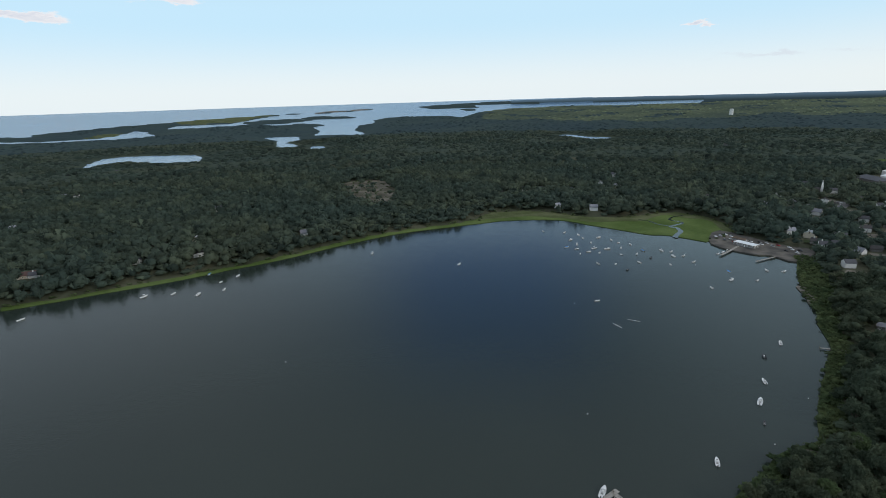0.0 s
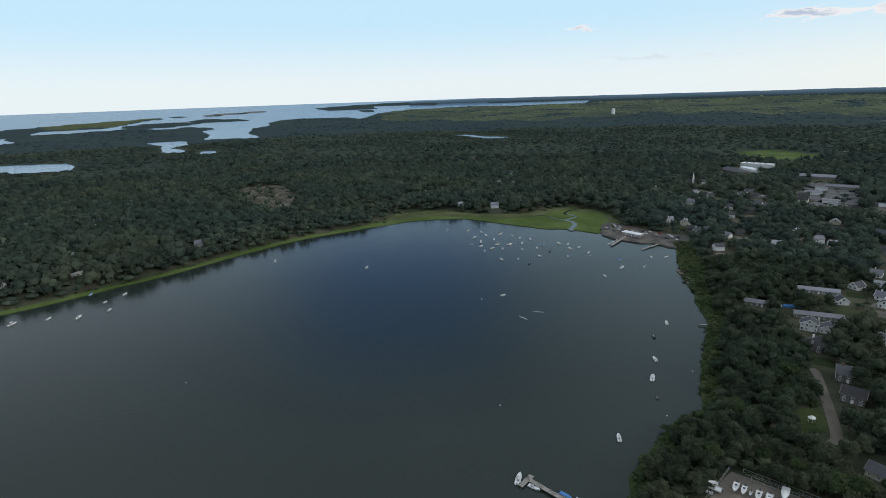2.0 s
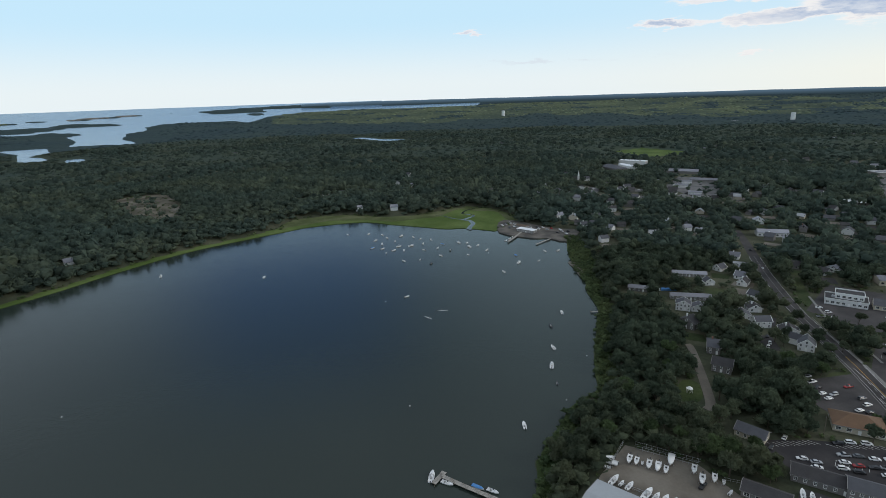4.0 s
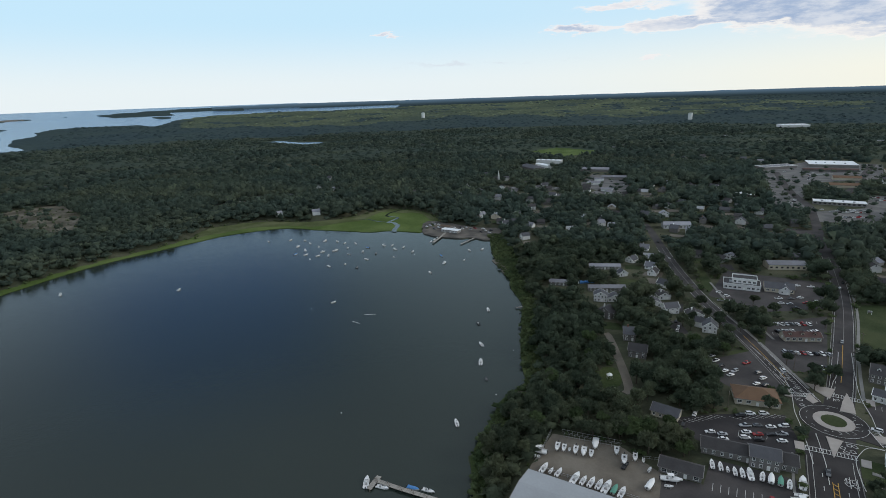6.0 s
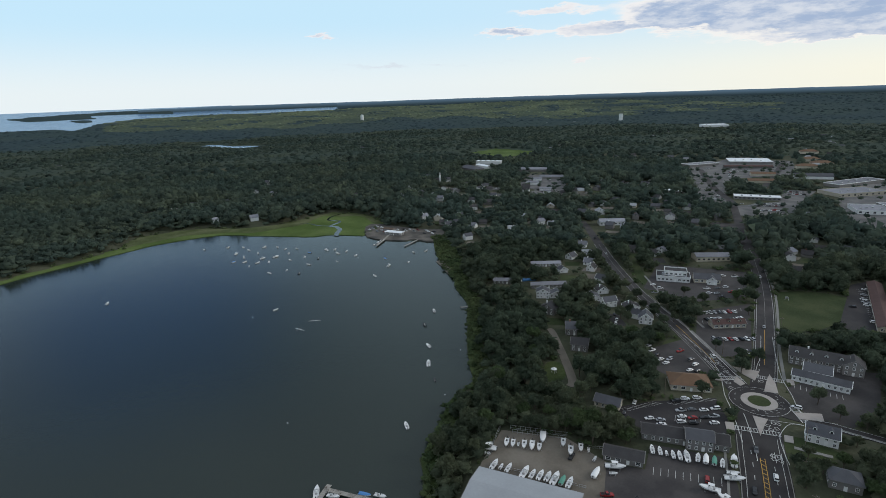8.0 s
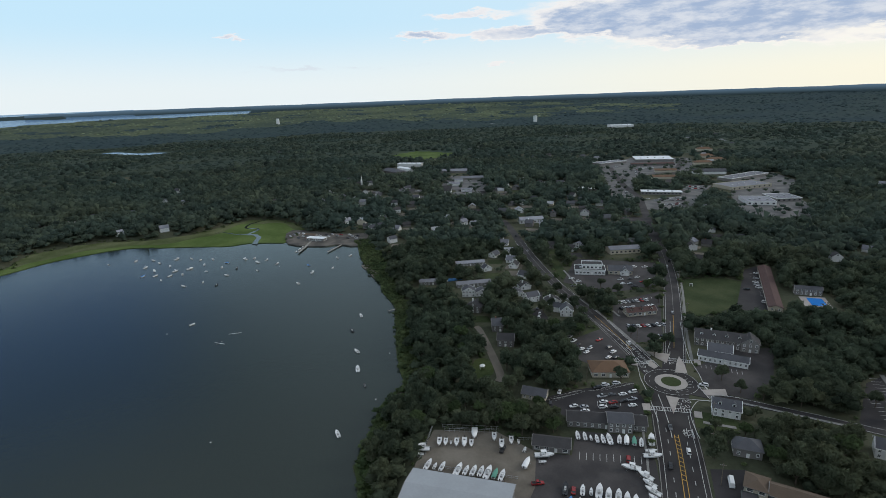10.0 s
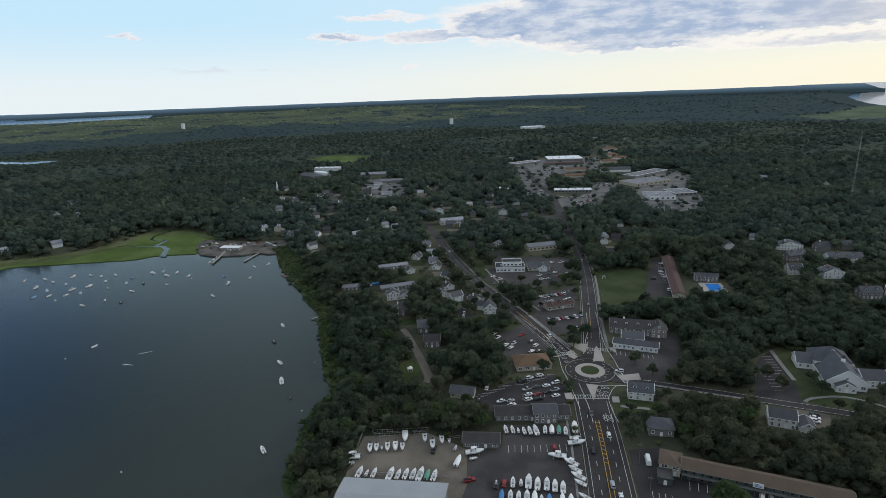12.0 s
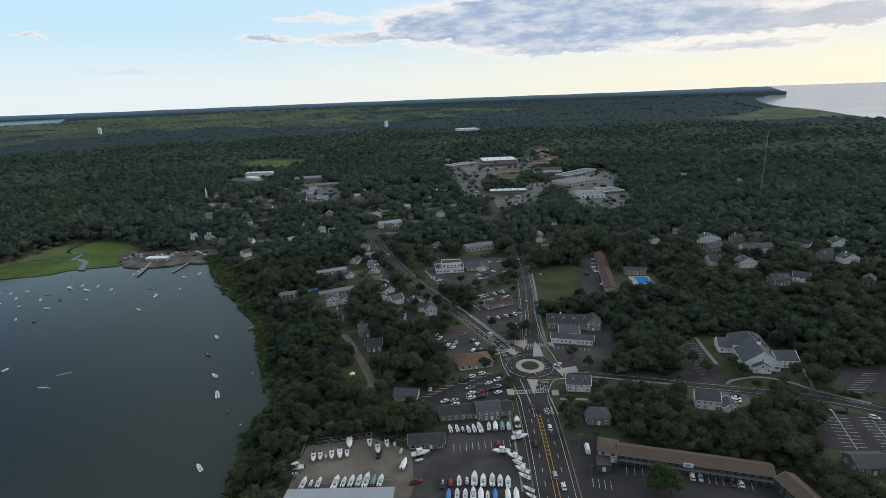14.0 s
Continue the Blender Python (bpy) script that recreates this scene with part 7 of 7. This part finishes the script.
# small paved and sandy plots between the village houses
for k, (x, y) in enumerate([(579, 729), (568, 694), (550, 659), (621, 648), (500, 449), (711, 588), (658, 575), (747, 579), (779, 584), (759, 491), (740, 469), (529, 770), (522, 731), (516, 693), (590, 702), (560, 672), (536, 748), (686, 560), (800, 560), (612, 560)]):
    if not free_of(np.array([(x, y)]), 7.0)[0]:
        continue
    e = np.array((x, y)) / math.hypot(x, y)
    q = np.array((e[1], -e[0]))
    ring = [tuple(np.array((x, y)) + e * i * hr.uniform(8, 15) + q * j * hr.uniform(6, 13)) for i, j in ((-1, -1), (-1.2, 0.1), (-1, 1), (1, 1), (1, -1))]
    slab("plot", ring, LAND + 0.055, ("pale_lot", "dry", "pale_lot", "sand")[k % 4], ("bleached asphalt plot among village houses", "dry grassy plot among village houses", "bleached asphalt plot among village houses", "sandy plot among village houses")[k % 4], "plot", 0.3)
    OPEN_RINGS.append(np.array(ring))
    if k % 2 == 0:
        car(x, y, 30 + 37 * k, TONES[k % 12], KINDS[k % 7], place="on a village plot")


# steeple
st = thing("steeple", pose(567, 838, LAND) @ Matrix.Scale(0.62, 4), "slim white church steeple among trees", "steeple")
part("tower", box(-2.2, -2.2, 0, 2.2, 2.2, 14, 0.2), "wall_white", st)
part("belfry", box(-1.6, -1.6, 14, 1.6, 1.6, 18, 0.2), "trim", st)
part("spire", spin([(1.9, 18), (0.1, 29)], 8), "trim", st)
FOOT.append((567, 838, 9))


# ---- landing sheds, poles, towers ----
ob = building("club_house", "low club house with a white roof at the landing", (298, 566), (309, 546), 9, 3.2, 0.4, "flat", "x", "wall_grey", "roof_white", 1, "small", 2.6, category="club house", z=1.1)
building("club_shed", "low brown shed at the landing", (306, 584), (312, 571), 7, 2.8, 1.2, "gable", "x", "wall_grey", "shingle_brown", 1, "small", 3, category="shed", z=1.1)


def utility_pole(x, y, deg):
    ob = thing("utility_pole", pose(x, y, LAND + 0.05, 0, 0, deg), "weathered wooden utility pole with a crossarm", "pole", "utility poles along the roads")
    part("post", tube((0, 0, -0.5), (0, 0, 10.5), 0.17, 0.11, 8), "pole", ob)
    part("crossarm", box(-1.2, -0.07, 9.6, 1.2, 0.07, 9.75), "pole", ob)
    for s in (-1.05, -0.35, 0.35, 1.05):
        part("insulator", tube((s, 0, 9.75), (s, 0, 9.95), 0.06, 0.04, 6), "steel", ob)


for x, y, d in ((235.7, 144.0, 30), (277, 139.5, -40), (221.5, 71.0, 120), (203, 60.0, 120), (185, 49.5, 120), (246.3, 80.5, 120), (350, 225.0, -30), (426.2, 178, 120), (362, 143.5, 120), (303.5, 150.0, -30), (400, 320, -30), (470, 203, 120)):
    utility_pole(x, y, d)


def water_tower(x, y, h, r, kind):
    z = LAND + float(rise(np.array(math.hypot(x, y))))
    ob = thing("water_tower", pose(x, y, z), "tall white standpipe water tower above the woods" if kind else "white water tank above the woods", "water tower")
    part("tank", spin([(r, 0), (r, h * 0.55), (r, h * 0.94), (r * 0.8, h * 0.98), (0.1, h)], 24), "tank", ob)
    part("rail", spin([(r + 0.25, h * 0.93), (r + 0.25, h * 0.96), (r + 0.02, h * 0.96), (r + 0.02, h * 0.93)], 24), "steel", ob)
    part("ladder", box(-0.4, -r - 0.3, 0, 0.4, -r, h * 0.94), "steel", ob)
    FOOT.append((x, y, r + 6))


water_tower(1409, 2842, 38, 9.0, True)
water_tower(2125, 1636, 38, 9.0, True)
mast = thing("radio_mast", pose(839, 16, LAND), "tall thin lattice radio mast", "mast")
for k in range(14):
    z0, z1, r0, r1 = 6.5 * k, 6.5 * (k + 1), 1.3 - 0.06 * k, 1.3 - 0.06 * (k + 1)
    g = [tube((r0 * math.cos(a), r0 * math.sin(a), z0), (r1 * math.cos(a), r1 * math.sin(a), z1), 0.09, None, 4) for a in (0, 2.09, 4.19)]
    g += [tube((r0 * math.cos(a), r0 * math.sin(a), z0), (r1 * math.cos(a + 2.09), r1 * math.sin(a + 2.09), z1), 0.05, None, 4) for a in (0, 2.09, 4.19)]
    part("section", join(*g), "steel", mast)
part("antenna", tube((0, 0, 91), (0, 0, 99), 0.1, 0.03, 5), "steel", mast)


# ---- yard fences ----
def fence(A, B, h, label):
    L = math.hypot(B[0] - A[0], B[1] - A[1])
    ob = thing("fence", pose(A[0], A[1], LAND, 0, 0, math.degrees(math.atan2(B[1] - A[1], B[0] - A[0]))), label, "fence", "yard fences")
    for k in range(int(L / 2.4) + 1):
        part("post", box(2.4 * k - 0.06, -0.06, -0.3, 2.4 * k + 0.06, 0.06, h), "steel", ob)
    for z in (h * 0.35, h * 0.95):
        part("rail", box(0, -0.04, z, L, 0.04, z + 0.1), "steel", ob)


fence((151, 171), (168.5, 150), 2.2, "grey steel boat rack rail at the yard's edge")
fence((147.5, 174.5), (127, 160), 2.2, "grey steel fence at the yard's edge")
fence((169, 138), (175, 132.5), 1.6, "white fence beside the yard office")
fence((149.5, 168), (166, 148.5), 2.2, "grey steel boat rack rail at the yard's edge")
fence((126, 156), (148, 121), 1.5, "grey yard fence before the shed")


# a gazebo and the goal on the lawn
gz = thing("gazebo", pose(207.5, 197, LAND), "small white open gazebo on grass", "gazebo")
for k in range(6):
    a = math.pi / 3 * k
    part("post", tube((1.5 * math.cos(a), 1.5 * math.sin(a), 0), (1.5 * math.cos(a), 1.5 * math.sin(a), 2.4), 0.08, None, 6), "trim", gz)
part("roof", spin([(1.9, 2.4), (0.1, 3.6)], 6), "trim", gz)
FOOT.append((207.5, 197, 6))
gl = thing("sign_board", pose(424, 167, LAND, 0, 0, -60), "white square sign frame on the lawn", "sign")
part("sign_frame", join(box(-1.2, -0.1, 0, -1.0, 0.1, 2.6), box(1.0, -0.1, 0, 1.2, 0.1, 2.6), box(-1.0, -0.1, 2.3, 1.0, 0.1, 2.6)), "trim", gl)
part("panel", box(-1.0, -0.04, 1.0, 1.0, 0.04, 2.2), "wall_grey", gl)


# ---- woods ----
STANDING = [(324, 196), (305, 155), (370, 202), (324, 211), (339, 207), (303, 139), (357, 203), (395, 189), (374, 170), (373, 219), (340, 238), (310, 195), (299, 215), (353, 137), (309, 132), (288, 92), (282, 80), 
            (249, 131), (185, 136), (190, 143), (181, 141), (195, 136), (178, 136), (188, 129.5), (196, 147), (160, 160), (166, 156), (238, 76), (233, 68), (312, 28), (306, 20), (321, 8), (312, 3), (339, -28), (350, -33), (323, -22), (299, -5), (309, -17), (327, 223), (318, 207), (310, 222), (259, 178), (300, 222)]
LIGHT = [(197, 24), (196, 20), (193, 26), (175, 150), (180, 147), (171, 154)]


def build_woods():
    rng = np.random.default_rng(11)
    # single trees near the yards and the roundabout
    near = jittered(120, 345, 7.0, 3)
    tall = rng.uniform(7.0, 15.0, len(near)) * (1 + 0.15 * waves2(near[:, 0] * 3, near[:, 1] * 3))
    near_ok = sight_free(near, tall, 1.7) & (signed(near, COVE) > 6.5)
    near, tall = near[near_ok], tall[near_ok]
    own = np.array(STANDING + LIGHT, float)
    near, tall = np.vstack([own, near]), np.concatenate([rng.uniform(7.5, 11.0, len(STANDING)), rng.uniform(11.0, 13.5, len(LIGHT)), tall])
    zone = np.hypot(near[:, 0] - 215, near[:, 1] - 130)
    zone[:len(own)] = 0
    order = np.argsort(zone)[:290]
    single = np.zeros(len(near), bool)
    single[order] = True
    z, _ = ground(near)
    kinds = []
    for s in range(5):
        r2 = np.random.default_rng(40 + s)
        v, f = crown_clumps(r2, 14, 0.30, 1200, 0.085)
        me = tri_mesh("crown", v * np.array((4.3, 4.3, 5.0)) + np.array((0, 0, 5.6)), f, "leaf_light" if s == 4 else "leaf", True)
        limbs = [tube((0, 0, -0.3), (0.1, 0.05, 3.2), 0.28, 0.2, 7)]
        for q in range(5):
            a = q * 1.26 + s
            limbs.append(tube((0.1, 0.05, 2.6 + 0.25 * q), (2.2 * math.cos(a), 2.2 * math.sin(a), 5.4 + 0.4 * q), 0.13, 0.05, 5))
        trunk = mesh_of("trunk", join(*limbs), "bark")
        kinds.append((me, trunk))
    for n, k in enumerate(np.where(single)[0]):
        s = 4 if n % 17 == 7 or len(STANDING) <= k < len(own) else n % 4
        sc = tall[k] / 10.6
        ob = thing("tree", pose(near[k, 0], near[k, 1], z[k], 0, 0, rng.uniform(0, 360)) @ Matrix.Scale(sc, 4), "broad leafy tree with light green crown" if s == 4 else "broad dark green leafy tree", "tree", "trees round the boatyard and roundabout")
        part("trunk", kinds[s][1], "bark", ob)
        part("crown", kinds[s][0], "leaf", ob)
    # the rest of the near wood
    temps = [crown_clumps(np.random.default_rng(70 + s), 5, 0.44, 250, 0.10) for s in range(6)] + [crown_clumps(np.random.default_rng(80 + s), 8, 0.38, 560, 0.07) for s in range(6)]
    rest = ~single
    mid = jittered(345, 560, 8.4, 4)
    tm = rng.uniform(7.0, 15.5, len(mid)) * (1 + 0.2 * waves2(mid[:, 0], mid[:, 1]))
    ok = sight_free(mid, tm, 1.9)
    Pn, tn = np.vstack([near[rest], mid[ok]]), np.concatenate([tall[rest], tm[ok]])
    zn, _ = ground(Pn)
    rad = 1.2 + tn * rng.uniform(0.36, 0.50, len(Pn))
    ht = tn * rng.uniform(0.50, 0.62, len(Pn))
    fill = [crown_clumps(np.random.default_rng(210 + s), 1, 0.6, 40, 0.2) for s in range(4)]
    low = np.vstack([jittered(120, 345, 6.2, 23), jittered(345, 560, 6.9, 24)])
    tl = rng.uniform(5.0, 7.2, len(low))
    ok = sight_free(low, tl, 2.2) & (signed(low, COVE) > 6.0)
    low, tl = low[ok], tl[ok]
    zl, _ = ground(low)
    wood("wood_understory", place_many(fill, rng.integers(0, 4, len(low)), np.column_stack([low, zl + tl * 0.5]), tl * rng.uniform(0.62, 0.8, len(low)), tl * 0.48, rng.uniform(0, 6.28, len(low))), "lower leafy growth between the trees")
    wood("wood_near", place_many(temps, rng.integers(0, 6, len(Pn)) + 6 * (np.hypot(*Pn.T) < 330), np.column_stack([Pn, zn + tn - ht * 0.9]), rad, ht, rng.uniform(0, 6.28, len(Pn))), "dense dark green leafy wood")
    # middle distance
    temps = [crown_clumps(np.random.default_rng(90 + s), 2, 0.60, 24, 0.20) for s in range(6)]
    P = jittered(560, 1250, 9.6, 6)
    t = rng.uniform(7.0, 16.0, len(P)) * (1 + 0.25 * waves2(P[:, 0], P[:, 1]))
    ok = sight_free(P, t, 2.2) & ~(inside(P, curve(CLEARING, 4)) & (rng.random(len(P)) < 0.93))
    P, t = P[ok], t[ok]
    spots = jittered(560, 1300, 17.0, 31)
    inlot = np.zeros(len(spots), bool)
    for key in ("plaza_car_park", "plaza_front", "town_square", "depot_yard"):
        inlot |= inside(spots, LOTS[key][0])
    for x, y, r in FOOT:
        inlot &= np.hypot(spots[:, 0] - x, spots[:, 1] - y) > r + 2
    spots = spots[inlot & (rng.random(len(spots)) < 0.42)]
    P, t = np.vstack([P, spots]), np.concatenate([t, rng.uniform(5, 8, len(spots))])
    z, sd = ground(P)
    m = sd > 4
    P, t, z = P[m], t[m], z[m]
    rad, ht = 2.0 + t * rng.uniform(0.36, 0.50, len(P)), t * rng.uniform(0.48, 0.62, len(P))
    fill = [crown_clumps(np.random.default_rng(230 + s), 1, 0.8, 8, 0.28) for s in range(4)]
    low = jittered(560, 1250, 11.0, 26)
    tl = rng.uniform(4.5, 7.0, len(low))
    ok = sight_free(low, tl, 3.0) & ~inside(low, curve(CLEARING, 4))
    low, tl = low[ok], tl[ok]
    zl, sd = ground(low)
    low, tl, zl = low[sd > 6], tl[sd > 6], zl[sd > 6]
    wood("wood_middle_understory", place_many(fill, rng.integers(0, 4, len(low)), np.column_stack([low, zl + tl * 0.5]), tl * rng.uniform(0.95, 1.2, len(low)), tl * 0.48, rng.uniform(0, 6.28, len(low))), "lower leafy growth in the woodland", "leaf_mid")
    wood("wood_middle", place_many(temps, rng.integers(0, 6, len(P)), np.column_stack([P, z + t - ht]), rad, ht, rng.uniform(0, 6.28, len(P))), "rolling dark green woodland", "leaf_mid")
    # far
    temps = [crown_clumps(np.random.default_rng(120 + s), 1, 0.9, 4, 0.25) for s in range(6)]
    P = jittered(1250, 2450, 17.0, 8)
    t = rng.uniform(6, 13, len(P)) * (1 + 0.3 * waves2(P[:, 0], P[:, 1]))
    z, sd = ground(P)
    grow = smooth_step(sd, 10, 170)
    ok = (sd > 15) & free_of(P, 4.0, True)
    P, t, z, grow = P[ok], t[ok], z[ok], grow[ok]
    t = t * (0.15 + 0.85 * grow)
    wood("wood_far", place_many(temps, rng.integers(0, 6, len(P)), np.column_stack([P, z + t * 0.35]), rng.uniform(6.5, 10.5, len(P)), t * 0.85, rng.uniform(0, 6.28, len(P))), "distant dark woodland", "leaf_mid")


build_woods()


# ---- shrubs along the banks and round the yards ----
def build_horizon_woods():
    rng = np.random.default_rng(61)
    temps = [dome(np.random.default_rng(180 + s)) for s in range(6)]
    P = jittered(2420, 4130, 29.0, 19)
    z, sd = ground(P)
    ok = (sd > 150) & free_of(P, 4.0, True) & ~inside(P, BAY_MARSH) & ~inside(P, BARRIER)
    P, z = P[ok], z[ok]
    t = rng.uniform(8, 14, len(P)) * (1 + 0.35 * waves2(P[:, 0], P[:, 1]))
    sunny = sunlit_wood(P)
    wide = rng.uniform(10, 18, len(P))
    for name, m, label, mat in (("wood_horizon", ~sunny, "far woodland towards the horizon", "distant"), ("wood_sunny", sunny, "far woodland painted light green as if sunlit", "sunlit")):
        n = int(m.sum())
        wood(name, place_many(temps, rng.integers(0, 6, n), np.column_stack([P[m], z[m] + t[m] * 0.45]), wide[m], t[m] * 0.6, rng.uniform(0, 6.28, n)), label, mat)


build_horizon_woods()


def build_shrubs():
    rng = np.random.default_rng(21)
    temps = [crown_clumps(np.random.default_rng(150 + s), 2, 0.5, 28, 0.22) for s in range(5)]
    pts = []
    for ring, step, keep, hug in ((FRINGE, 2.3, 0.72, 0), (FRINGE_LOW, 2.3, 0.72, 0), (BAND_W, 4.0, 0.35, 3.0), (HEAD, 4.5, 0.5, 5.0), (curve(CLEARING, 4), 9.0, 0.5, 0)):
        lo, hi = ring.min(0) - 4, ring.max(0) + 4
        gx, gy = np.meshgrid(np.arange(lo[0], hi[0], step), np.arange(lo[1], hi[1], step))
        Q = np.stack([gx.ravel(), gy.ravel()], 1) + rng.uniform(-0.5, 0.5, (gx.size, 2)) * step
        sd = signed(Q, ring)
        wet = signed(Q, COVE)
        ok = (sd < 1.5) & (wet > 0.3) & (rng.random(len(Q)) < keep)
        if hug:
            ok &= (sd > -hug) & (wet > 6)
        pts.append(Q[ok])
    # unkempt edges of yards, lawns and roads
    Q = jittered(130, 520, 3.4, 17)
    d = np.full(len(Q), 99.0)
    for ring in [np.array(v[0], float) for v in LOTS.values()] + [curve(l[1], 3) for l in LAWNS]:
        c = ring.mean(0)
        m = np.hypot(Q[:, 0] - c[0], Q[:, 1] - c[1]) < np.hypot(*(ring - c).T).max() + 6
        if m.any():
            d[m] = np.minimum(d[m], np.abs(signed(Q[m], ring)) + 50 * inside(Q[m], ring))
    ok = (d < 4.0) & free_of(Q, 0.6) & (rng.random(len(Q)) < 0.5)
    pts.append(Q[ok])
    P = np.vstack(pts)
    z, sd = ground(P)
    t = rng.uniform(0.7, 2.9, len(P))
    wood("shrubs", place_many(temps, rng.integers(0, 5, len(P)), np.column_stack([P, np.maximum(z, 0.5) + t * 0.4]), t * rng.uniform(0.8, 1.3, len(P)), t * 0.7, rng.uniform(0, 6.28, len(P))), "low green shrubs and reeds along edges", "scrub")


build_shrubs()
